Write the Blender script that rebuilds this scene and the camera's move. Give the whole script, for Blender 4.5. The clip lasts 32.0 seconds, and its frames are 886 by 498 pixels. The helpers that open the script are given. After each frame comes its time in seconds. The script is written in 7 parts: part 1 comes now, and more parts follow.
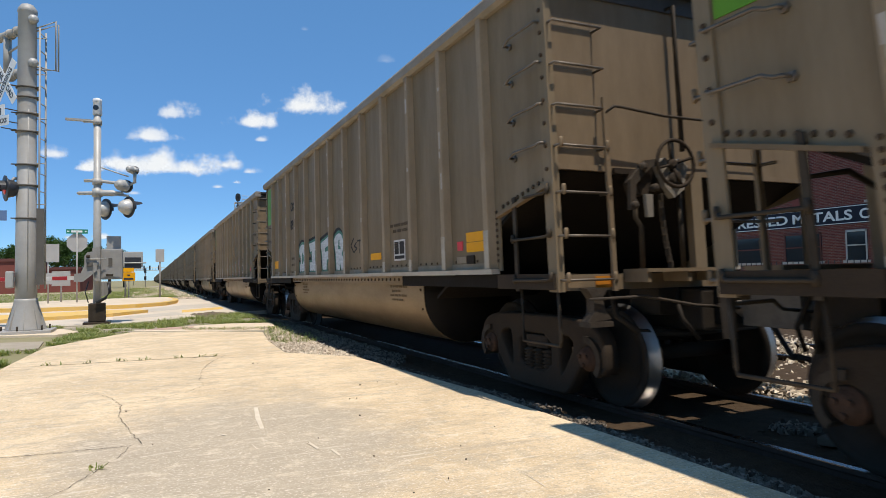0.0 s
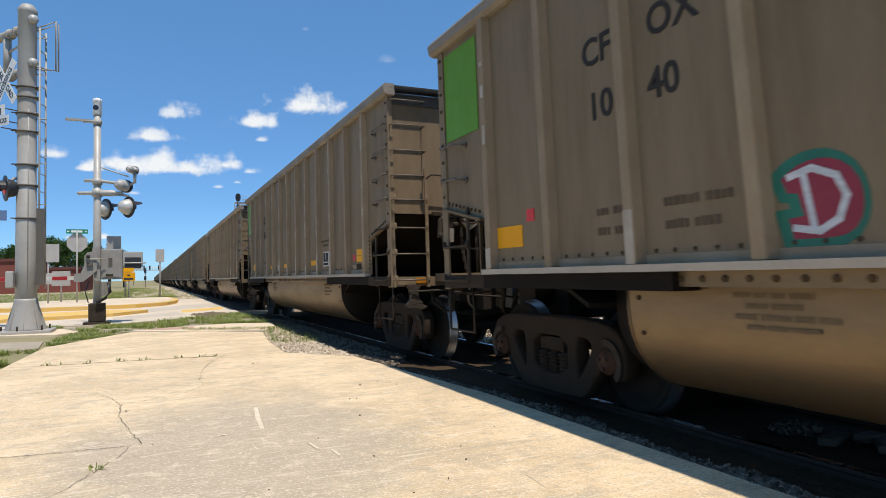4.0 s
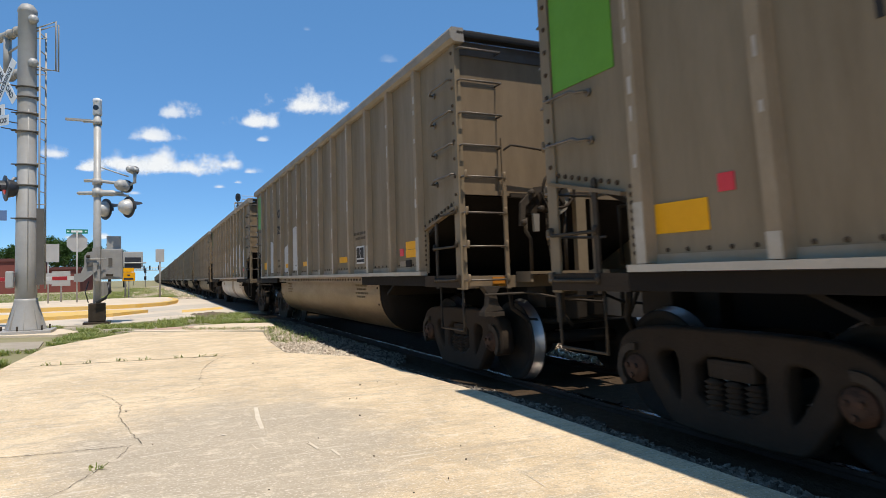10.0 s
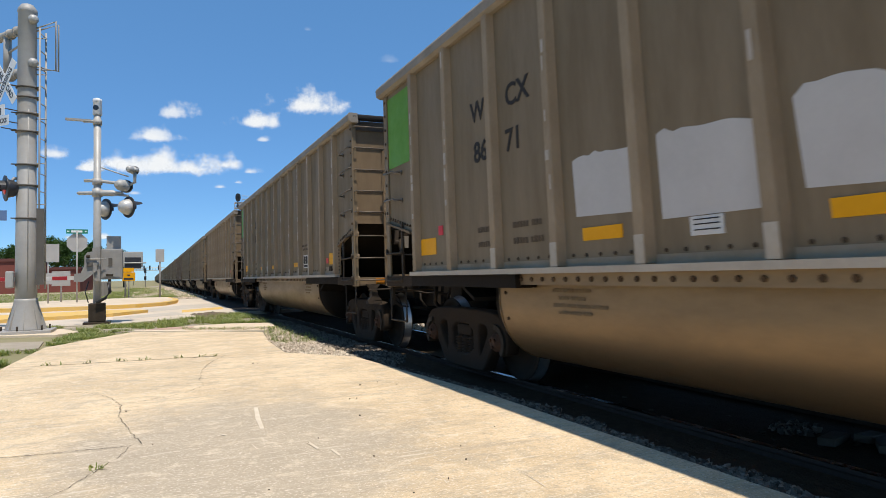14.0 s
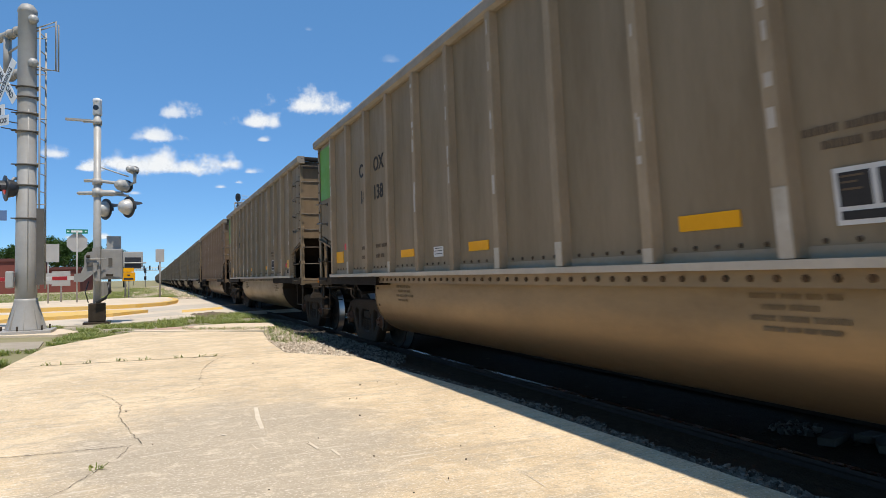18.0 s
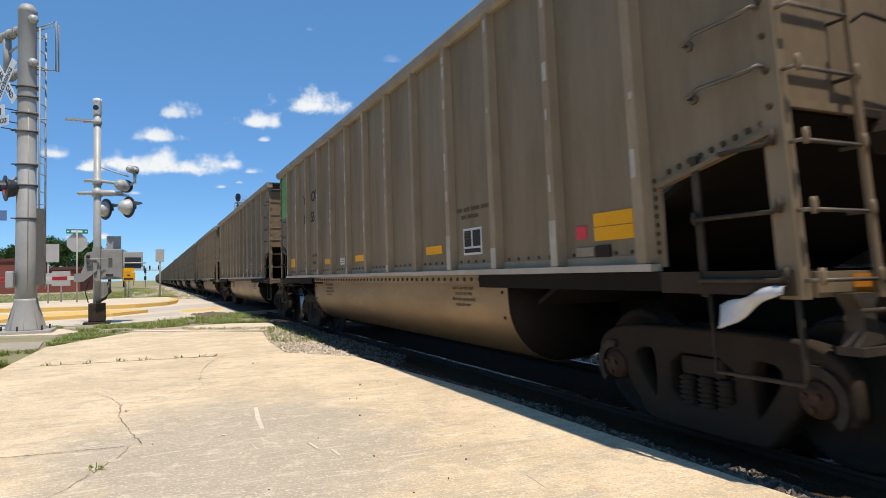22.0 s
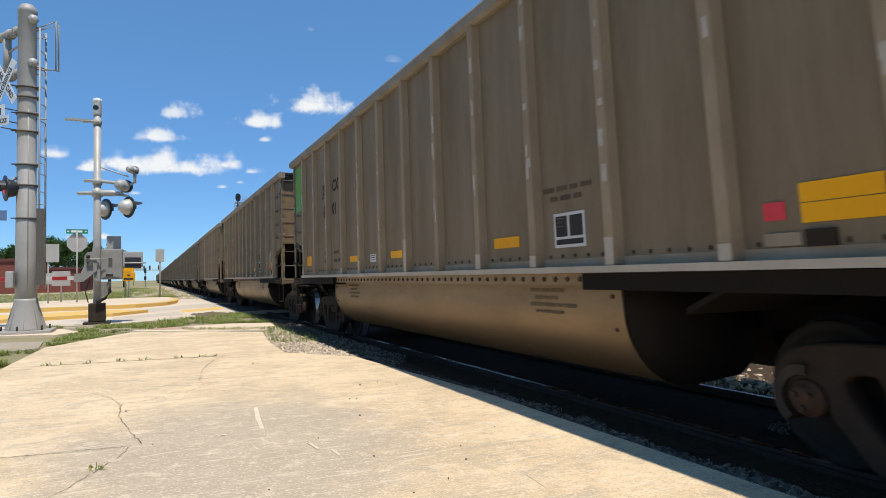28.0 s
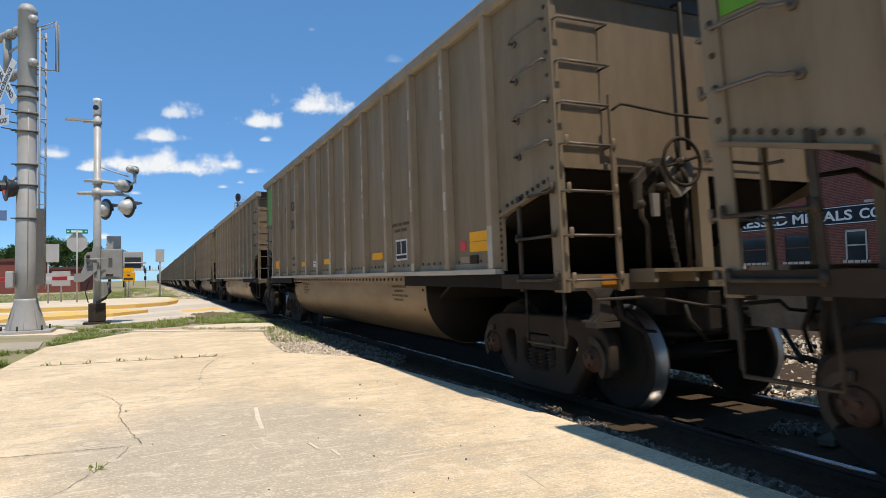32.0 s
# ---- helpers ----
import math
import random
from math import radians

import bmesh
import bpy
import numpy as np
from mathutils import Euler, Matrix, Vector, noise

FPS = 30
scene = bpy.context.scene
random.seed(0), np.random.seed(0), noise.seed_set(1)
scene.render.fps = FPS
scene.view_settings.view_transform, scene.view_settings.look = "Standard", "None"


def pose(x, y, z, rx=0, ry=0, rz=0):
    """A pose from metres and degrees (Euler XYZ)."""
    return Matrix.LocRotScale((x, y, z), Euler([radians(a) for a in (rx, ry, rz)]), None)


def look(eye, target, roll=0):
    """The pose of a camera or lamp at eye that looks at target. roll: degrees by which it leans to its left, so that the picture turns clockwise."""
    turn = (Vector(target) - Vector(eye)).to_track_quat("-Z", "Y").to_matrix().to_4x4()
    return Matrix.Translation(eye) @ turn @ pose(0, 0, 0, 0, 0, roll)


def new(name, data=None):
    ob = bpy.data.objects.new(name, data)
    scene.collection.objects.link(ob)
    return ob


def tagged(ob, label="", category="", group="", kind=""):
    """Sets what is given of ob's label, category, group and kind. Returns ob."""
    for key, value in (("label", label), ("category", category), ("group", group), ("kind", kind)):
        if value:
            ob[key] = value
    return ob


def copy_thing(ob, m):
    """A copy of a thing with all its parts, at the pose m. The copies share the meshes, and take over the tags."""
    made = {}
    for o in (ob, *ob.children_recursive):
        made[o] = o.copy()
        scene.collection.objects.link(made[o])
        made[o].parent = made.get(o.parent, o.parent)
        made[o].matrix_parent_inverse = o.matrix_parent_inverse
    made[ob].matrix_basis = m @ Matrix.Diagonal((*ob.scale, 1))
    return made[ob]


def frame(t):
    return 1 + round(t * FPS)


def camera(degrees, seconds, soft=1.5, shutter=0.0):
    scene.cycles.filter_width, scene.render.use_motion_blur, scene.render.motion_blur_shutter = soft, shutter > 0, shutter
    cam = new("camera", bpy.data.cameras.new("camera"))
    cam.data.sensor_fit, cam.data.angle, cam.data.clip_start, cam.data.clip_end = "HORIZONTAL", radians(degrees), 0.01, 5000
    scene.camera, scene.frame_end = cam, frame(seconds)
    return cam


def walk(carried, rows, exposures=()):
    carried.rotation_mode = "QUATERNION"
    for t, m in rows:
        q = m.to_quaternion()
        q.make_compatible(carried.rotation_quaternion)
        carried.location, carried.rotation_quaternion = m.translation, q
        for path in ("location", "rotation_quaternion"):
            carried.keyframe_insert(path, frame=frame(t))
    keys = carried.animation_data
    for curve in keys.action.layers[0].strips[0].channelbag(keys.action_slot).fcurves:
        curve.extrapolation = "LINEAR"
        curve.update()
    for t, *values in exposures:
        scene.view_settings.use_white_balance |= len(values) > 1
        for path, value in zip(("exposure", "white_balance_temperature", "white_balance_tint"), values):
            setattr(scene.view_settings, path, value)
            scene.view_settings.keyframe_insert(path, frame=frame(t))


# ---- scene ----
cam = camera(69.733, 32.0, soft=0.5, shutter=0.63)
# the clip's camera reads its rows from top to bottom, each row briefly
scene.cycles.rolling_shutter_type = "TOP"
scene.cycles.rolling_shutter_duration = 0.12
EYE = Vector((0.0, 0.0, 1.2005))
YAW, TILT, ROLL = 0.431442, 0.039767, -1.1725
AIM = EYE + Vector((math.sin(YAW) * math.cos(TILT), math.cos(YAW) * math.cos(TILT), math.sin(TILT)))
walk(cam, [(0.0, look(EYE, AIM, ROLL)), (32.0, look(EYE, AIM, ROLL))])

# ---- light ----
SUN_WAY = Vector((0.038, -0.342, 0.94)).normalized()      # from the ground to the sun
world = bpy.data.worlds.new("sky")
scene.world = world
world.use_nodes = True
wn, wl = world.node_tree.nodes, world.node_tree.links
sky = wn.new("ShaderNodeTexSky")
sky.sky_type, sky.sun_disc = "NISHITA", False
sky.sun_elevation = math.asin(SUN_WAY.z)
sky.sun_rotation = math.atan2(SUN_WAY.x, SUN_WAY.y)
sky.air_density, sky.dust_density, sky.ozone_density, sky.altitude = 0.9, 2.0, 1.4, 3000.0
wn["Background"].inputs["Strength"].default_value = 0.145
rich = wn.new("ShaderNodeHueSaturation")
rich.inputs["Saturation"].default_value = 1.06
wl.new(sky.outputs["Color"], rich.inputs["Color"])
clear = wn.new("ShaderNodeMix")                 # clear, dry air: less yellow towards the horizon
clear.data_type, clear.blend_type = "RGBA", "MULTIPLY"
clear.inputs["Factor"].default_value, clear.inputs[7].default_value = 1.0, (0.755, 1.0, 1.16, 1)
wl.new(rich.outputs["Color"], clear.inputs[6])
even = wn.new("ShaderNodeMix")                  # fair-weather air evens the sky out
even.data_type = "RGBA"
even.inputs["Factor"].default_value, even.inputs[7].default_value = 0.45, (0.95, 2.52, 5.0, 1)
wl.new(clear.outputs[2], even.inputs[6])
wl.new(even.outputs[2], wn["Background"].inputs["Color"])
sun = new("sun", bpy.data.lights.new("sun", "SUN"))
sun.data.energy, sun.data.angle, sun.data.color = 4.6, radians(0.53), (1.0, 0.932, 0.845)
sun.matrix_world = look(SUN_WAY * 50, (0, 0, 0))
scene.view_settings.exposure = 0.0

# ---- materials ----
def mat(name, color, color2=None, rough=0.7, metal=0.0, scale=3.0, fine=40.0, bump=0.15, mix=0.6, spread=0.0,
        stretch=(1, 1, 1), rough_var=0.15, coords="Object"):
    """A surface with coarse and fine variation between two colours, bump, and a spread of tone from object to object."""
    m = bpy.data.materials.new(name)
    m.use_nodes = True
    n, l = m.node_tree.nodes, m.node_tree.links
    b = n["Principled BSDF"]
    color2 = color2 or tuple(c * 0.72 for c in color)
    tc, mp = n.new("ShaderNodeTexCoord"), n.new("ShaderNodeMapping")
    mp.inputs["Scale"].default_value = stretch
    l.new(tc.outputs[coords], mp.inputs["Vector"])
    big, small = n.new("ShaderNodeTexNoise"), n.new("ShaderNodeTexNoise")
    for node, s, d in ((big, scale, 5.0), (small, fine, 3.0)):
        node.inputs["Scale"].default_value, node.inputs["Detail"].default_value = s, d
        node.inputs["Roughness"].default_value = 0.62
        l.new(mp.outputs["Vector"], node.inputs["Vector"])
    ramp = n.new("ShaderNodeMapRange")
    ramp.inputs["From Min"].default_value, ramp.inputs["From Max"].default_value = 0.33, 0.67
    l.new(big.outputs["Fac"], ramp.inputs["Value"])
    both = n.new("ShaderNodeMath")
    both.operation = "MULTIPLY_ADD"
    both.inputs[1].default_value = mix
    fineness = n.new("ShaderNodeMath")
    fineness.operation = "MULTIPLY"
    fineness.inputs[1].default_value = 1.0 - mix
    l.new(small.outputs["Fac"], fineness.inputs[0])
    l.new(ramp.outputs["Result"], both.inputs[0])
    l.new(fineness.outputs["Value"], both.inputs[2])
    mixer = n.new("ShaderNodeMix")
    mixer.data_type = "RGBA"
    mixer.inputs[6].default_value, mixer.inputs[7].default_value = (*color, 1), (*color2, 1)
    l.new(both.outputs["Value"], mixer.inputs["Factor"])
    last = mixer.outputs[2]
    if spread:
        info, hsv, rng = n.new("ShaderNodeObjectInfo"), n.new("ShaderNodeHueSaturation"), n.new("ShaderNodeMapRange")
        rng.inputs["To Min"].default_value, rng.inputs["To Max"].default_value = 1 - spread, 1 + spread
        l.new(info.outputs["Random"], rng.inputs["Value"])
        l.new(rng.outputs["Result"], hsv.inputs["Value"])
        l.new(last, hsv.inputs["Color"])
        last = hsv.outputs["Color"]
    l.new(last, b.inputs["Base Color"])
    rr = n.new("ShaderNodeMapRange")
    rr.inputs["To Min"].default_value, rr.inputs["To Max"].default_value = max(0.03, rough - rough_var), min(1.0, rough + rough_var)
    l.new(both.outputs["Value"], rr.inputs["Value"])
    l.new(rr.outputs["Result"], b.inputs["Roughness"])
    b.inputs["Metallic"].default_value = metal
    if rough >= 0.58 and metal < 0.5:            # dry, dusty surfaces have next to no sheen
        b.inputs["Specular IOR Level"].default_value = 0.1
    if bump:
        bn = n.new("ShaderNodeBump")
        bn.inputs["Strength"].default_value, bn.inputs["Distance"].default_value = bump, 0.02
        l.new(small.outputs["Fac"], bn.inputs["Height"])
        l.new(bn.outputs["Normal"], b.inputs["Normal"])
    return m


def island_mat(name, dark, light, rough=0.9):
    """Loose pieces in one mesh, each with a tone of its own."""
    m = mat(name, dark, light, rough, scale=6, fine=60, bump=0.3)
    n, l = m.node_tree.nodes, m.node_tree.links
    geo, mixer = n.new("ShaderNodeNewGeometry"), n.new("ShaderNodeMix")
    mixer.data_type = "RGBA"
    mixer.inputs[6].default_value, mixer.inputs[7].default_value = (*dark, 1), (*light, 1)
    l.new(geo.outputs["Random Per Island"], mixer.inputs["Factor"])
    l.new(mixer.outputs[2], n["Principled BSDF"].inputs["Base Color"])
    return m


def leaf_mat(name, dark, light):
    m = island_mat(name, dark, light, 0.6)
    n, l = m.node_tree.nodes, m.node_tree.links
    b = n["Principled BSDF"]
    b.inputs["Specular IOR Level"].default_value = 0.3
    thin, add = n.new("ShaderNodeBsdfTranslucent"), n.new("ShaderNodeMixShader")
    thin.inputs["Color"].default_value = (light[0] * 1.2, light[1] * 1.3, light[2] * 0.6, 1)
    add.inputs["Fac"].default_value = 0.3
    l.new(b.outputs["BSDF"], add.inputs[1])
    l.new(thin.outputs["BSDF"], add.inputs[2])
    l.new(add.outputs["Shader"], n["Material Output"].inputs["Surface"])
    return m


M = {}
M["body"] = mat("dusty_aluminium", (0.262, 0.196, 0.122), (0.172, 0.127, 0.077), 0.6, 0.1, 1.1, 22, 0.05, 0.65, 0.06, (1, 2.5, 0.45))
M["rib"] = mat("dusty_aluminium_rib", (0.37, 0.278, 0.178), (0.22, 0.160, 0.098), 0.6, 0.05, 1.6, 26, 0.05, 0.6, 0.08, (1, 1, 0.6))
M["rust_body"] = mat("brown_car_paint", (0.232, 0.158, 0.100), (0.155, 0.103, 0.064), 0.6, 0.1, 1.1, 22, 0.05, 0.65, 0.06, (1, 2.5, 0.45))
M["rust_rib"] = mat("brown_rib_paint", (0.30, 0.215, 0.145), (0.19, 0.128, 0.082), 0.6, 0.05, 1.6, 26, 0.05, 0.6, 0, (1, 1, 0.6))
M["rust_tub"] = mat("brown_metal_tub", (0.19, 0.126, 0.070), (0.135, 0.088, 0.048), 0.5, 0.65, 1.0, 18, 0.04, 0.6, 0, (1, 0.5, 1.5))
M["sill"] = mat("worn_aluminium_flange", (0.50, 0.435, 0.345), (0.36, 0.305, 0.235), 0.62, 0.05, 2.0, 30, 0.05, 0.5, 0.05)
M["tub"] = mat("aluminium_tub", (0.275, 0.193, 0.108), (0.19, 0.133, 0.074), 0.48, 0.7, 1.0, 18, 0.04, 0.6, 0.07, (1, 0.5, 1.5))
# near-black; also stands for the shade on slope sheets and tub ends
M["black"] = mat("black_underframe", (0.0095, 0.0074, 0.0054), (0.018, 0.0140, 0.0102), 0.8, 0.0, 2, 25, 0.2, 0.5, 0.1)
M["truck"] = mat("dusty_cast_steel", (0.028, 0.0205, 0.0142), (0.060, 0.0435, 0.030), 0.8, 0.1, 3, 40, 0.35, 0.5, 0.15)
M["wheel"] = mat("oily_wheel_steel", (0.020, 0.016, 0.012), (0.042, 0.033, 0.025), 0.7, 0.0, 4, 30, 0.2)
M["tread"] = mat("polished_steel", (0.52, 0.50, 0.47), (0.36, 0.34, 0.32), 0.42, 1.0, 4, 60, 0.03)
M["rail_head"] = mat("bright_rail_head", (0.40, 0.38, 0.35), (0.28, 0.26, 0.24), 0.26, 1.0, 4, 60, 0.02, rough_var=0.06)
M["rail_side"] = mat("rusty_rail", (0.085, 0.055, 0.04), (0.05, 0.035, 0.027), 0.85, 0.1, 2, 50, 0.3)
M["iron"] = mat("grimy_iron", (0.075, 0.058, 0.041), (0.040, 0.031, 0.022), 0.65, 0.2, 5, 50, 0.15)
M["bulb"] = mat("dark_cap_rubber", (0.016, 0.015, 0.014), (0.03, 0.027, 0.024), 0.6)
M["green"] = mat("green_panel_paint", (0.135, 0.31, 0.03), (0.105, 0.25, 0.026), 0.5, 0, 2, 30, 0.04)
M["orange"] = mat("orange_panel_paint", (0.46, 0.12, 0.03), (0.36, 0.09, 0.025), 0.55, 0, 2, 30, 0.04)
M["yellow"] = mat("yellow_decal", (0.82, 0.38, 0.008), (0.70, 0.31, 0.006), 0.45, 0, 3, 30, 0.03, 0.4, 0.06)
M["red"] = mat("red_decal", (0.70, 0.06, 0.07), (0.55, 0.05, 0.06), 0.45, 0, 3, 30, 0.03)
M["white"] = mat("weathered_white", (0.66, 0.64, 0.60), (0.46, 0.42, 0.37), 0.5, 0, 4, 40, 0.03)
M["primer"] = mat("grey_paint_patch", (0.55, 0.515, 0.475), (0.45, 0.42, 0.385), 0.6, 0.0, 1.5, 25, 0.03)
M["ink"] = mat("black_stencil", (0.028, 0.026, 0.025), (0.05, 0.045, 0.04), 0.7, 0, 5, 40, 0.03)
M["faint"] = mat("worn_stencil", (0.085, 0.062, 0.042), (0.14, 0.10, 0.062), 0.7, 0, 8, 40, 0.03)
M["teal"] = mat("teal_spray", (0.012, 0.17, 0.10), (0.012, 0.11, 0.075), 0.5)
M["pink"] = mat("pink_spray", (0.30, 0.022, 0.042), (0.21, 0.017, 0.034), 0.5)
M["black_spray"] = mat("black_spray", (0.02, 0.022, 0.022), (0.03, 0.03, 0.03), 0.6)
M["tub_patch"] = mat("pale_tub_paint", (0.52, 0.47, 0.40), (0.44, 0.39, 0.32), 0.5, 0.1, 1.2, 20, 0.03)
M["spray_white"] = mat("white_spray", (0.66, 0.68, 0.68), (0.38, 0.40, 0.40), 0.5, 0, 5, 30, 0.05, 0.7, 0, (1, 1, 5))
M["walk"] = mat("pale_concrete", (0.70, 0.575, 0.415), (0.58, 0.465, 0.325), 0.88, 0, 0.6, 24, 0.25, 0.6, 0.03)
M["road"] = mat("road_concrete", (0.66, 0.56, 0.43), (0.54, 0.45, 0.34), 0.88, 0, 0.35, 18, 0.25, 0.6)
M["kerb_yellow"] = mat("worn_yellow_paint", (0.72, 0.43, 0.07), (0.62, 0.44, 0.20), 0.75, 0, 2.2, 30, 0.2)
M["dirt"] = mat("dry_dirt", (0.44, 0.375, 0.285), (0.28, 0.23, 0.17), 0.95, 0, 0.9, 14, 0.6)
M["turf"] = mat("dry_turf", (0.20, 0.19, 0.085), (0.33, 0.275, 0.17), 0.95, 0, 0.25, 8, 0.6)
# bed and stones by the train: its shade is part of these colours
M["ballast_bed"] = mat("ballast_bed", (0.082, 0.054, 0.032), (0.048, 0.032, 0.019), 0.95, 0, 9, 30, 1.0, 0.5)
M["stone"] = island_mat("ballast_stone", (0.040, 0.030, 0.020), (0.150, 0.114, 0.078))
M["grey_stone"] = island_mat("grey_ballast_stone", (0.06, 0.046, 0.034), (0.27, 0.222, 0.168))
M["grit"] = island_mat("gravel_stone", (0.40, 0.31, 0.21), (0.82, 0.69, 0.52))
M["tie"] = mat("creosoted_wood", (0.055, 0.042, 0.031), (0.11, 0.086, 0.064), 0.9, 0, 3, 40, 0.5, 0.5, 0.2, (0.3, 3, 3))
M["grass"] = leaf_mat("grass_blade", (0.09, 0.145, 0.032), (0.33, 0.34, 0.13))
M["leaf"] = leaf_mat("tree_leaf", (0.022, 0.055, 0.012), (0.075, 0.13, 0.032))
M["bark"] = mat("bark", (0.10, 0.08, 0.06), (0.06, 0.048, 0.036), 0.95, 0, 3, 30, 0.8, 0.5, 0, (3, 3, 0.6))
M["galv"] = mat("galvanised_steel", (0.41, 0.385, 0.345), (0.32, 0.30, 0.265), 0.55, 0.06, 2.5, 30, 0.06, 0.6, 0.04)
M["alu"] = mat("silver_paint", (0.47, 0.45, 0.41), (0.36, 0.345, 0.31), 0.5, 0.1, 2.5, 30, 0.06, 0.5)
M["sign_back"] = mat("bare_sign_aluminium", (0.41, 0.395, 0.365), (0.34, 0.325, 0.30), 0.55, 0.05, 3, 30, 0.03)
M["sign_white"] = mat("sign_white", (0.78, 0.78, 0.76), (0.68, 0.68, 0.66), 0.5, 0, 3, 30, 0.02)
M["sign_green"] = mat("sign_green", (0.012, 0.20, 0.11), (0.012, 0.16, 0.09), 0.45, 0, 3, 30, 0.02)
M["sign_black"] = mat("sign_black", (0.02, 0.02, 0.021), (0.035, 0.035, 0.036), 0.5, 0, 3, 30, 0.02)
M["lamp_black"] = mat("lamp_black", (0.02, 0.02, 0.021), (0.03, 0.03, 0.032), 0.45, 0, 3, 30, 0.03)
M["gate_red"] = mat("gate_red", (0.42, 0.02, 0.025), (0.34, 0.018, 0.02), 0.45)
M["far_brick"] = mat("far_red_wall", (0.25, 0.085, 0.065), (0.20, 0.065, 0.05), 0.92, 0, 0.4, 8, 0.2)
M["far_roof"] = mat("brown_fascia", (0.16, 0.065, 0.055), (0.12, 0.05, 0.042), 0.8, 0, 0.5, 8, 0.1)
M["stone_trim"] = mat("stone_trim", (0.50, 0.47, 0.42), (0.40, 0.37, 0.33), 0.85, 0, 2, 30, 0.2)
M["shutter"] = mat("faded_red_panel", (0.25, 0.075, 0.06), (0.19, 0.06, 0.05), 0.8, 0, 2, 30, 0.1)
M["glass"] = mat("dark_glass", (0.02, 0.025, 0.03), (0.03, 0.036, 0.04), 0.08, 0, 1, 5, 0.0, rough_var=0.03)
M["wood_post"] = mat("grey_wood", (0.30, 0.27, 0.23), (0.22, 0.195, 0.165), 0.9, 0, 3, 30, 0.4, 0.5, 0.15, (3, 3, 0.4))
M["coal"] = mat("coal", (0.018, 0.018, 0.019), (0.035, 0.034, 0.034), 0.6, 0, 6, 30, 1.0)
M["paper"] = mat("white_plastic", (0.60, 0.59, 0.58), (0.42, 0.41, 0.40), 0.5, 0, 5, 30, 0.1)


def glow(name, color, strength):
    m = mat(name, color, color, 0.4)
    b = m.node_tree.nodes["Principled BSDF"]
    b.inputs["Emission Color"].default_value, b.inputs["Emission Strength"].default_value = (*color, 1), strength
    return m


M["lens_red"] = glow("red_lens", (0.5, 0.03, 0.02), 0.35)


def cloud_mat():
    """White vapour that thins out towards an uneven edge."""
    m = bpy.data.materials.new("cloud_vapour")
    m.use_nodes = True
    n, l = m.node_tree.nodes, m.node_tree.links
    n.remove(n["Principled BSDF"])
    tc, info = n.new("ShaderNodeTexCoord"), n.new("ShaderNodeObjectInfo")
    shift = n.new("ShaderNodeVectorMath")
    shift.operation = "MULTIPLY_ADD"
    shift.inputs[1].default_value = (1, 1, 1)
    spread = n.new("ShaderNodeVectorMath")
    spread.operation = "SCALE"
    spread.inputs[0].default_value = (3700, 1900, 2900)
    l.new(info.outputs["Random"], spread.inputs["Scale"])
    l.new(tc.outputs["Object"], shift.inputs[0])
    l.new(spread.outputs["Vector"], shift.inputs[2])
    puff, wisp = n.new("ShaderNodeTexNoise"), n.new("ShaderNodeTexNoise")
    for node, s, d in ((puff, 0.0125, 8.0), (wisp, 0.02, 4.0)):
        node.inputs["Scale"].default_value, node.inputs["Detail"].default_value = s, d
        node.inputs["Roughness"].default_value = 0.58
        l.new(shift.outputs["Vector"], node.inputs["Vector"])
    uv = n.new("ShaderNodeUVMap")
    off = n.new("ShaderNodeVectorMath")
    off.operation = "SUBTRACT"
    off.inputs[1].default_value = (0.5, 0.5, 0)
    length = n.new("ShaderNodeVectorMath")
    length.operation = "LENGTH"
    l.new(uv.outputs["UV"], off.inputs[0])
    l.new(off.outputs["Vector"], length.inputs[0])
    edge = n.new("ShaderNodeMath")               # noise minus distance from the middle
    edge.operation = "MULTIPLY_ADD"
    edge.inputs[1].default_value = -2.5
    l.new(length.outputs["Value"], edge.inputs[0])
    gain = n.new("ShaderNodeMapRange")
    gain.inputs["From Min"].default_value, gain.inputs["From Max"].default_value = 0.22, 0.74
    gain.inputs["To Max"].default_value = 1.45
    gain.clamp = False
    l.new(puff.outputs["Fac"], gain.inputs["Value"])
    l.new(gain.outputs["Result"], edge.inputs[2])
    cut = n.new("ShaderNodeMapRange")
    cut.interpolation_type = "SMOOTHSTEP"
    cut.inputs["From Min"].default_value, cut.inputs["From Max"].default_value = 0.0, 0.80
    l.new(edge.outputs["Value"], cut.inputs["Value"])
    col = n.new("ShaderNodeMix")
    col.data_type = "RGBA"
    col.inputs[6].default_value, col.inputs[7].default_value = (0.86, 0.91, 0.96, 1), (1.0, 1.0, 0.99, 1)
    l.new(wisp.outputs["Fac"], col.inputs["Factor"])
    em, tr, mx = n.new("ShaderNodeEmission"), n.new("ShaderNodeBsdfTransparent"), n.new("ShaderNodeMixShader")
    em.inputs["Strength"].default_value = 0.96
    l.new(col.outputs[2], em.inputs["Color"])
    thin = n.new("ShaderNodeMath")
    thin.operation = "MULTIPLY"
    l.new(cut.outputs["Result"], thin.inputs[0])
    l.new(info.outputs["Alpha"], thin.inputs[1])
    l.new(thin.outputs["Value"], mx.inputs["Fac"])
    l.new(tr.outputs["BSDF"], mx.inputs[1])
    l.new(em.outputs["Emission"], mx.inputs[2])
    l.new(mx.outputs["Shader"], n["Material Output"].inputs["Surface"])
    return m


M["cloud"] = cloud_mat()


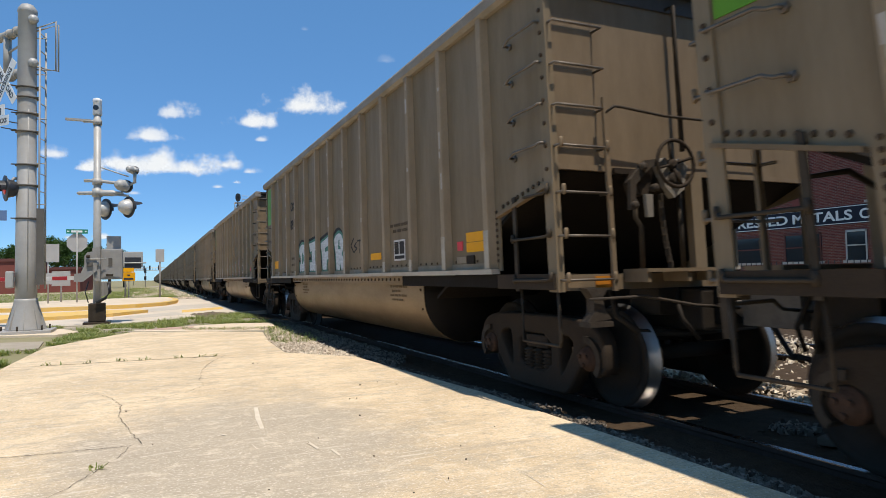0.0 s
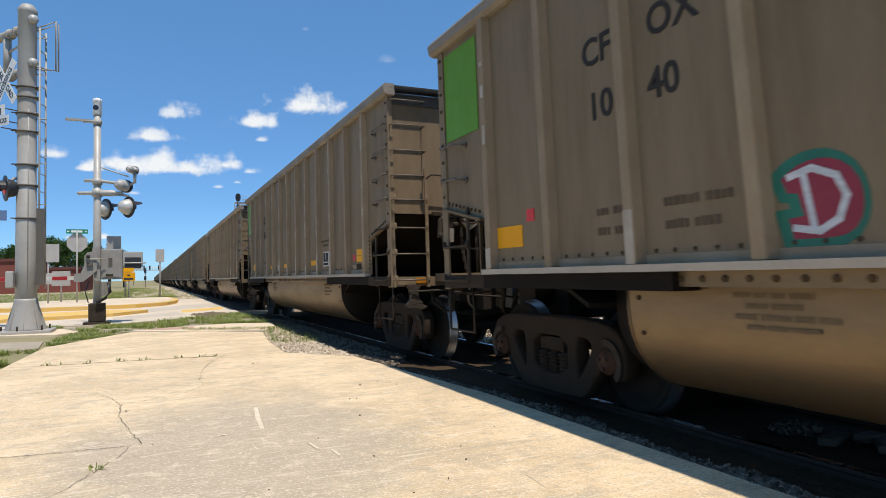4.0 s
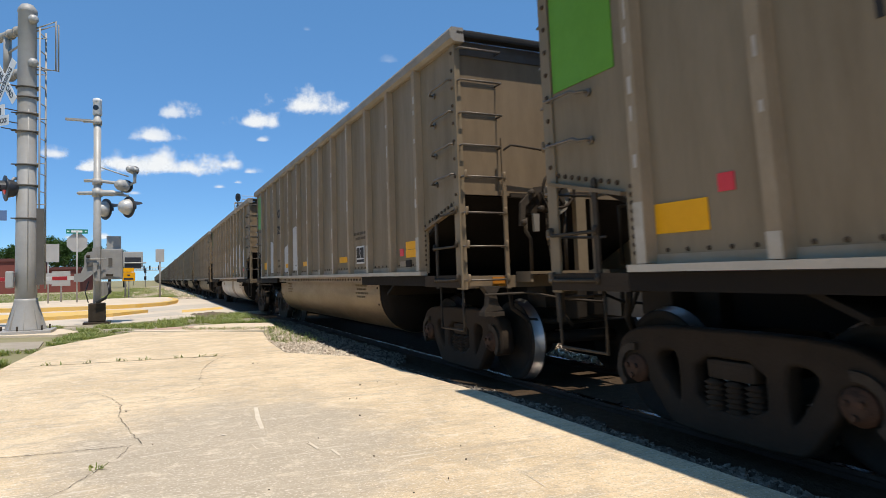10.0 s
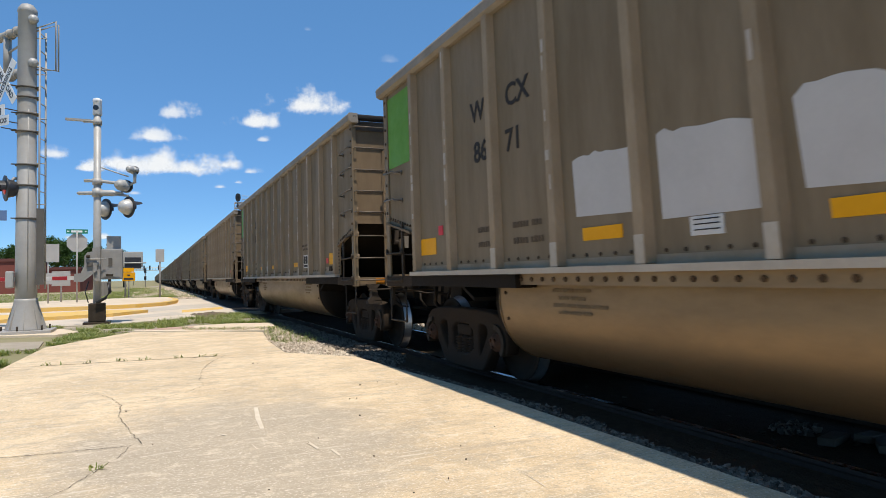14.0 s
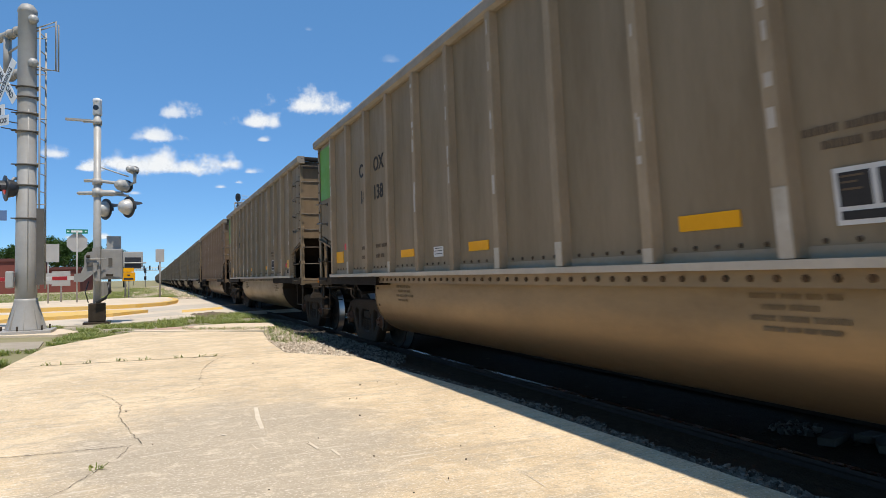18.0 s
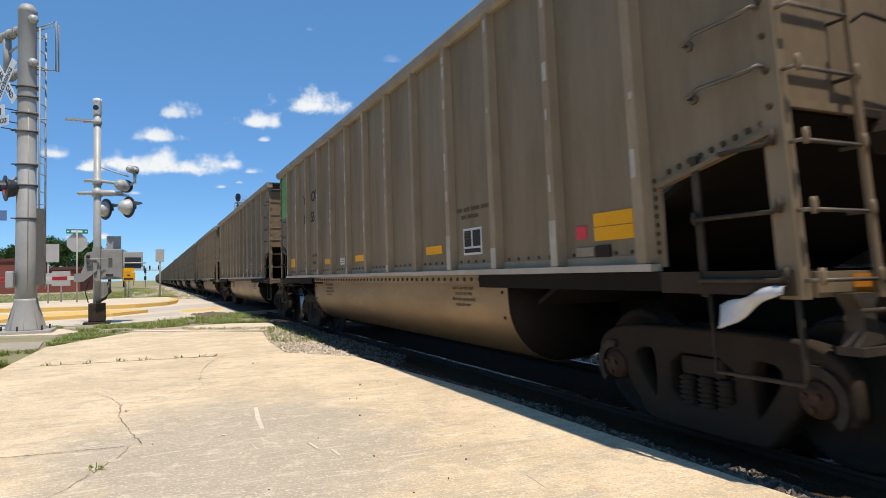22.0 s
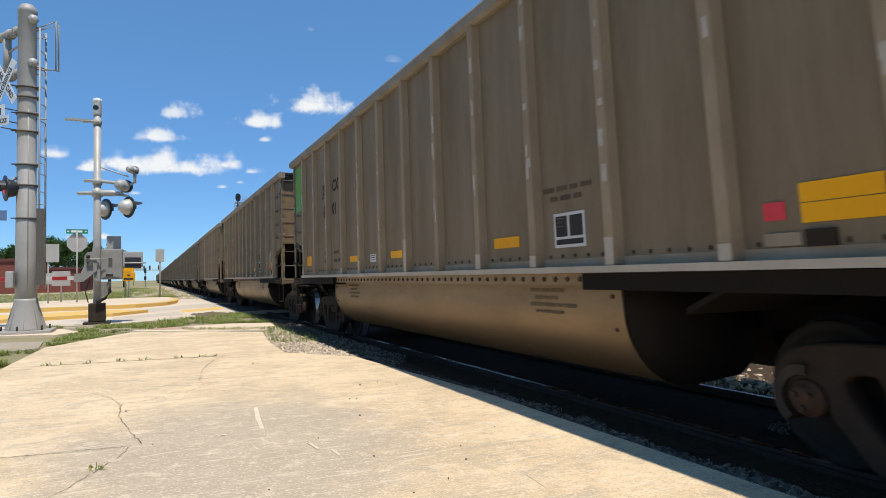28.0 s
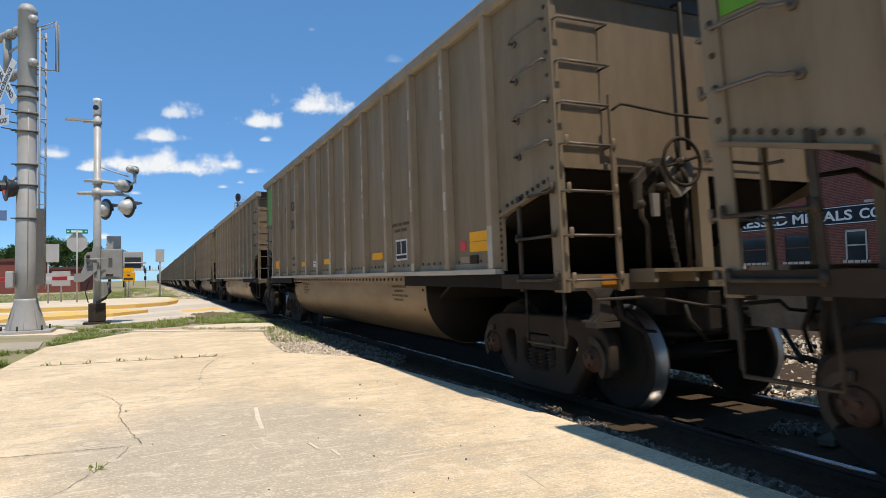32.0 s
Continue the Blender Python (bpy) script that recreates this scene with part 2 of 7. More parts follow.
# ---- shapes ----
def box(bm, x0, x1, y0, y1, z0, z1, bevel=0.0):
    vs = [bm.verts.new(c) for c in ((x0, y0, z0), (x1, y0, z0), (x1, y1, z0), (x0, y1, z0), (x0, y0, z1), (x1, y0, z1), (x1, y1, z1), (x0, y1, z1))]
    fs = [bm.faces.new([vs[i] for i in q]) for q in ((3, 2, 1, 0), (4, 5, 6, 7), (0, 1, 5, 4), (1, 2, 6, 5), (2, 3, 7, 6), (3, 0, 4, 7))]
    if bevel:
        edges = list({e for f in fs for e in f.edges})
        bmesh.ops.bevel(bm, geom=edges, offset=bevel, segments=2, affect="EDGES", profile=0.6)
    return bm


def prism(bm, poly, axis, a, b):
    """A flat outline (two coordinates) drawn out along an axis from a to b."""
    def put(p, q):
        return {"x": (q, p[0], p[1]), "y": (p[0], q, p[1]), "z": (p[0], p[1], q)}[axis]
    lo, hi = [bm.verts.new(put(p, a)) for p in poly], [bm.verts.new(put(p, b)) for p in poly]
    n = len(poly)
    faces = [bm.faces.new(lo), bm.faces.new(hi)]
    faces += [bm.faces.new((lo[i], lo[(i + 1) % n], hi[(i + 1) % n], hi[i])) for i in range(n)]
    bmesh.ops.recalc_face_normals(bm, faces=faces)
    return bm


def tube(bm, pts, r, n=6, cap=True):
    """A round bar along a line of points."""
    pts = [Vector(p) for p in pts]
    rings = []
    for i, p in enumerate(pts):
        way = (pts[min(i + 1, len(pts) - 1)] - pts[max(i - 1, 0)]).normalized()
        side = way.cross(Vector((0.31, 0.17, 0.93))).normalized()
        up = side.cross(way)
        rr = r[i] if isinstance(r, (list, tuple)) else r
        rings.append([bm.verts.new(p + rr * (math.cos(k * math.tau / n) * side + math.sin(k * math.tau / n) * up)) for k in range(n)])
    faces = []
    for a, b in zip(rings, rings[1:]):
        faces += [bm.faces.new((a[k], a[(k + 1) % n], b[(k + 1) % n], b[k])) for k in range(n)]
    if cap:
        faces += [bm.faces.new(rings[0]), bm.faces.new(rings[-1])]
    bmesh.ops.recalc_face_normals(bm, faces=faces)
    for f in faces[:-2] if cap else faces:
        f.smooth = True
    return bm


def lathe(bm, profile, centre, way, n=24):
    """Turns a profile of (distance along the way, radius) round an axis."""
    c, w = Vector(centre), Vector(way).normalized()
    s = w.cross(Vector((0.0, 0.123, 1.0) if abs(w.z) < 0.9 else (1, 0, 0))).normalized()
    u = w.cross(s)
    rings = [[bm.verts.new(c + w * d + r * (math.cos(k * math.tau / n) * s + math.sin(k * math.tau / n) * u)) for k in range(n)] for d, r in profile]
    faces = []
    for a, b in zip(rings, rings[1:]):
        faces += [bm.faces.new((a[k], a[(k + 1) % n], b[(k + 1) % n], b[k])) for k in range(n)]
    for f in faces:
        f.smooth = True
    faces += [bm.faces.new(rings[0]), bm.faces.new(rings[-1])]
    bmesh.ops.recalc_face_normals(bm, faces=faces)
    return bm


def mesh_of(bm, name, material):
    me = bpy.data.meshes.new(name)
    bm.to_mesh(me)
    bm.free()
    for m in (material if isinstance(material, (list, tuple)) else [material]):
        me.materials.append(m)
    return me


def part(name, bm, material, parent, label="", m=None):
    """One mesh object under a thing or a part; bm may be a bmesh or a mesh that is shared."""
    me = mesh_of(bm, name, material) if isinstance(bm, bmesh.types.BMesh) else bm
    ob = new(name, me)
    ob.parent = parent
    if m is not None:
        ob.matrix_basis = m
    if label:
        ob["label"] = label
    return ob


def thing(name, label, category, m=None, group="", kind=""):
    ob = new(name)
    ob.empty_display_size = 0.2
    if m is not None:
        ob.matrix_basis = m
    return tagged(ob, label, category, group, kind)


def solo(name, bm, material, label="", category="", kind="", m=None, group=""):
    ob = new(name, mesh_of(bm, name, material) if isinstance(bm, bmesh.types.BMesh) else bm)
    if m is not None:
        ob.matrix_basis = m
    return tagged(ob, label, category, group, kind)


def B():
    return bmesh.new()


LETTERS = {}


def text_mesh(body, size, material, thick=0.003, align="LEFT", squeeze=1.0, weight=0.0):
    """Letters as a mesh, lying in the xy plane; the same letters are made once."""
    key = (body, size, material.name, thick, align, squeeze, weight)
    if key not in LETTERS:
        LETTERS[key] = new_letters(*key[:2], material, *key[3:])
    return LETTERS[key]


def new_letters(body, size, material, thick, align, squeeze, weight):
    cu = bpy.data.curves.new("letters", "FONT")
    cu.body, cu.size, cu.extrude, cu.align_x, cu.offset = body, size, thick, align, weight
    cu.resolution_u = 3
    ob = new("letters", cu)
    me = bpy.data.meshes.new_from_object(ob.evaluated_get(bpy.context.evaluated_depsgraph_get()))
    bpy.data.objects.remove(ob)
    me.materials.clear()
    me.materials.append(material)
    if squeeze != 1.0:
        me.transform(Matrix.Diagonal((squeeze, 1, 1, 1)))
    return me


M["rivet"] = mat("rusty_rivet", (0.095, 0.060, 0.034), (0.06, 0.04, 0.025), 0.65, 0.1, 5, 40, 0.1)


def slab_mat():
    """Old sunlit concrete: broad tone, brush streaks, grey stains, pits and pale wear."""
    m = bpy.data.materials.new("old_platform_concrete")
    m.use_nodes = True
    n, l = m.node_tree.nodes, m.node_tree.links
    b = n["Principled BSDF"]
    tc = n.new("ShaderNodeTexCoord")

    def tex(scale, stretch=(1, 1, 1), turn=0.0, detail=6.0, rough=0.6):
        mp, t = n.new("ShaderNodeMapping"), n.new("ShaderNodeTexNoise")
        mp.inputs["Scale"].default_value, mp.inputs["Rotation"].default_value = stretch, (0, 0, turn)
        t.inputs["Scale"].default_value, t.inputs["Detail"].default_value, t.inputs["Roughness"].default_value = scale, detail, rough
        l.new(tc.outputs["Object"], mp.inputs["Vector"])
        l.new(mp.outputs["Vector"], t.inputs["Vector"])
        return t.outputs["Fac"]

    def step(value, lo, hi, top=1.0):
        r = n.new("ShaderNodeMapRange")
        r.interpolation_type = "SMOOTHSTEP"
        r.inputs["From Min"].default_value, r.inputs["From Max"].default_value, r.inputs["To Max"].default_value = lo, hi, top
        l.new(value, r.inputs["Value"])
        return r.outputs["Result"]

    def over(under, color, fac):
        x = n.new("ShaderNodeMix")
        x.data_type = "RGBA"
        l.new(fac, x.inputs["Factor"])
        x.inputs[7].default_value = (*color, 1)
        if isinstance(under, tuple):
            x.inputs[6].default_value = (*under, 1)
        else:
            l.new(under, x.inputs[6])
        return x.outputs[2]

    # one broad grey stain where water has stood, with a frayed edge
    away, fray, sum_ = n.new("ShaderNodeVectorMath"), n.new("ShaderNodeMath"), n.new("ShaderNodeMapping")
    sum_.inputs["Location"].default_value, sum_.inputs["Scale"].default_value = (-0.30, -1.70, 0), (0.55, 0.36, 0)
    away.operation, fray.operation = "LENGTH", "MULTIPLY_ADD"
    fray.inputs[1].default_value = 1.5
    l.new(tc.outputs["Object"], sum_.inputs["Vector"])
    l.new(sum_.outputs["Vector"], away.inputs[0])
    l.new(tex(1.1, detail=10.0, rough=0.68), fray.inputs[0])
    l.new(away.outputs["Value"], fray.inputs[2])
    c = over((0.74, 0.56, 0.345), (0.59, 0.44, 0.265), step(tex(0.8, detail=10.0, rough=0.68), 0.40, 0.60))
    c = over(c, (0.40, 0.335, 0.25), step(fray.outputs["Value"], 1.65, 1.15, 0.8))
    c = over(c, (0.40, 0.325, 0.23), step(tex(1.6, (0.6, 1.8, 1), 0.4, 12.0, 0.78), 0.52, 0.62, 0.6))
    c = over(c, (0.42, 0.335, 0.235), step(tex(3.2, (0.5, 4.0, 1), 0.42, 12.0, 0.85), 0.50, 0.64, 0.3))
    c = over(c, (0.76, 0.65, 0.49), step(tex(4.5, (0.45, 5.0, 1), 0.42, 12.0, 0.85), 0.52, 0.64, 0.35))
    c = over(c, (0.33, 0.26, 0.18), step(tex(15.0, detail=10.0, rough=0.92), 0.51, 0.62, 0.5))
    c = over(c, (0.80, 0.69, 0.53), step(tex(21.0, (0.7, 1.6, 1), 0.42, 10.0, 0.92), 0.52, 0.62, 0.6))
    c = over(c, (0.42, 0.345, 0.245), step(tex(3.4, detail=10.0, rough=0.72), 0.52, 0.60, 0.45))
    c = over(c, (0.78, 0.645, 0.46), step(tex(5.6, detail=9.0, rough=0.7), 0.54, 0.62, 0.4))
    c = over(c, (0.40, 0.325, 0.23), step(tex(12.0, detail=6.0, rough=0.7), 0.55, 0.62, 0.4))
    c = over(c, (0.36, 0.29, 0.205), step(tex(58.0, detail=2.0), 0.585, 0.63, 0.55))
    c = over(c, (0.84, 0.74, 0.58), step(tex(46.0, (1, 1.5, 1), 0.42, 2.0), 0.60, 0.64, 0.6))
    c = over(c, (0.82, 0.72, 0.56), step(tex(5.0, (0.3, 5.0, 1), 0.42, 5.0, 0.6), 0.615, 0.64, 0.35))
    c = over(c, (0.36, 0.295, 0.21), step(tex(6.0, (0.3, 4.0, 1), 0.46, 5.0, 0.6), 0.62, 0.65, 0.3))
    c = over(c, (0.16, 0.125, 0.09), step(tex(9.0, detail=3.0), 0.72, 0.76, 0.7))
    l.new(c, b.inputs["Base Color"])
    b.inputs["Roughness"].default_value, b.inputs["Specular IOR Level"].default_value = 0.9, 0.08
    bump = n.new("ShaderNodeBump")
    bump.inputs["Strength"].default_value, bump.inputs["Distance"].default_value = 0.22, 0.01
    l.new(tex(40.0, detail=6.0, rough=0.7), bump.inputs["Height"])
    l.new(bump.outputs["Normal"], b.inputs["Normal"])
    return m


M["slab"] = slab_mat()
M["scuff"] = mat("pale_scuff", (0.50, 0.44, 0.37), (0.36, 0.30, 0.235), 0.62, 0, 8, 50, 0.03)

# end parts in a slightly darker tan than the sides
M["end_tan"] = mat("coal_stained_end", (0.235, 0.168, 0.102), (0.15, 0.107, 0.065), 0.65, 0.05, 1.3, 22, 0.06, 0.65, 0.05, (2.2, 1, 0.5))
M["jaw"] = mat("dusty_bearing_steel", (0.075, 0.058, 0.042), (0.040, 0.031, 0.023), 0.7, 0.1, 6, 40, 0.3)
M["band_grey"] = mat("sooty_grey_band", (0.105, 0.092, 0.080), (0.065, 0.056, 0.048), 0.65, 0.05, 2, 25, 0.06)
M["thin_patch"] = mat("thin_rolled_paint", (0.44, 0.385, 0.31), (0.29, 0.235, 0.165), 0.62, 0.0, 2.5, 25, 0.03)
M["dull_steel"] = mat("dull_steel", (0.15, 0.135, 0.115), (0.11, 0.10, 0.085), 0.6, 0.2, 3, 30, 0.05)
M["dome"] = mat("bright_silver_paint", (0.62, 0.60, 0.55), (0.50, 0.48, 0.44), 0.38, 0.2, 3, 30, 0.04)
M["rung"] = mat("dusty_round_iron", (0.17, 0.135, 0.10), (0.09, 0.072, 0.055), 0.5, 0.3, 6, 50, 0.1)
M["chord"] = mat("worn_top_rail", (0.30, 0.262, 0.212), (0.20, 0.172, 0.138), 0.6, 0.1, 2, 30, 0.06, 0.5, 0.05)
M["thin_primer"] = mat("thin_grey_paint", (0.345, 0.275, 0.195), (0.235, 0.172, 0.105), 0.62, 0.0, 2.5, 25, 0.03)
M["dark_faint"] = mat("dark_worn_stencil", (0.155, 0.112, 0.066), (0.215, 0.155, 0.090), 0.75, 0, 8, 40, 0.03)
M["gate_grey"] = mat("grey_gate_casting", (0.33, 0.31, 0.275), (0.25, 0.235, 0.21), 0.55, 0.05, 4, 30, 0.06)
M["dull_orange"] = mat("dull_orange_decal", (0.52, 0.19, 0.02), (0.40, 0.14, 0.018), 0.6, 0, 4, 30, 0.03)
M["tub_thin"] = mat("thin_tub_paint", (0.38, 0.29, 0.18), (0.31, 0.23, 0.135), 0.7, 0, 1.2, 20, 0.03)
M["worn_foot"] = mat("worn_bare_foot", (0.48, 0.425, 0.35), (0.34, 0.285, 0.21), 0.62, 0.0, 6, 30, 0.03)
for key in ("yellow", "red", "green", "orange"):
    M[key].node_tree.nodes["Principled BSDF"].inputs["Specular IOR Level"].default_value = 0.12
# ---- the train ----
PITCH, BODY, HW = 16.18, 14.4745, 1.63          # coupling to coupling, end post to end post, half width
TRACK_X = 4.705                                  # middle of the track that the train runs on
RIBS = [1.10 + 1.0195 * i for i in range(13)]
SIDE_TURN = Matrix(((0, 0, -1, 0), (-1, 0, 0, 0), (0, 1, 0, 0), (0, 0, 0, 1)))   # letters that stand on the near side


RAIL_Z = -0.053                                   # rail heads lie a little under the platform


def on_side(x, y, z):
    return Matrix.Translation((x, y, z)) @ SIDE_TURN


def mirrored(me):
    """The same mesh for the other end of the car."""
    other = me.copy()
    other.transform(Matrix.Translation((0, BODY, 0)) @ Matrix.Diagonal((1, -1, 1, 1)))
    other.flip_normals()
    return other


def flipped_x(me):
    other = me.copy()
    other.transform(Matrix.Diagonal((-1, 1, 1, 1)))
    other.flip_normals()
    return other


def spring_mesh():
    bm = B()
    prof = [(0, 0.05)]
    for i in range(6):
        prof += [(0.018 + i * 0.036, 0.070), (0.030 + i * 0.036, 0.082), (0.043 + i * 0.036, 0.050)]
    prof += [(0.235, 0.05)]
    lathe(bm, prof, (0, 0, 0), (0, 0, 1), 10)
    return mesh_of(bm, "spring", M["truck"])


def rounded(pts, times):
    """A closed outline with its corners cut back again and again."""
    for _ in range(times):
        pts = [tuple(p[i] * u + q[i] * (1 - u) for i in (0, 1)) for p, q in zip(pts, pts[1:] + pts[:1]) for u in (0.78, 0.22)]
    return pts


def side_frame_mesh():
    """A cast truck side frame with its windows, middle at the origin, outer face towards minus x."""
    half = [(0.50, 0.80), (0.86, 0.775), (1.03, 0.70), (1.10, 0.58), (1.10, 0.36), (1.03, 0.34), (1.03, 0.47), (0.99, 0.56), (0.89, 0.60), (0.79, 0.56), (0.75, 0.47), (0.75, 0.38), (0.65, 0.27), (0.56, 0.14), (0.47, 0.09)]
    window = [(0.42, 0.66), (0.60, 0.66), (0.69, 0.60), (0.67, 0.50), (0.49, 0.25), (0.42, 0.25)]
    lines = [half + [(-y, z) for y, z in reversed(half)], window, [(-y, z) for y, z in window], [(-0.31, 0.235), (0.31, 0.235), (0.32, 0.65), (-0.32, 0.65)]]
    cu = bpy.data.curves.new("side_frame", "CURVE")
    cu.dimensions, cu.fill_mode, cu.extrude, cu.bevel_depth, cu.bevel_resolution = "2D", "BOTH", 0.058, 0.024, 1
    for i, pts in enumerate(lines):
        pts = rounded(pts, 1 if i in (0, 3) else 2)
        sp = cu.splines.new("POLY")
        sp.points.add(len(pts) - 1)
        for p, (y, z) in zip(sp.points, pts):
            p.co = (y, z, 0, 1)
        sp.use_cyclic_u = True
    ob = new("side_frame", cu)
    me = bpy.data.meshes.new_from_object(ob.evaluated_get(bpy.context.evaluated_depsgraph_get()))
    bpy.data.objects.remove(ob)
    me.materials.clear()
    me.materials.append(M["truck"])
    me.transform(Matrix(((0, 0, 1, -0.015), (1, 0, 0, 0), (0, 1, 0, 0), (0, 0, 0, 1))))
    return me


def wheel_mesh():
    """A wheel whose outer face looks towards minus x; the tread is worn bright."""
    bm = B()
    prof = [(-0.10, 0.09), (-0.10, 0.12), (-0.055, 0.16), (-0.03, 0.33), (-0.06, 0.385), (-0.068, 0.395), (-0.068, 0.444), (-0.055, 0.455),
            (0.045, 0.460), (0.060, 0.485), (0.075, 0.485), (0.078, 0.40), (0.03, 0.36), (0.02, 0.17), (0.075, 0.12), (0.075, 0.09)]
    lathe(bm, prof, (0, 0, 0), (1, 0, 0), 40)
    for f in bm.faces:
        c = f.calc_center_median()
        d = math.hypot(c.y, c.z)
        f.material_index = 1 if d > 0.44 and -0.056 < c.x < 0.06 else 0
    return mesh_of(bm, "wheel", [M["wheel"], M["tread"]])


def tub_profile():
    """Half a section of the tub: upright at the top, then rolled far under."""
    pts = [(-1.42, 1.13), (-1.42, 0.90)]
    for i in range(1, 11):
        a = math.pi * i / 20
        pts.append((-0.80 - 0.62 * math.cos(a), 0.90 - 0.62 * math.sin(a)))
    pts += [(-0.45, 0.30), (-0.28, 0.42), (-0.20, 0.60), (-0.20, 1.13)]
    return pts


def hoop(x0, x1, y, z, drop=0.0):
    """A ladder rung that stands off the end sheet."""
    bm = B()
    tube(bm, [(x0, y + 0.09, z), (x0, y, z), (x1, y, z), (x1, y + 0.135, z)], 0.012, 6)
    return mesh_of(bm, "rung", M["rung"])


def build_car(label, body="body", near=True):
    car = thing("coal_car", label, "freight car", group="cars of the coal train")
    bodym, ribm = M[body], M["rib"] if body == "body" else M["rust_rib"]
    # side sheets with the cut-away ends
    outline = [(0.95, 1.22), (BODY - 0.95, 1.22), (BODY - 0.95, 1.76), (BODY - 0.02, 1.96), (BODY - 0.02, 3.83), (0.02, 3.83), (0.02, 1.96), (0.95, 1.76)]
    sheet = mesh_of(prism(B(), outline, "x", -1.610, -1.590), "side_sheet", bodym)
    part("side_sheet", sheet, None, car)
    part("side_sheet", flipped_x(sheet), None, car)
    rib = B()
    prism(rib, [(-1.610, -0.076), (-1.680, -0.052), (-1.688, -0.045), (-1.688, 0.045), (-1.680, 0.052), (-1.610, 0.076)], "z", 1.245, 3.78)
    rib = mesh_of(rib, "rib", ribm)
    for y in RIBS:
        part("rib", rib, None, car, m=pose(0, y, 0))
    away = B()
    for y in RIBS:
        prism(away, [(1.610, y - 0.076), (1.680, y - 0.052), (1.688, y - 0.045), (1.688, y + 0.045), (1.680, y + 0.052), (1.610, y + 0.076)], "z", 1.245, 3.78)
    tagged(part("side_ribs", away, ribm, car), kind="stuff")
    if near:
        foot = mesh_of(box(B(), -1.617, -1.610, 1.02, BODY - 1.02, 1.24, 1.305), "base_strip", M["thin_primer"] if body == "body" else bodym)
        part("base_strip", foot, None, car, "pale strip along the foot of the side sheet")
    chord = B()
    prism(chord, [(-1.705, 3.80), (-1.715, 3.89), (-1.69, 3.93), (-1.55, 3.93), (-1.54, 3.77), (-1.66, 3.77)], "y", -0.10, BODY + 0.10)
    chord = mesh_of(chord, "top_chord", M["chord"])
    part("top_chord", chord, None, car, "worn bright top rail")
    part("top_chord", flipped_x(chord), None, car)
    ends = B()
    box(ends, -1.66, 1.66, -0.10, 0.05, 3.83, 3.92, 0.03)
    ends = mesh_of(ends, "end_cap", M["bulb"])
    part("end_cap", ends, None, car, "dark rounded end rail")
    part("end_cap", mirrored(ends), None, car)
    band = mesh_of(box(B(), -1.59, 1.59, 0.030, 0.050, 3.67, 3.83), "end_top_band", M["band_grey"])
    part("end_top_band", band, None, car, "dark grey band under the end rail")
    part("end_top_band", mirrored(band), None, car)
    e = mesh_of(box(B(), -1.59, 1.59, 0.05, 0.08, 2.11, 3.83), "end_sheet", M["end_tan"])
    part("end_sheet", e, None, car)
    part("end_sheet", mirrored(e), None, car)
    # slope sheets take near-black for the shade beneath them
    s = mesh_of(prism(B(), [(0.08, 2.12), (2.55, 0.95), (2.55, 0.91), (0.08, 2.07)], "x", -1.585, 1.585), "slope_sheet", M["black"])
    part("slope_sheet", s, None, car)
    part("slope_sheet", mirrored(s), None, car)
    lip = mesh_of(box(B(), -1.57, 1.57, 0.01, 0.05, 2.08, 2.13), "end_beam", M["end_tan"])
    part("end_beam", lip, None, car)
    # the rear lip goes near-black so that it shows no lit edge
    lip = mirrored(lip)
    lip.materials.clear()
    lip.materials.append(M["black"])
    part("end_beam", lip, None, car)
    slant = mesh_of(prism(B(), [(0.05, 1.955), (0.94, 1.765), (0.94, 1.735), (0.05, 1.925)], "x", -1.66, -1.605), "slant_flange", M["end_tan"])
    if near:
        part("slant_flange", slant, None, car)
        part("slant_flange", mirrored(slant), None, car)
    post = B()
    box(post, -1.632, -1.612, 0, 0.12, 1.03, 3.78)
    box(post, -1.632, -1.562, -0.012, 0.006, 1.03, 3.78)
    post = mesh_of(post, "corner_post", bodym)
    for me in (post, flipped_x(post)):
        part("corner_post", me, None, car)
        part("corner_post", mirrored(me), None, car)
    sill = mesh_of(box(B(), -1.698, -1.60, 1.0, BODY - 1.0, 1.19, 1.24), "side_sill", M["sill"] if body == "body" else bodym)
    part("side_sill", sill, None, car, "pale worn side sill")
    part("side_sill", flipped_x(sill), None, car)
    # unseen sheet added to stop sun leaking down past the tubs
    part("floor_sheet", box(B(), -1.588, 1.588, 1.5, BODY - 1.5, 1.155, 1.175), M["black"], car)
    strip = mesh_of(box(B(), -1.60, -1.56, 3.30, BODY - 3.30, 1.09, 1.19), "bolt_strip", M["tub"] if body == "body" else bodym)
    part("bolt_strip", strip, None, car)
    beam = B()
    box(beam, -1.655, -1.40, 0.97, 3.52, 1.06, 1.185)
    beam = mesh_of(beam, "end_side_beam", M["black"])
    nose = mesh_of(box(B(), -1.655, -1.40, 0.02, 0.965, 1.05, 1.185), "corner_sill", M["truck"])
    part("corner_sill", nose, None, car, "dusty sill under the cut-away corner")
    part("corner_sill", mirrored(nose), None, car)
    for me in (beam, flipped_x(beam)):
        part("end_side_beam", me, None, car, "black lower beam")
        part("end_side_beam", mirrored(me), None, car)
    # the two long tubs between the trucks
    tub = B()
    prof = tub_profile()
    y0, y1 = 3.34, 11.66
    rows = [[tub.verts.new((x, y, z)) for x, z in prof] for y in (y0, y1)]
    for i in range(len(prof) - 1):
        f = tub.faces.new((rows[0][i], rows[1][i], rows[1][i + 1], rows[0][i + 1]))
        f.smooth = True
    tub = mesh_of(tub, "tub", M["tub"] if body == "body" else M["rust_tub"])
    tubx = flipped_x(tub)
    part("tub", tub, None, car, "long curved metal tub")
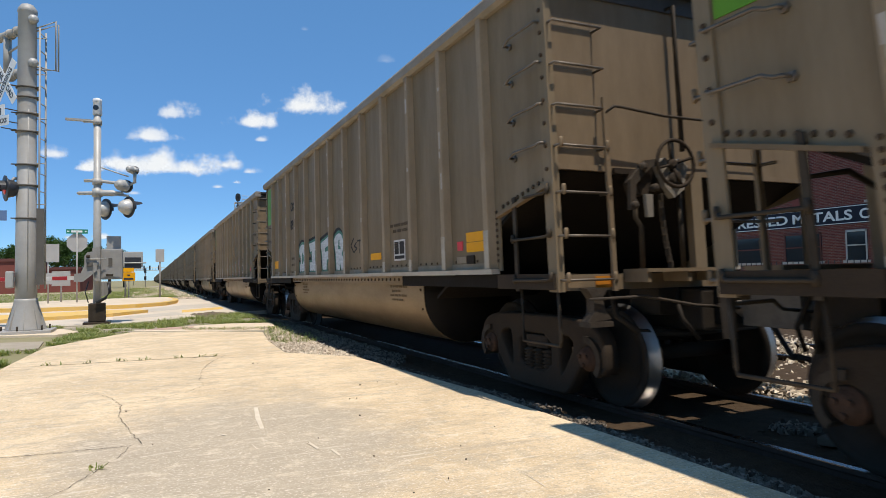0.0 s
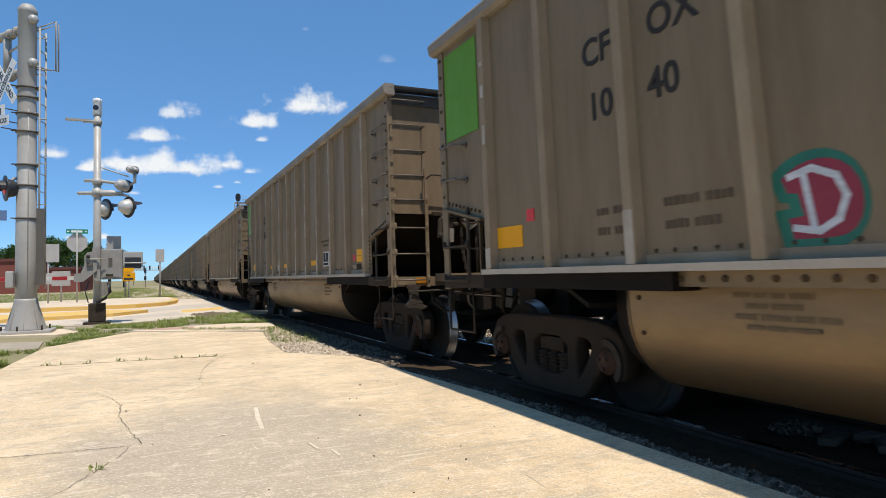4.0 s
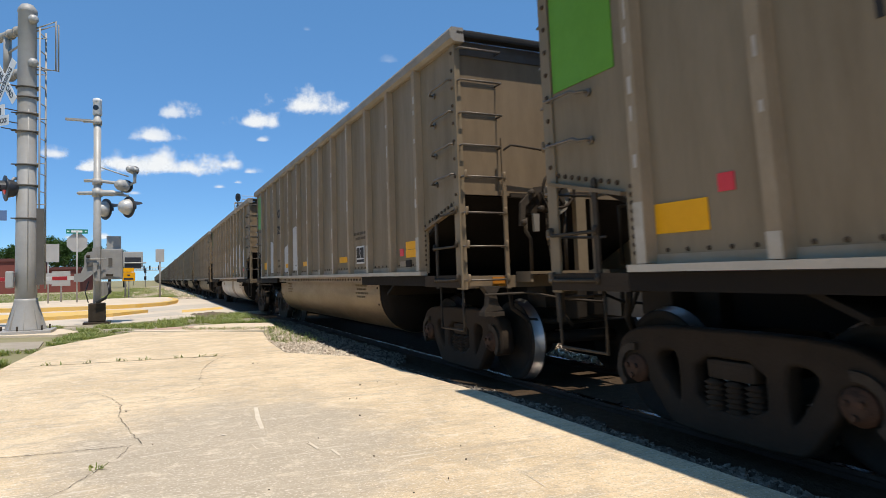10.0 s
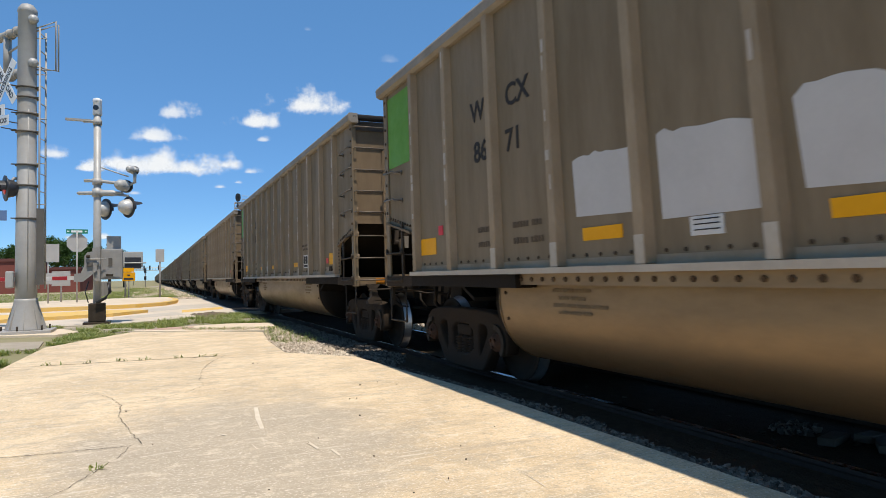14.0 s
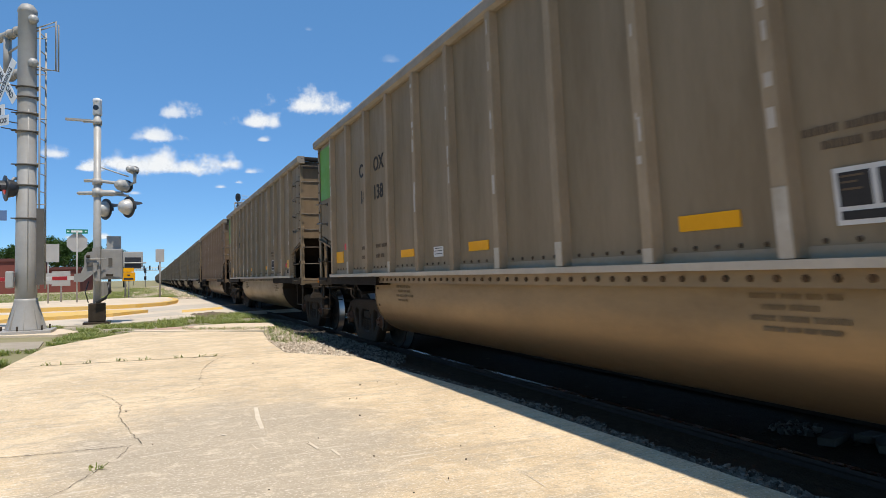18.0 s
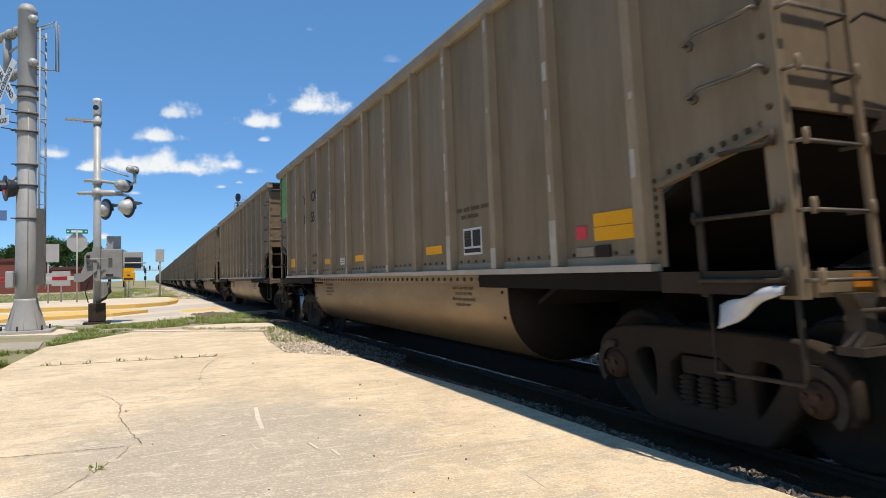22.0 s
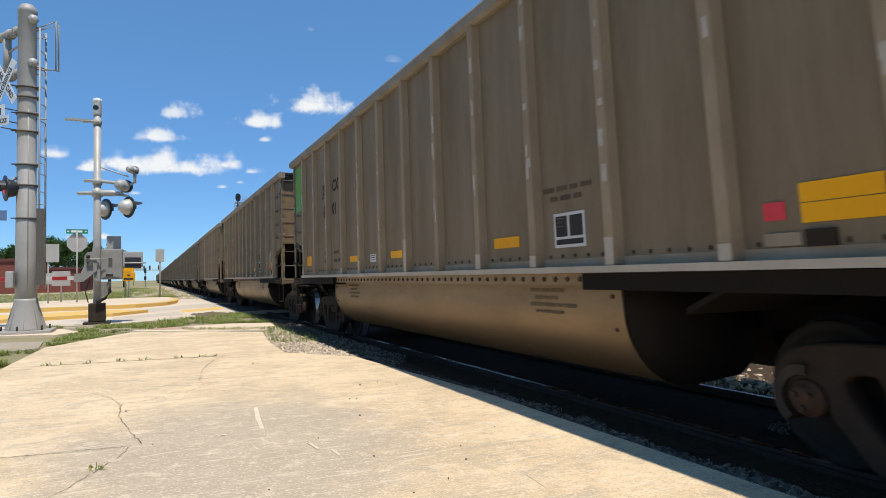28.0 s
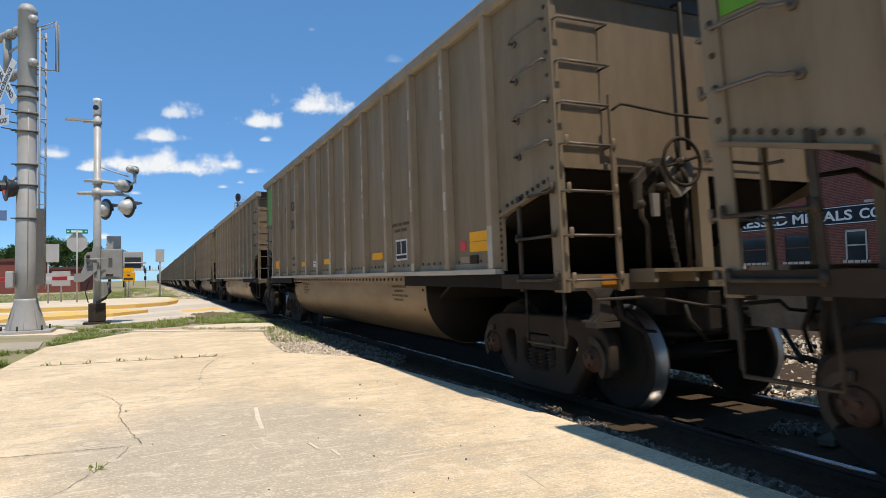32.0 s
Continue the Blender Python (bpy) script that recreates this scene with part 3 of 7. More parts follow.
    part("tub", tubx, None, car)
    for y, out in ((y0, -1), (y1, 1)):
        cap = B()
        mid = cap.verts.new((-0.8, y + 0.30 * out, 0.75))
        ring = [cap.verts.new((x, y, z)) for x, z in prof]
        inner = [cap.verts.new((-0.8 + (x + 0.8) * 0.86, y + 0.24 * out, 0.80 + (z - 0.80) * 0.86)) for x, z in prof]
        for i in range(len(prof)):
            j = (i + 1) % len(prof)
            cap.faces.new((ring[i], ring[j], inner[j], inner[i])).smooth = True
            cap.faces.new((inner[i], inner[j], mid)).smooth = True
        bmesh.ops.recalc_face_normals(cap, faces=cap.faces[:])
        # end caps are coloured for the shade they sit in
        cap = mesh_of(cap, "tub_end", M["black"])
        part("tub_end", cap, None, car, "tub end, near-black for its shade")
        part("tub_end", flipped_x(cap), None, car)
        if near:
            rim = B()
            tube(rim, [(x - 0.004, y, z) for x, z in prof[:13]], 0.008, 5)
            part("tub_rim", rim, M["tub"], car, "rolled rim of the tub")
    part("centre_sill", box(B(), -0.2, 0.2, -0.42, BODY + 0.42, 0.72, 1.04), M["black"], car)
    # coupler
    cp = B()
    tube(cp, [(0, 0, 0.86), (0, -0.62, 0.86)], 0.085, 8)
    prism(cp, [(-0.16, -0.56), (0.12, -0.56), (0.17, -0.70), (0.15, -0.84), (0.03, -0.87), (0.02, -0.76), (-0.08, -0.74), (-0.17, -0.83)], "z", 0.72, 1.0)
    cp = mesh_of(cp, "coupler", M["rung"])
    part("coupler", cp, None, car, "steel knuckle coupler")
    part("coupler", mirrored(cp), None, car)
    # end sills
    es = B()
    box(es, -1.56, 1.56, -0.05, 0.10, 1.04, 1.175)
    es = mesh_of(es, "end_sill", M["end_tan"])
    part("end_sill", es, None, car)
    part("end_sill", mirrored(es), None, car)
    # trucks
    frame_l, spring, wheel = FRAME_MESH, SPRING_MESH, WHEEL_MESH
    for c in (1.24, BODY - 1.24):
        tr = B()
        box(tr, -1.07, 1.07, c - 0.20, c + 0.20, 0.42, 0.56, 0.03)
        truck = part("truck_bolster", tr, M["truck"], car, "dusty cast steel truck")
        part("side_frame", frame_l, None, truck, m=pose(-1.0, c, RAIL_Z))
        part("side_frame", frame_l, None, truck, m=pose(1.0, c, RAIL_Z, 0, 0, 180))
        for s in (-1, 1):
            for d in ((-0.17, 0.0, 0.17) if near else ()):
                part("spring", spring, None, truck, m=pose(s * 1.02, c + d, 0.235 + RAIL_Z))
            if near:
                for d in (-0.89, 0.89) if s < 0 else ():
                    part("bearing_jaw", JAW_MESH[d > 0], None, truck, "dusty bearing housing", m=pose(-1.0, c + d, 0.46 + RAIL_Z))
                for d in (-0.89, 0.89):
                    part("axle_cap", CAP_MESH, None, truck, m=pose(s * 1.10, c + d, 0.46 + RAIL_Z, 0, 0, 0 if s < 0 else 180))
        for d in (-0.89, 0.89):
            ax = B()
            tube(ax, [(-1.05, 0, 0), (1.05, 0, 0)], 0.075, 10)
            axle = part("axle", ax, M["wheel"], car, m=pose(0, c + d, 0.46 + RAIL_Z))
            part("wheel", wheel, None, axle, m=pose(-0.745, 0, 0))
            part("wheel", wheel, None, axle, m=pose(0.745, 0, 0, 0, 0, 180))
    if not near:
        return car
    # bolts along the tub and posts
    bolts = B()
    y = 3.45
    while y < BODY - 3.4:
        lathe(bolts, [(0, 0.024), (0.012, 0.020)], (-1.60, y, 1.14), (-1, 0, 0), 6)
        y += 0.17
    for yy in (3.46, 11.54):
        for x, z in ((-1.42, 1.0), (-1.396, 0.74)):
            lathe(bolts, [(0, 0.02), (0.014, 0.016)], (x, yy, z), (-1, 0, 0), 6)
    tagged(part("bolts", bolts, M["rivet"], car), kind="stuff")
    rivets = B()
    for e0, sgn in ((0, 1), (BODY, -1)):
        for k in range(9):
            lathe(rivets, [(0, 0.022), (0.014, 0.016)], (-1.632, e0 + sgn * 0.06, 2.08 + k * 0.2), (-1, 0, 0), 6)
        for k in range(9):
            lathe(rivets, [(0, 0.022), (0.014, 0.016)], (-1.610, e0 + sgn * (0.14 + k * 0.09), 2.0 - k * 0.0195), (-1, 0, 0), 6)
            lathe(rivets, [(0, 0.018), (0.012, 0.014)], (-1.610, e0 + sgn * 1.0, 1.32 + k * 0.06), (-1, 0, 0), 6)
    for a, b in zip(RIBS, RIBS[1:]):
        for k in range(5):
            lathe(rivets, [(0, 0.017), (0.010, 0.012)], (-1.610, a + 0.17 + k * 0.17, 1.33), (-1, 0, 0), 6)
    tagged(part("rivets", rivets, M["rivet"], car), kind="stuff")
    # ladders on the ends, near side: the front one is long, the rear one is split
    for at, nm in ((0, "front"), (1, "rear")):
        lad = B()
        box(lad, -1.122, -1.078, -0.10, -0.070, 1.03, 2.72)
        for z in (2.27, 1.87, 1.50, 1.13):       # forged rung ends bolted to post and stile
            for x in (-1.585, -1.10):
                lathe(lad, [(-0.045, 0.014), (-0.02, 0.019), (0.02, 0.019), (0.045, 0.014)], (x, -0.10, z + 0.02), (0, 0, 1), 8)
        me = mesh_of(lad, "ladder", M["end_tan"])
        ladder = part("ladder", mirrored(me) if at else me, None, car, "iron end ladder")
        for z in (3.71, 3.35, 2.98, 2.62, 2.27, 1.87, 1.50, 1.13):
            r = hoop(-1.60, -1.09, -0.085, z)
            part("rung", mirrored(r) if at else r, None, ladder)
        # grab irons on the side, above the cut-away corner
        zs = (3.36, 3.00, 2.63, 2.29) if not at else (2.62, 2.24)
        for z in zs:
            g = B()
            a, b = (0.08, 0.60)
            tube(g, [(-1.605, a, z + 0.02), (-1.68, a, z + 0.02), (-1.70, a + 0.05, z), (-1.70, b - 0.12, z), (-1.70, b - 0.05, z - 0.03), (-1.68, b, z - 0.03), (-1.605, b, z - 0.03)], 0.013, 6)
            for q in (a, b):
                lathe(g, [(0, 0.035), (0.02, 0.03)], (-1.612, q, z + (0.02 if q == a else -0.03)), (-1, 0, 0), 6)
            me = mesh_of(g, "grab_iron", M["rung"])
            part("grab_iron", mirrored(me) if at else me, None, car)
        low = B()
        box(low, -1.645, -1.625, 0.595, 0.645, 1.03, 1.90)
        for z, q in ((1.87, 0.40), (1.50, 0.64), (1.13, 0.64))[at:]:
            tube(low, [(-1.64, 0.04, z + 0.05), (-1.67, 0.08, z), (-1.67, q, z)], 0.014, 6)
            lathe(low, [(-0.04, 0.014), (0, 0.02), (0.04, 0.014)], (-1.655, 0.05, z + 0.03), (0, 0, 1), 8)
            if q > 0.5:
                lathe(low, [(-0.04, 0.015), (0, 0.024), (0.04, 0.015)], (-1.66, 0.63, z + 0.01), (0, 0, 1), 8)
        me = mesh_of(low, "step_frame", M["iron"])
        part("step_frame", mirrored(me) if at else me, None, car)
        st = B()
        tube(st, [(-1.60, 0.04, 1.10), (-1.60, 0.04, 0.62), (-1.60, 0.05, 0.58), (-1.60, 0.62, 0.58), (-1.60, 0.62, 1.10)], 0.016, 6)
        me = mesh_of(st, "stirrup_step", M["iron"])
        part("stirrup_step", mirrored(me) if at else me, None, car)
        # crossover step and rail across the end
        cs = B()
        box(cs, -0.98, -0.05, -0.36, -0.06, 1.185, 1.215)
        for xx in (-0.95, -0.5, -0.1):
            box(cs, xx - 0.02, xx + 0.02, -0.34, -0.05, 1.10, 1.185)
        me = mesh_of(cs, "crossover_step", M["end_tan"])
        part("crossover_step", mirrored(me) if at else me, None, car)
        hr = B()
        tube(hr, [(-1.10, -0.09, 2.58), (-1.02, -0.12, 2.64), (-0.95, -0.12, 2.64), (-0.45, -0.12, 2.60), (1.0, -0.12, 2.60), (1.0, 0.05, 2.60)], 0.013, 6)
        me = mesh_of(hr, "end_rail", M["iron"])
        part("end_rail", mirrored(me) if at else me, None, car)
        me = mesh_of(box(B(), -0.09, 0.05, -0.03, 0.05, 1.175, 2.10), "end_strut", bodym)
        part("end_strut", mirrored(me) if at else me, None, car)
        me = mesh_of(tube(B(), [(-0.20, 0.05, 3.70), (-0.20, -0.06, 3.70), (-0.20, -0.06, 2.30)], 0.024, 6), "end_pipe", M["iron"])
        part("end_pipe", mirrored(me) if at else me, None, car)
        hose = B()
        tube(hose, [(0.28, -0.30, 0.84), (0.30, -0.45, 0.74), (0.27, -0.62, 0.50), (0.18, -0.74, 0.44), (0.10, -0.82, 0.47)], 0.024, 7)
        me = mesh_of(hose, "brake_hose", M["bulb"])
        part("brake_hose", mirrored(me) if at else me, None, car)
        lev = B()
        tube(lev, [(-1.45, -0.18, 0.97), (-0.9, -0.22, 0.98), (-0.55, -0.42, 0.90), (-0.12, -0.50, 0.86)], 0.014, 6)
        if not at:
            prism(lev, [(-1.46, 1.06), (-1.24, 1.06), (-1.30, 0.98), (-1.28, 0.88), (-1.22, 0.80), (-1.46, 0.78), (-1.40, 0.86), (-1.39, 0.97)], "y", -0.16, -0.06)
            box(lev, -1.46, -1.22, -0.18, -0.04, 0.74, 0.785)
        me = mesh_of(lev, "uncoupling_lever", M["jaw"])
        part("uncoupling_lever", mirrored(me) if at else me, None, car)
    corner = box(box(B(), -1.57, -1.40, BODY - 0.02, BODY + 0.06, 1.01, 1.05), -1.57, -1.535, BODY - 0.02, BODY + 0.06, 0.78, 1.01)
    part("corner_bracket", corner, M["iron"], car, "dusty angle bracket under the corner")
    for x0, x1 in ((-1.28, -1.08),):
        part("end_reflector", box(B(), x0, x1, -0.058, -0.052, 1.06, 1.16), M["dull_orange"], car, "yellow reflector on the end sill")
    # draft gear boxes and rigging that hang between the truck and the coupler
    for at in (0, 1):
        dg = B()
        box(dg, -0.34, 0.34, -0.30, 0.55, 0.66, 1.03, 0.03)
        box(dg, -0.62, -0.36, -0.08, 0.30, 0.80, 1.04, 0.02)
        tube(dg, [(-0.95, 0.15, 1.03), (-0.95, 0.10, 0.80), (-0.80, 0.0, 0.66), (-0.35, -0.05, 0.62), (0.6, -0.05, 0.64)], 0.03, 6)
        tube(dg, [(-0.55, -0.2, 1.0), (-0.58, -0.3, 0.78), (-0.45, -0.35, 0.60)], 0.02, 6)
        me = mesh_of(dg, "draft_gear", M["wheel"])
        part("draft_gear", mirrored(me) if at else me, None, car, "black draft gear and rigging")
    # hand brake on the front end: housing, gears, bell crank, rods and a hanging chain
    hb = B()
    prism(hb, [(-0.62, 1.98), (-0.58, 2.18), (-0.46, 2.22), (-0.36, 2.16), (-0.36, 1.98), (-0.50, 1.90)], "y", -0.10, 0.05)
    box(hb, -0.98, -0.22, -0.03, 0.05, 2.06, 2.11)
    brake = part("hand_brake", hb, M["truck"], car, "grimy iron hand brake gear")
    part("gear_hub", lathe(B(), [(-0.02, 0.15), (0.03, 0.15), (0.035, 0.11), (0.08, 0.10), (0.12, 0.05)], (-0.44, -0.10, 2.02), (0, -1, 0), 11), M["jaw"], brake)
    part("gear_plate", prism(B(), [(-0.62, 2.12), (-0.55, 2.20), (-0.48, 2.06), (-0.38, 2.20), (-0.28, 2.14), (-0.34, 1.92), (-0.46, 1.84), (-0.56, 1.94)], "y", -0.19, -0.11), M["chord"], brake, "pale worn gear cover")
    part("gear_case", prism(B(), [(-0.82, 1.86), (-0.86, 1.98), (-0.80, 2.10), (-0.72, 2.12), (-0.68, 2.00), (-0.72, 1.86)], "y", -0.15, 0.02), M["truck"], brake)
    part("bell_crank", prism(B(), [(-0.98, 1.72), (-0.92, 1.72), (-0.90, 1.94), (-0.72, 2.10), (-0.62, 2.12), (-0.64, 2.18), (-0.78, 2.16), (-0.96, 1.98)], "y", -0.20, -0.16), M["jaw"], brake, "bent iron bell crank")
    part("bell_crank", prism(B(), [(-0.80, 1.66), (-0.74, 1.66), (-0.73, 1.86), (-0.81, 1.86)], "y", -0.21, -0.17), M["chord"], brake)
    for x, z in ((-0.94, 1.76), (-0.82, 2.10), (-0.70, 1.92)):
        part("pin", lathe(B(), [(0, 0.035), (0.06, 0.035), (0.07, 0.015)], (x, -0.17, z), (0, -1, 0), 8), M["jaw"], brake)
    part("brake_rod", tube(B(), [(-0.86, -0.12, 1.82), (-0.86, -0.12, 1.66), (-0.80, -0.12, 1.58), (-0.78, -0.08, 1.2)], 0.024, 6), M["iron"], brake)
    part("brake_rod", tube(B(), [(-0.30, -0.08, 1.93), (-0.30, -0.08, 1.2)], 0.024, 6), M["iron"], brake)
    chain = B()
    for i in range(11):
        z = 1.84 - i * 0.06
        flat_x, flat_y = (0.026, 0.010) if i % 2 else (0.010, 0.026)
        x = -0.58 + 0.07 * (i / 10) ** 2
        box(chain, x - flat_x, x + flat_x, -0.14 - flat_y, -0.14 + flat_y, z - 0.038, z + 0.038, 0.008)
    part("brake_chain", chain, M["iron"], brake, "hanging brake chain")
    hw = B()
    ring = [(-0.48 + 0.21 * math.cos(a), -0.25, 2.14 + 0.21 * math.sin(a)) for a in np.linspace(0, math.tau, 25)]
    tube(hw, ring, 0.018, 6, cap=False)
    for a in (0.3, 1.9, 3.4, 5.0):
        tube(hw, [(-0.48, -0.20, 2.14), (-0.48 + 0.21 * math.cos(a), -0.25, 2.14 + 0.21 * math.sin(a))], 0.014, 6)
    lathe(hw, [(-0.12, 0.03), (0.02, 0.05), (0.03, 0.02)], (-0.48, -0.20, 2.14), (0, -1, 0), 10)
    part("brake_wheel", hw, M["truck"], brake)
    # brake pipe at the rear end
    pp = B()
    tube(pp, [(-1.05, BODY - 0.2, 1.25), (-1.05, BODY - 0.2, 1.75), (-0.7, BODY - 0.25, 1.80), (-0.3, BODY - 0.4, 1.55), (-0.3, BODY - 0.5, 1.1)], 0.022, 6)
    part("brake_pipe", pp, M["iron"], car)
    return car


FRAME_MESH, SPRING_MESH, WHEEL_MESH = side_frame_mesh(), spring_mesh(), wheel_mesh()
M["rust_cap"] = mat("rusty_bearing_cap", (0.115, 0.058, 0.034), (0.055, 0.036, 0.025), 0.7, 0.1, 9, 40, 0.3)


def cap_mesh():
    """A roller bearing's end: stepped rusty cap with its bolts."""
    bm = B()
    lathe(bm, [(0.10, 0.115), (0.0, 0.115), (-0.02, 0.105), (-0.025, 0.085), (-0.05, 0.08), (-0.055, 0.03)], (0, 0, 0), (1, 0, 0), 14)
    for a in (0.5, 2.6, 4.7):
        lathe(bm, [(-0.05, 0.022), (-0.075, 0.02)], (0, 0.052 * math.cos(a), 0.052 * math.sin(a)), (1, 0, 0), 6)
    return mesh_of(bm, "axle_cap", M["rust_cap"])


def jaw_mesh(way):
    """The hooked lug that holds the bearing at the end of a side frame."""
    arc = [math.radians(a) for a in range(-48, 100, 16)]
    pts = [(way * 0.205 * math.cos(a), 0.205 * math.sin(a)) for a in arc] + [(way * 0.145 * math.cos(a), 0.145 * math.sin(a)) for a in reversed(arc)]
    return mesh_of(prism(B(), pts, "x", -0.13, 0.05), "bearing_jaw", M["jaw"])


CAP_MESH, JAW_MESH = cap_mesh(), (jaw_mesh(-1), jaw_mesh(1))


FOOT_MESH = {q: mesh_of(box(B(), -1.692, -1.680, -0.046, 0.046, 1.245, 1.245 + q), "rib_foot_wear", M["worn_foot"]) for q in (0.1, 0.15, 0.2, 0.38, 0.42)}


def plate(name, y0, y1, z0, z1, material, car, label="", x=-1.614, thick=0.004):
    return part(name, box(B(), x - thick, x + thick, y0, y1, z0, z1), M[material], car, label)


def bars(name, rows, material, car, label, x=-1.614):
    """Writing too worn to read, as small plain bars: rows of (y of its start, length, z, height)."""
    bm = B()
    for y, n, z, hgt in rows:
        end = y - n
        while y > end:
            for _ in range(random.randint(3, 6)):
                w = random.uniform(0.5, 0.85) * hgt
                box(bm, x - 0.0015, x + 0.0015, y - w, y, z, z + hgt * random.uniform(0.85, 1.0))
                y -= w + 0.22 * hgt
            y -= 0.7 * hgt
    return tagged(part(name, bm, M[material], car, label), kind="stuff")


def letter(name, body, y, z, size, material, car, align="LEFT", label="", x=-1.613, squeeze=0.92, weight=0.0):
    me = text_mesh(body, size, M[material], 0.003, align, squeeze, weight)
    return part(name, me, None, car, label, on_side(x, y, z))


def dress_car(car, k):
    """Decals, stencils, patches and scuffs of one car."""
    rnd = random.Random(100 + k)
    orange = k == 14
    tone = "dull_orange" if orange else "yellow"
    plate("end_panel", 13.56, 14.34, 2.70, 3.70, "orange" if orange else "green", car, "orange painted panel" if orange else "green painted panel")
    big = plate("reflector", 1.23, 1.67, 1.43, 1.64, "yellow", car, "large yellow decal")
    plate("seam", 1.23, 1.67, 1.533, 1.537, "faint", big, x=-1.6185, thick=0.001)
    plate("red_decal", 1.765, 1.895, 1.455, 1.555, "red", car)
    plate("reflector", 12.80, 13.25, 1.44, 1.64, tone, car, "yellow decal")
    if not orange:
        plate("red_decal", 12.59, 12.71, 1.66, 1.77, "red", car)
    if k not in (0, 1, 2):
        plate("reflector", 9.50, 9.96, 1.44, 1.54, tone, car, "narrow yellow decal")
        plate("reflector", 7.50, 7.94, 1.44, 1.54, tone, car, "narrow yellow decal")
    if k != 1:
        plate("reflector", 4.48, 4.95, 1.44, 1.54, tone, car, "narrow yellow decal")
    if k not in (0, 2, 14):
        note = plate("white_decal", 8.60, 8.86, 1.41, 1.53, "white", car)
    for z in (1.44, 1.475, 1.505) if k not in (0, 2, 14) else ():
        plate("line", 8.63, 8.83, z, z + 0.008, "ink", note, x=-1.6185, thick=0.002)
    plate("metal_plate", 1.68, 1.90, 1.315, 1.385, "thin_primer", car, "small pale metal plate", thick=0.010)
    plate("tag_reader", 1.49, 1.655, 1.305, 1.395, "truck", car, "small dark tag box", thick=0.016)
    # data panel: white border round dark fields
    panel = plate("data_panel", 3.495, 3.91, 1.40, 1.685, "white", car, "white-framed data panel")
    for a, b, c, d in ((3.52, 3.69, 1.49, 1.66), (3.725, 3.885, 1.49, 1.66), (3.52, 3.885, 1.424, 1.468)):
        plate("field", a, b, c, d, "ink", panel, x=-1.6185, thick=0.002)
    for z, n in ((1.635, 0.11), (1.605, 0.08), (1.57, 0.10)):
        plate("line", 3.87 - n, 3.87, z, z + 0.010, "faint", panel, x=-1.6215, thick=0.001)
    bars("stencil", [(4.05, 0.62, 1.87, 0.045), (3.95, 0.42, 1.79, 0.045)], "faint", car, "worn unreadable stencil")
    bars("stencil", [(11.72, 0.2, 1.62, 0.06), (11.72, 0.2, 1.47, 0.06), (11.02, 0.36, 1.62, 0.06), (11.02, 0.36, 1.47, 0.06)], "faint", car, "worn unreadable stencil")
    for q in (10.70, 4.64):
        bars("tub_stencil", [(q, 0.54, 1.02, 0.035), (q - 0.08, 0.36, 0.955, 0.035), (q, 0.58, 0.89, 0.035), (q - 0.08, 0.38, 0.83, 0.03)], "dark_faint", car, "worn unreadable stencil", x=-1.4265)
    a, b, c, d = MARKS[k % len(MARKS)]
    if orange:
        for q0, q1, z0, z1 in ((11.38, 11.87, 2.73, 2.99), (11.38, 11.98, 2.28, 2.58), (10.52, 11.12, 2.28, 2.58), (10.52, 11.12, 2.73, 2.99)):
            plate("white_label", q0, q1, z0, z1, "sign_white", car, x=-1.612, thick=0.003)
    for body, y, z, x in ((a, 11.79, 2.79, 0), (b, 11.06, 2.79, 0), (c, 11.75 if not orange else 11.95, 2.36 if not orange else 2.32, 0), (d, 11.09, 2.36 if not orange else 2.32, 0)):
        if body:
            letter("lettering", body, y, z, 0.30, "ink", car, "LEFT", "black stencilled lettering", x=-1.6165 if orange else -1.613, squeeze=1.0, weight=0.005)
    # worn pale rib feet and scuffs up the ribs
    scuff = B()
    for i, y in enumerate(RIBS):
        if rnd.random() < (0.3 if orange else 0.8):
            hgt = rnd.choice((0.1, 0.15, 0.2, 0.38, 0.42))
            part("rib_foot_wear", FOOT_MESH[hgt], None, car, m=pose(0, y, 0))
        z = 1.75 if rnd.random() < 0.8 else 3.5
        while z < 3.45:
            z = min(3.6, z + rnd.uniform(0.05, 0.38))
            if rnd.random() < 0.6:
                w, q = rnd.uniform(0.006, 0.03), rnd.uniform(-0.014, 0.014)
                box(scuff, -1.691, -1.684, y + q - w, y + q + w, z, min(3.74, z + rnd.uniform(0.04, 0.2)))
    tagged(part("rib_scuff", scuff, M["scuff"], car), kind="stuff")
    if k == 21:
        part("painted_rib", box(B(), -1.693, -1.684, RIBS[8] - 0.046, RIBS[8] + 0.046, 1.25, 3.77), M["sign_white"], car, "rib repainted pale grey")
    if k == 0:
        tag = B()
        for line in ([(5.86, 1.83), (6.03, 1.72), (5.88, 1.60)], [(5.70, 1.76), (5.84, 1.70), (5.68, 1.66), (5.84, 1.60)], [(5.66, 1.78), (5.42, 1.78)], [(5.55, 1.78), (5.55, 1.57)], [(5.44, 1.80), (5.22, 1.82)], [(5.33, 1.80), (5.33, 1.50)]):
            for (ya, za), (yb, zb) in zip(line, line[1:]):
                n = Vector((zb - za, ya - yb)).normalized() * 0.013
                prism(tag, [(ya + n.x, za + n.y), (yb + n.x, zb + n.y), (yb - n.x, zb - n.y), (ya - n.x, za - n.y)], "x", -1.614, -1.611)
        part("scribble", tag, M["ink"], car, "black sprayed scribble")
    for y0, y1, z0, z1 in PATCHES.get(k, ()):
        blotch(car, y0, y1, z0, z1, rnd, k in (7, 8, 9, 21))
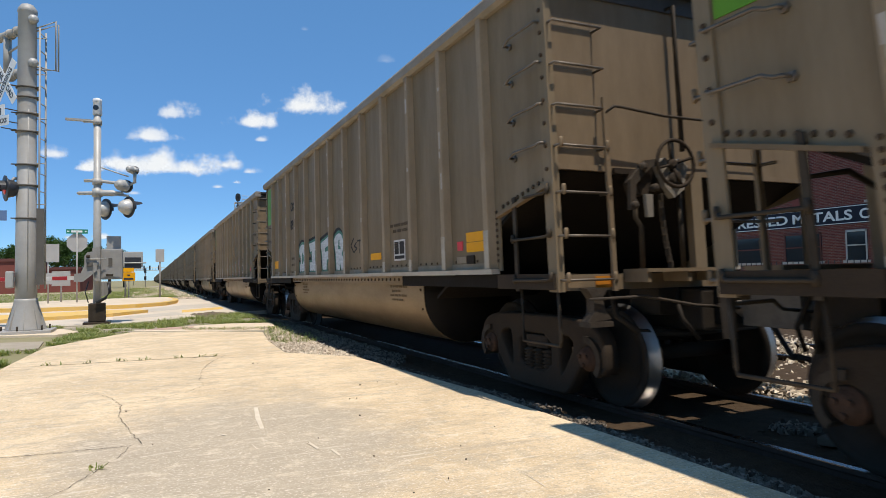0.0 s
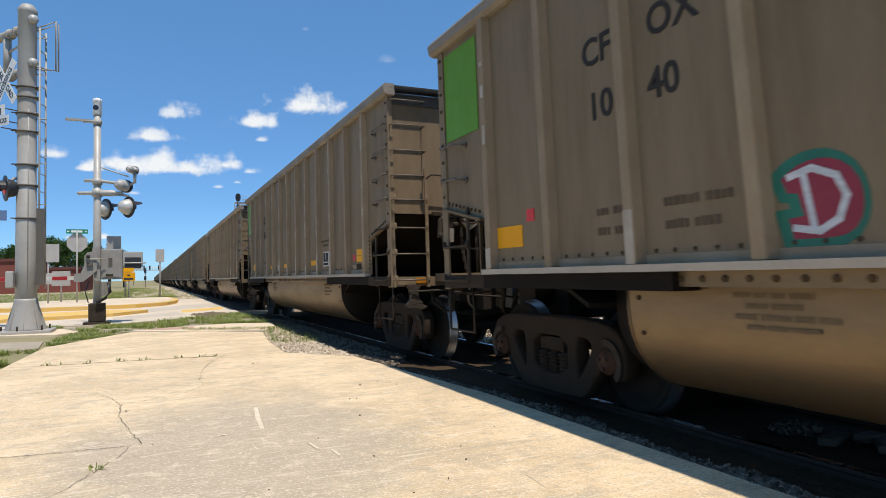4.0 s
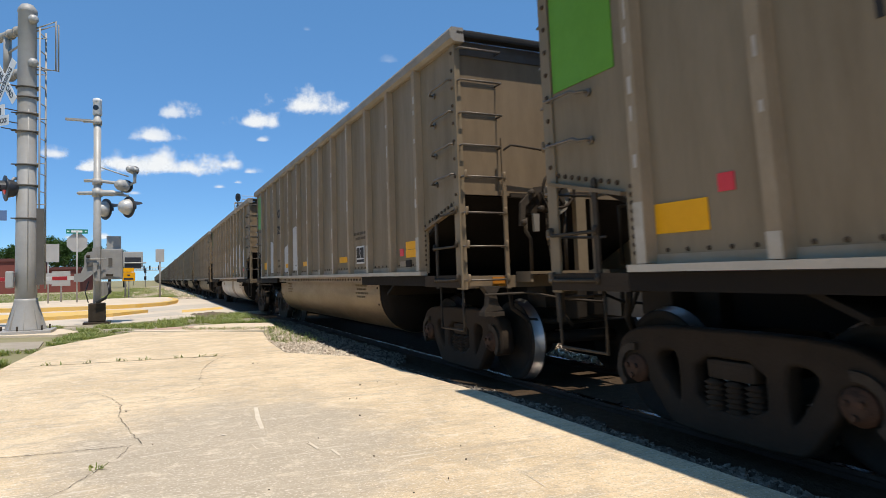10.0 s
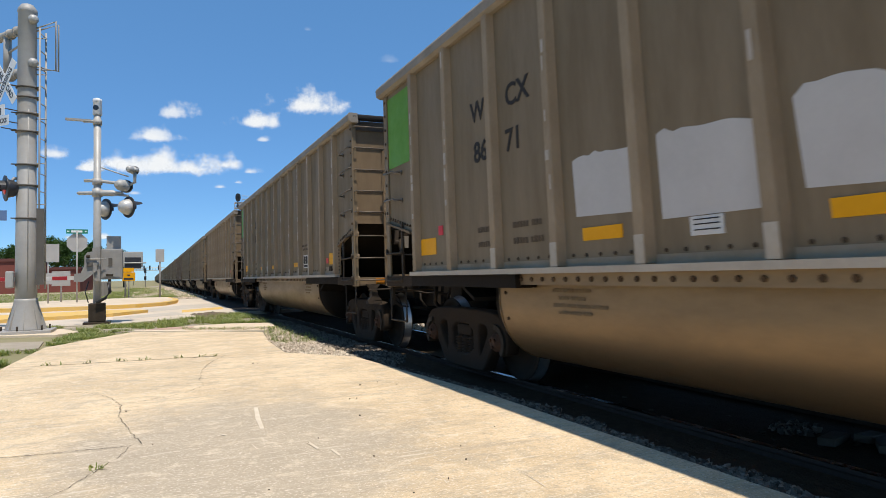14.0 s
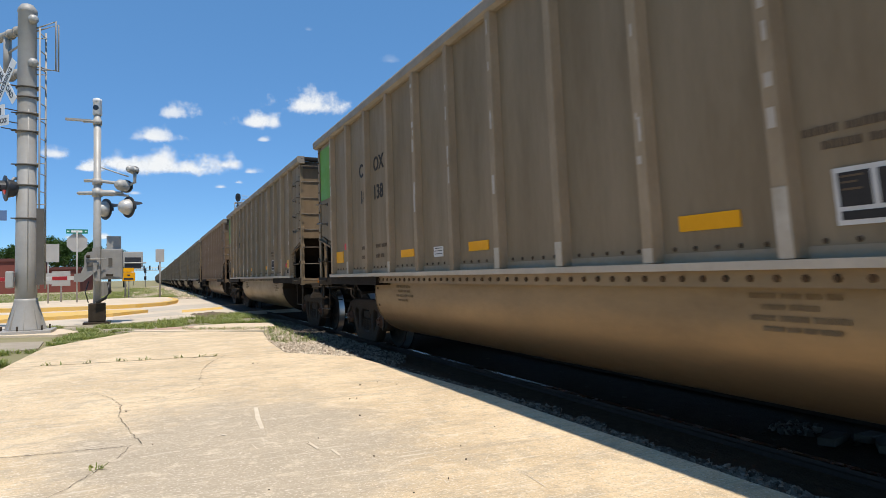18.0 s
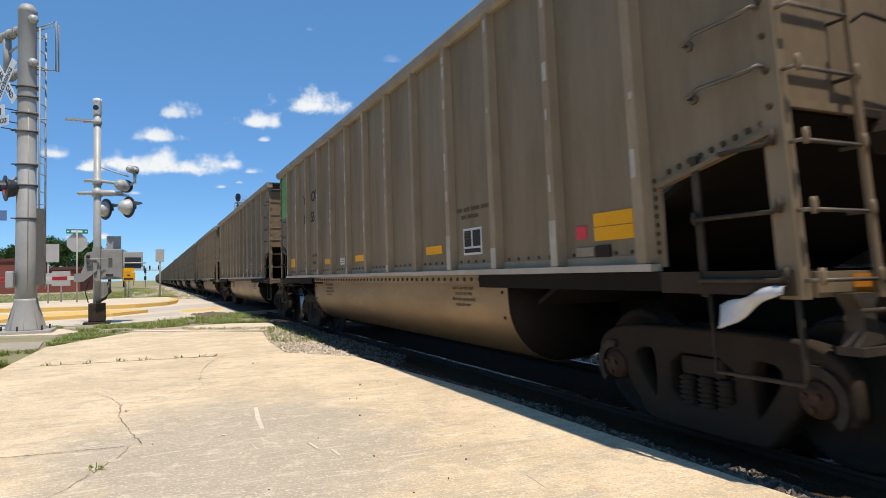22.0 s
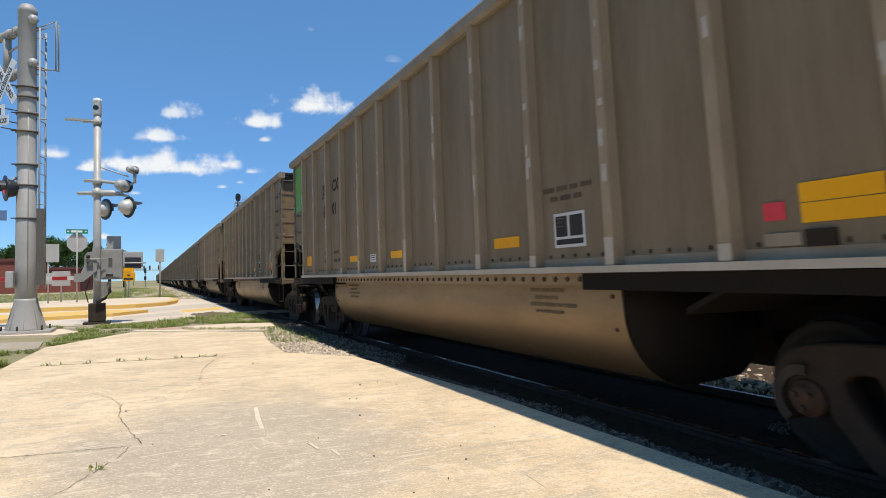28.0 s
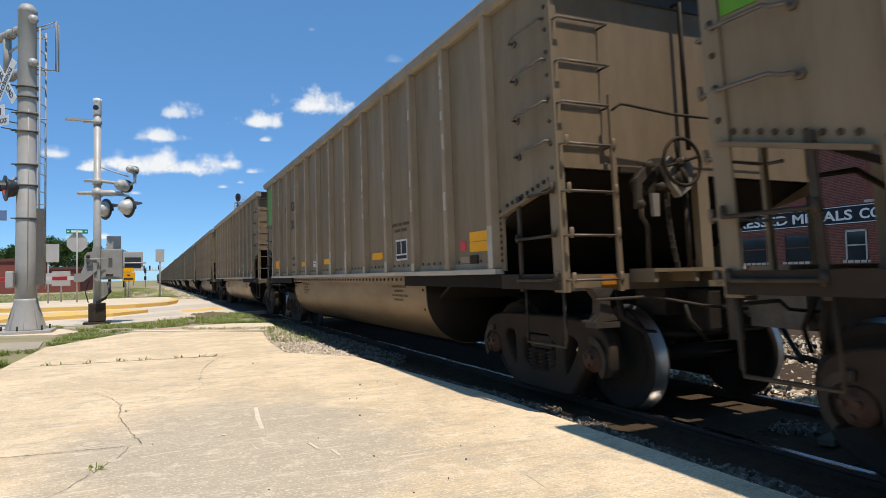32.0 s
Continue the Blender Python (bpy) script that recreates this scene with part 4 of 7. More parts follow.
    for ch, y0, y1, z0, z1, layers in SPRAY.get(k, ()):
        if layers is GREEN_TAG:
            block_letter(car, ch, y0, y1, z0, z1)
        else:
            stroke_letter(car, ch, y0, y1, z0, z1)
    for y0, y1 in TUB_PATCHES.get(k, ()):
        sheet = B()
        prof = tub_profile()[:10]
        rows = [[sheet.verts.new((x - 0.004, y, z - 0.002)) for x, z in prof] for y in (y0, y1)]
        for i in range(len(prof) - 1):
            sheet.faces.new((rows[0][i], rows[1][i], rows[1][i + 1], rows[0][i + 1])).smooth = True
        part("paint_patch", sheet, M["tub_patch" if k == 8 else "tub_thin"], car, "paler rolled-on paint on the tub")


BLOCK = {"D": [(0, 0.80), (0.10, 0.88), (0.24, 0.95), (0.38, 0.99), (0.52, 1.0), (0.66, 0.98), (0.79, 0.92), (0.90, 0.82), (0.97, 0.68), (1.0, 0.52), (0.99, 0.36), (0.95, 0.22), (0.87, 0.10), (0.76, 0.03), (0.60, 0), (0.10, 0), (0.05, 0.26), (0.27, 0.28), (0.21, 0.60), (0.07, 0.62)],
         "I": [(0, 0.96), (1.0, 1.04), (1.0, 0.70), (0.70, 0.70), (0.72, 0.31), (1.0, 0.33), (1.0, 0), (0.06, 0), (0.04, 0.30), (0.36, 0.31), (0.32, 0.69), (0.12, 0.68)],
         "F": [(0, 0.86), (1.0, 1.06), (0.86, 0.75), (0.42, 0.68), (0.44, 0.56), (1.0, 0.60), (1.0, 0.33), (0.62, 0.31), (0.58, 0), (0.18, 0), (0.12, 0.45)],
         "R": [(0, 0.82), (0.10, 0.91), (0.24, 0.97), (0.40, 1.0), (0.56, 0.98), (0.70, 0.91), (0.78, 0.80), (0.80, 0.66), (0.76, 0.53), (0.66, 0.42), (1.0, 0.14), (0.95, 0), (0.64, 0), (0.50, 0.22), (0.47, 0), (0.20, 0), (0.14, 0.45)]}
COUNTER = {"D": [(0.45, 0.70), (0.56, 0.67), (0.65, 0.57), (0.67, 0.47), (0.62, 0.36), (0.53, 0.29), (0.41, 0.27)], "R": [(0.42, 0.82), (0.51, 0.82), (0.49, 0.64), (0.59, 0.63), (0.59, 0.56), (0.39, 0.57)]}


AROUND = dict(BLOCK, F=[(0, 0.86), (1.0, 1.06), (0.92, 0.80), (1.0, 0.60), (1.0, 0.33), (0.62, 0.31), (0.58, 0), (0.18, 0), (0.12, 0.45)])


def grown(pts, w):
    """An outline pushed outwards by w, with blunted corners."""
    out = []
    for i, p in enumerate(pts):
        a, b = Vector(pts[i - 1]), Vector(pts[(i + 1) % len(pts)])
        c = Vector(p)
        d0, d1 = (c - a).normalized(), (b - c).normalized()
        n0, n1 = Vector((-d0.y, d0.x)), Vector((-d1.y, d1.x))
        m = (n0 + n1).normalized()
        out.append(tuple(c + m * w / max(0.62, m.dot(n0))))
    return out


def block_letter(car, ch, y0, y1, z0, z1):
    """A fat sprayed letter: black shadow, green outline, brushed white fill, green counter."""
    wide, high = y1 - y0, z1 - z0

    def flat_on(pts, depth):
        # reading runs towards smaller y
        return prism(B(), [(y1 - u, z0 + v) for u, v in pts], "x", -1.611 - depth, -1.609 - depth)
    line, rim = ([(x * wide, z * high) for x, z in letters[ch]] for letters in (BLOCK, AROUND))
    base = part("graffiti_letter", flat_on([(u - 0.05, v + 0.04) for u, v in grown(rim, 0.07)], 0.002), M["black_spray"], car, "fat sprayed graffiti letter, white with green outline")
    part("graffiti_outline", flat_on(grown(rim, 0.055), 0.0045), M["teal"], base, "green sprayed outline")
    part("graffiti_fill", flat_on(line, 0.007), M["spray_white"], base, "brushed white fill")
    if ch in COUNTER:
        part("graffiti_counter", flat_on([(x * wide, z * high) for x, z in COUNTER[ch]], 0.0095), M["teal"], base)


STROKE = {"D": ([(0.30, 0.86), (0.38, 0.12)], [(0.10, 0.82), (0.42, 0.90), (0.72, 0.76), (0.82, 0.50), (0.70, 0.22), (0.44, 0.08), (0.12, 0.14)]),
          "I": ([(0.14, 0.80), (0.86, 0.88)], [(0.48, 0.82), (0.52, 0.14)], [(0.14, 0.10), (0.90, 0.18)]),
          "F": ([(0.88, 0.90), (0.22, 0.72), (0.40, 0.04)], [(0.36, 0.38), (0.88, 0.46)]),
          "R": ([(0.30, 0.08), (0.18, 0.70), (0.30, 0.86), (0.48, 0.84), (0.54, 0.68), (0.44, 0.52), (0.30, 0.45)], [(0.36, 0.46), (0.60, 0.26), (0.92, 0.13)])}


def stroke_letter(car, ch, y0, y1, z0, z1):
    """A fat pink letter with a green outline and a thin white stroke through it."""
    y0, y1, z0, z1 = y0 + 0.04, y1 - 0.04, z0 + 0.03, z1 - 0.03
    wide, high = y1 - y0, z1 - z0

    def flat_on(pts, depth, bm=None):
        return prism(bm or B(), [(y1 - u, z0 + v) for u, v in pts], "x", -1.611 - depth, -1.609 - depth)
    line, rim = ([(x * wide, z * high) for x, z in letters[ch]] for letters in (BLOCK, AROUND))
    base = part("graffiti_letter", flat_on([(u - 0.02, v) for u, v in grown(rim, 0.055)], 0.002), M["teal"], car, "fat sprayed graffiti letter, pink with green outline")
    part("graffiti_fill", flat_on(grown(line, 0.004), 0.0045), M["pink"], base, "pink sprayed fill")
    core = B()
    for pts in STROKE[ch]:
        pts = [Vector((x * wide, z * high)) for x, z in pts]
        for i, (a, b) in enumerate(zip(pts, pts[1:])):
            d = (b - a).normalized() * 0.012
            n = Vector((-d.y, d.x)) * 1.6
            flat_on([tuple(q) for q in (a - d + n, b + d + n, b + d - n, a - d - n)], 0.007 + 0.0006 * (i % 2), core)
    part("graffiti_stroke", core, M["spray_white"], base, "thin white sprayed stroke")


def blotch(car, y0, y1, z0, z1, rnd, heavy):
    """A rolled-on grey paint patch with an uneven edge, broken by the ribs."""
    cuts = [y0] + [y for y in RIBS if y0 + 0.1 < y < y1 - 0.1] + [y1]
    for a, b in zip(cuts, cuts[1:]):
        a2, b2 = (a + 0.08 if a != y0 else a), (b - 0.08 if b != y1 else b)
        pts = []
        n = 10
        t0, t1, bow = rnd.uniform(-0.15, 0.05), rnd.uniform(-0.15, 0.05), rnd.choice((0.03, 0.06, 0.22)) * min(1.0, z1 - z0)
        for i in range(n + 1):
            u = i / n
            pts.append((a2 + (b2 - a2) * u, z1 + 0.08 + t0 * (1 - u) + t1 * u - bow * (2 * u - 1) ** 4 + rnd.uniform(-0.02, 0.02)))
        pts += [(b2 + rnd.uniform(-0.02, 0.0), z0 + rnd.uniform(-0.02, 0.03)), (a2, z0 + rnd.uniform(-0.02, 0.03))]
        part("paint_patch", prism(B(), pts, "x", -1.6125, -1.6095), M["primer" if heavy else "thin_patch"], car, "rolled-on grey paint patch" if heavy else "thin rolled-on grey paint patch")


MARKS = [("CF", "OX", "32", "09"), ("CF", "OX", "10", "588"), ("CF", "OX", "10", "40"), ("JS", "CX", "68", "35"), ("CF", "OX", "10", "402"), ("WS", "CX", "86", "24"),
         ("CF", "OX", "10", "46"), ("CF", "OX", "10", "325"), ("CF", "OX", "10", "485"), ("WS", "CX", "86", "71"), ("CF", "OX", "10", "55"), ("CF", "OX", "32", "95"),
         ("CF", "OX", "10", "138"), ("WS", "CX", "86", "27"), ("F", "RX", "96", "924"), ("WS", "CX", "86", "55"), ("CF", "OX", "10", "376"), ("WS", "CX", "86", "13"),
         ("", "", "", ""), ("JS", "CX", "68", "01"), ("CF", "OX", "10", "273"), ("WS", "CX", "86", "26"), ("CF", "OX", "10", "31"), ("WS", "CX", "86", "40")]
# grey patches: along the car from y0 to y1, from z0 to z1
PATCHES = {1: ((8.51, 9.20, 1.50, 2.09),), 2: ((6.45, 7.19, 1.38, 2.2), (5.48, 6.22, 1.33, 2.2), (4.40, 5.20, 1.33, 2.2), (3.30, 4.15, 1.33, 2.28), (1.25, 2.05, 1.33, 2.1)),
           5: ((2.28, 3.10, 1.31, 1.97),), 7: ((11.45, 12.18, 1.33, 2.2), (9.42, 10.14, 1.31, 1.97), (8.38, 9.06, 1.36, 2.32)),
           8: ((4.30, 5.07, 1.70, 2.40), (5.38, 6.07, 1.31, 2.15), (3.30, 4.05, 1.36, 2.47), (2.25, 3.03, 1.39, 2.50), (1.20, 2.02, 1.60, 2.20), (7.36, 8.13, 1.28, 2.35), (8.40, 8.95, 1.80, 2.65), (6.42, 7.12, 1.37, 1.87), (12.70, 13.25, 1.50, 2.05), (11.45, 12.18, 1.32, 2.25), (10.48, 11.12, 1.43, 1.95), (9.42, 10.17, 1.31, 1.98)),
           9: ((1.30, 2.04, 1.43, 2.08), (9.33, 10.05, 1.62, 2.12), (8.34, 9.10, 1.55, 2.10), (7.35, 8.08, 1.58, 2.10)), 18: ((12.60, 13.25, 1.28, 1.80),), 20: ((1.70, 2.03, 1.50, 1.95),), 21: ((2.40, 3.08, 1.33, 1.72),)}
TUB_PATCHES = {8: ((7.29, 11.5), (4.11, 6.48)), 2: ((4.3, 5.48),)}
GREEN_TAG = "fat green letters"
RED_TAG = "fat pink letters"
SPRAY = {0: (("D", 9.43, 10.15, 1.33, 1.93, GREEN_TAG), ("I", 8.40, 9.13, 1.33, 1.93, GREEN_TAG), ("F", 7.38, 8.11, 1.34, 1.95, GREEN_TAG), ("R", 6.34, 7.10, 1.32, 1.98, GREEN_TAG)),
         1: (("D", 7.52, 8.06, 1.31, 1.82, RED_TAG), ("I", 6.52, 7.05, 1.30, 1.80, RED_TAG), ("F", 5.50, 6.06, 1.29, 1.90, RED_TAG), ("R", 4.40, 5.06, 1.32, 1.98, RED_TAG)),
         2: (("D", 9.68, 10.18, 1.32, 1.78, RED_TAG), ("I", 8.60, 9.14, 1.32, 1.86, RED_TAG), ("F", 7.62, 8.22, 1.32, 1.88, RED_TAG), ("R", 6.54, 7.15, 1.28, 2.0, RED_TAG))}
# the letters are made first, while little else is in the scene
for row in MARKS:
    for body in row:
        if body:
            text_mesh(body, 0.30, M["ink"], 0.003, "LEFT", 1.0, 0.005)
NEAR_CARS, FAR_CARS = range(-1, 25), range(25, 45)
LABEL = "dusty grey-tan aluminium coal car with ribbed sides, rolling on the rails"

# ---- the ground ----
def flat(name, poly, z0, z1, material, label="", category="", kind="structure"):
    """A sheet of paving: an outline in the plan with its thickness."""
    return solo(name, prism(B(), poly, "z", z0, z1), material, label, category, kind)


def ground_sheet():
    """One sheet to the horizon, with the shallow bed that the three tracks lie in."""
    cross = [(-4000, -0.06), (-60, -0.06), (-8, -0.05), (2.6, -0.05), (3.25, -0.16), (3.9, -0.22), (6.1, -0.22), (7.0, -0.14), (8.0, -0.22), (10.2, -0.22), (11.1, -0.14), (12.2, -0.22), (14.4, -0.22), (16.0, -0.12), (60, -0.1), (4000, -0.1)]
    ys = [-400, -60, -10, 0, 5, 10, 20, 40, 80, 160, 400, 1000, 4000]
    bm = B()
    rows = [[bm.verts.new((x, y, z)) for x, z in cross] for y in ys]
    for a, b in zip(rows, rows[1:]):
        for i in range(len(cross) - 1):
            bm.faces.new((a[i], a[i + 1], b[i + 1], b[i]))
    solo("ground", bm, M["turf"], "dry grassy ground with worn dirt", "ground", "structure")


ground_sheet()
flat("dirt_strip", [(-1.99, 43.5), (3.05, 42.41), (3.02, 63.46), (2.64, 141.57), (0.22, 143.03), (-2.87, 65.22)], -0.06, -0.02, M["dirt"], "dry bare dirt beside the tracks", "dirt")
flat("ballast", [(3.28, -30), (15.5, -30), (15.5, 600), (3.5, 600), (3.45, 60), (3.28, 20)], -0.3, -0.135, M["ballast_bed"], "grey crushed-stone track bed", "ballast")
slab = thing("platform_slab", "sun-bleached cracked concrete platform slab", "pavement", kind="structure")
part("panel", prism(B(), [(3.11, -5.73), (3.06, 2.27), (3.06, 5.69), (2.88, 7.83), (2.78, 9.23), (1.95, 10.39), (-1.9, 10.83), (-2.37, -5.58)], "z", -0.30, 0.0), M["slab"], slab)
part("panel", prism(B(), [(1.95, 10.394), (2.03, 12.44), (2.26, 14.58), (1.09, 15.68), (-0.38, 16.59), (-1.07, 15.27), (-1.78, 13.75), (-1.9, 10.834)], "z", -0.30, 0.002), M["slab"], slab)


def crack(pts, wide, parent):
    """A dark open crack, as a thin jagged sliver that lies on the slab."""
    bm = B()
    line = []
    for (ax, ay), (bx, by) in zip(pts, pts[1:]):
        n = max(2, int(math.hypot(bx - ax, by - ay) / 0.045))
        for i in range(n):
            u = i / n
            line.append((ax + (bx - ax) * u + random.uniform(-0.012, 0.012), ay + (by - ay) * u + random.uniform(-0.016, 0.016)))
    line.append(pts[-1])
    left, right = [], []
    for i, (x, y) in enumerate(line):
        w = wide * random.uniform(0.3, 1.2) * (0.3 if i in (0, len(line) - 1) else 1)
        way = Vector((line[min(i + 1, len(line) - 1)][0] - line[max(i - 1, 0)][0], line[min(i + 1, len(line) - 1)][1] - line[max(i - 1, 0)][1], 0)).normalized()
        left.append(bm.verts.new((x - w * way.y, y + w * way.x, 0.005)))
        right.append(bm.verts.new((x + w * way.y, y - w * way.x, 0.005)))
    for i in range(len(line) - 1):
        bm.faces.new((left[i], right[i], right[i + 1], left[i + 1]))
    part("crack", bm, M["crack"], parent, "dark jagged crack")


M["crack"] = mat("dark_crack_soil", (0.12, 0.095, 0.065), (0.06, 0.05, 0.035), 0.95)
crack([(-0.65, 7.94), (-0.38, 7.42), (-0.26, 6.93), (-0.26, 6.32), (-0.18, 5.84), (-0.06, 5.21)], 0.0031, slab)
crack([(-0.13, 5.2), (-0.21, 4.89), (-0.33, 4.59), (-0.44, 4.34), (-0.62, 3.99)], 0.0022, slab)
crack([(0.62, 9.05), (0.53, 8.21), (0.53, 7.67)], 0.0018, slab)
crack([(1.06, 10.49), (0.81, 9.9), (0.62, 9.05)], 0.003, slab)
crack([(0.53, 7.67), (0.31, 7.29), (0.09, 7.14), (-0.23, 6.96)], 0.0022, slab)
crack([(-1.92, 5.37), (-0.94, 5.29), (-0.13, 5.2)], 0.0052, slab)
crack([(-0.65, 7.94), (-1.13, 8.06)], 0.003, slab)


def smear(pts, parent):
    bm = B()
    bm.faces.new([bm.verts.new((x, y, 0.004)) for x, y in pts])
    part("paint_mark", bm, M["chalk"], parent, "old white paint mark")


M["chalk"] = mat("old_white_paint", (0.76, 0.66, 0.51), (0.58, 0.47, 0.33), 0.85, 0, 6, 60, 0.1)
smear([(0.87, 6.15), (0.9, 6.13), (0.85, 5.65), (0.82, 5.25), (0.79, 5.26), (0.81, 5.66)], slab)
smear([(1.02, 4.67), (1.05, 4.64), (1.07, 4.46), (1.05, 4.44)], slab)
smear([(1.13, 4.4), (1.15, 4.38), (1.16, 4.23), (1.14, 4.22)], slab)
smear([(2.04, 3.44), (2.04, 3.43), (2.01, 3.05), (2, 3.05)], slab)
smear([(0.46, 5.2), (0.52, 5.22), (0.53, 5.19), (0.47, 5.18)], slab)
for q in range(70):
    r = random.Random(q)
    x, y, a, n = r.uniform(-0.6, 2.75), r.uniform(3.2, 9.5), r.uniform(-0.5, 1.9), r.uniform(0.03, 0.16)
    dx, dy = math.sin(a) * n, math.cos(a) * n
    w = r.uniform(0.002, 0.006)
    smear([(x - w, y), (x + w, y), (x + dx + w * 0.4, y + dy), (x + dx - w * 0.4, y + dy)], slab)

# ---- street crossing ----
flat("sidewalk", [(-0.4, 16.64), (2.36, 14.9), (2.78, 15.86), (2.91, 17.34), (1.84, 17.81), (0.43, 17.42), (-0.42, 16.87)], -0.2, 0.012, M["walk"], "narrow pale concrete walk", "pavement")
flat("brick_pad", [(-0.23, 16.87), (0.89, 16.46), (0.99, 17.27), (0.43, 17.35)], -0.1, 0.018, mat("faded_red_concrete", (0.52, 0.33, 0.25), (0.44, 0.30, 0.23), 0.9), "faded red paving pad", "pavement")
flat("corner_walk", [(-9.25, 17.69), (-3.37, 17.59), (-1.97, 16.96), (-1.57, 17.56), (-2.08, 19.12), (-9.25, 20)], -0.2, 0.0, M["walk"], "pale concrete corner walk", "pavement")
flat("dirt_strip", [(-7, 17.0), (-2.02, 15.5), (-1.9, 13.95), (-2.45, 13.55), (-7, 14.2)], -0.2, -0.02, M["dirt"], "dry bare dirt beside the slab", "dirt")
flat("road", [(-46.6, 6.19), (-9.25, 18.75), (-3.59, 20.25), (-2.36, 20.47), (-0.94, 20.28), (0.53, 21.39), (2.74, 23.75), (3.17, 24.15), (18.03, 29.38), (33.71, 34.6), (33.47, 49.68), (3.24, 42.82), (-7.22, 39.93), (-46.38, 29.78)], -0.3, -0.012, M["road"], "light concrete street across the tracks", "road")
flat("yellow_line", [(-9.26, 21.54), (-4.15, 23.2), (-2.75, 23.82), (-1.17, 24.52), (-0.09, 26.44), (-0.73, 27.03), (-1.34, 27.68), (-3.18, 26.94), (-4.92, 26.45), (-9.26, 24.8)], -0.02, 0.10, M["kerb_yellow"], "low median kerb painted a worn yellow", "kerb")
island = thing("traffic_island", "raised concrete corner island with yellow kerb", "kerb", kind="structure")
part("kerb", prism(B(), [(-14.63, 29.75), (-6.37, 31.96), (-4.31, 30.86), (-2.31, 30.8), (-0.61, 31.35), (0.71, 33.05), (1.23, 35.61), (1.38, 37.77), (1.04, 42.57), (-1.17, 43.41), (-14.63, 38.01)], "z", -0.05, 0.15), M["kerb_yellow"], island, "worn yellow kerb")
part("top", prism(B(), [(-14.63, 30.14), (-6.17, 32.3), (-4.23, 31.17), (-2.38, 31.1), (-0.75, 31.65), (0.41, 33.29), (0.98, 35.75), (1.12, 37.82), (0.9, 42.42), (-1.17, 43.23), (-14.63, 37.82)], "z", 0.05, 0.156), M["walk"], island)
flat("far_walk", [(-75.34, 84.51), (-4.31, 78.4), (-4.32, 80.22), (-75.3, 86.82)], -0.2, 0.0, M["walk"], "pale far walk", "pavement")


# ---- loose stone, grass ----
def stones(name, spots, material, label, category, size=(0.02, 0.05)):
    """Many small broken stones in one mesh; spots are (x, y, z)."""
    rng = np.random.default_rng(5)
    n = len(spots)
    unit = np.array([(-1, -1, -1), (1, -1, -1), (1, 1, -1), (-1, 1, -1), (-1, -1, 1), (1, -1, 1), (1, 1, 1), (-1, 1, 1)], float) * 0.62
    quads = np.array([(3, 2, 1, 0), (4, 5, 6, 7), (0, 1, 5, 4), (1, 2, 6, 5), (2, 3, 7, 6), (3, 0, 4, 7)])
    v = np.repeat(unit[None], n, 0) + rng.uniform(-0.42, 0.42, (n, 8, 3))
    s = rng.uniform(size[0], size[1], (n, 1, 1)) * rng.uniform(0.6, 1.3, (n, 1, 3))
    v = v * s
    a, t = rng.uniform(0, math.tau, n), rng.uniform(-0.7, 0.7, n)
    ca, sa, ct, st_ = np.cos(a), np.sin(a), np.cos(t), np.sin(t)
    y2, z2 = v[..., 1] * ct[:, None] - v[..., 2] * st_[:, None], v[..., 1] * st_[:, None] + v[..., 2] * ct[:, None]
    x3, y3 = v[..., 0] * ca[:, None] - y2 * sa[:, None], v[..., 0] * sa[:, None] + y2 * ca[:, None]
    v = np.stack((x3, y3, z2), -1) + np.asarray(spots)[:, None]
    me = bpy.data.meshes.new(name)
    me.from_pydata(v.reshape(-1, 3).tolist(), [], (quads[None] + 8 * np.arange(n)[:, None, None]).reshape(-1, 4).tolist())
    me.materials.append(material)
    return solo(name, me, None, label, category, "stuff")


def scatter(n, x0, x1, y0, y1, height, seed, keep=None):
    rng = np.random.default_rng(seed)
    out = []
    while len(out) < n:
        x, y = rng.uniform(x0, x1), y0 + (y1 - y0) * rng.uniform(0, 1) ** 1.6
        if keep is None or keep(x, y):
            out.append((x, y, height(x, y, rng)))
    return out


def slab_edge(y):
    return np.interp(y, [-6, 2.27, 5.69, 7.83, 9.23, 10.39, 12.44, 14.58, 16.5], [3.05, 3.06, 3.06, 2.88, 2.78, 1.95, 2.03, 2.26, 2.83])


# dark tones here hold the train's shade; only the grit stays pale
solo("ballast_shoulder", prism(B(), [(3.02, -0.03), (3.30, -0.065), (3.60, -0.135), (3.60, -0.25), (3.02, -0.25)], "y", -20, 24), M["ballast_bed"], "shoulder of the track bed along the slab, train's shade in its colour", "ballast", "structure")
stones("track_ballast", scatter(8000, 2.8, 3.6, 1, 14, lambda x, y, r: -0.030 - 0.15 * (x - slab_edge(y)) + r.uniform(-0.02, 0.012), 1, lambda x, y: slab_edge(y) + 0.02 < x < slab_edge(y) + 0.22 + 0.34 * abs(noise.noise((x * 3, y * 1.6, 1.7))) + 0.10 * noise.noise((x, y * 0.8, 5.1))), M["grey_stone"], "dusty grey ballast along the slab's edge, toned down for the train's shade", "ballast", (0.007, 0.026))
stones("track_ballast", scatter(2600, 3.05, 3.95, 1, 24, lambda x, y, r: -0.15 - 0.05 * max(0, x - 3.45) + r.uniform(-0.02, 0.012), 6, lambda x, y: x > slab_edge(y) + 0.03), M["stone"], "ballast beside the rail, coloured dark for the train's shade", "ballast", (0.010, 0.026))
stones("track_ballast", scatter(1500, 4.05, 5.4, 0, 24, lambda x, y, r: -0.175 + r.uniform(-0.02, 0.02), 2), M["stone"], "ballast between the rails, coloured dark for the train's shade", "ballast", (0.018, 0.04))
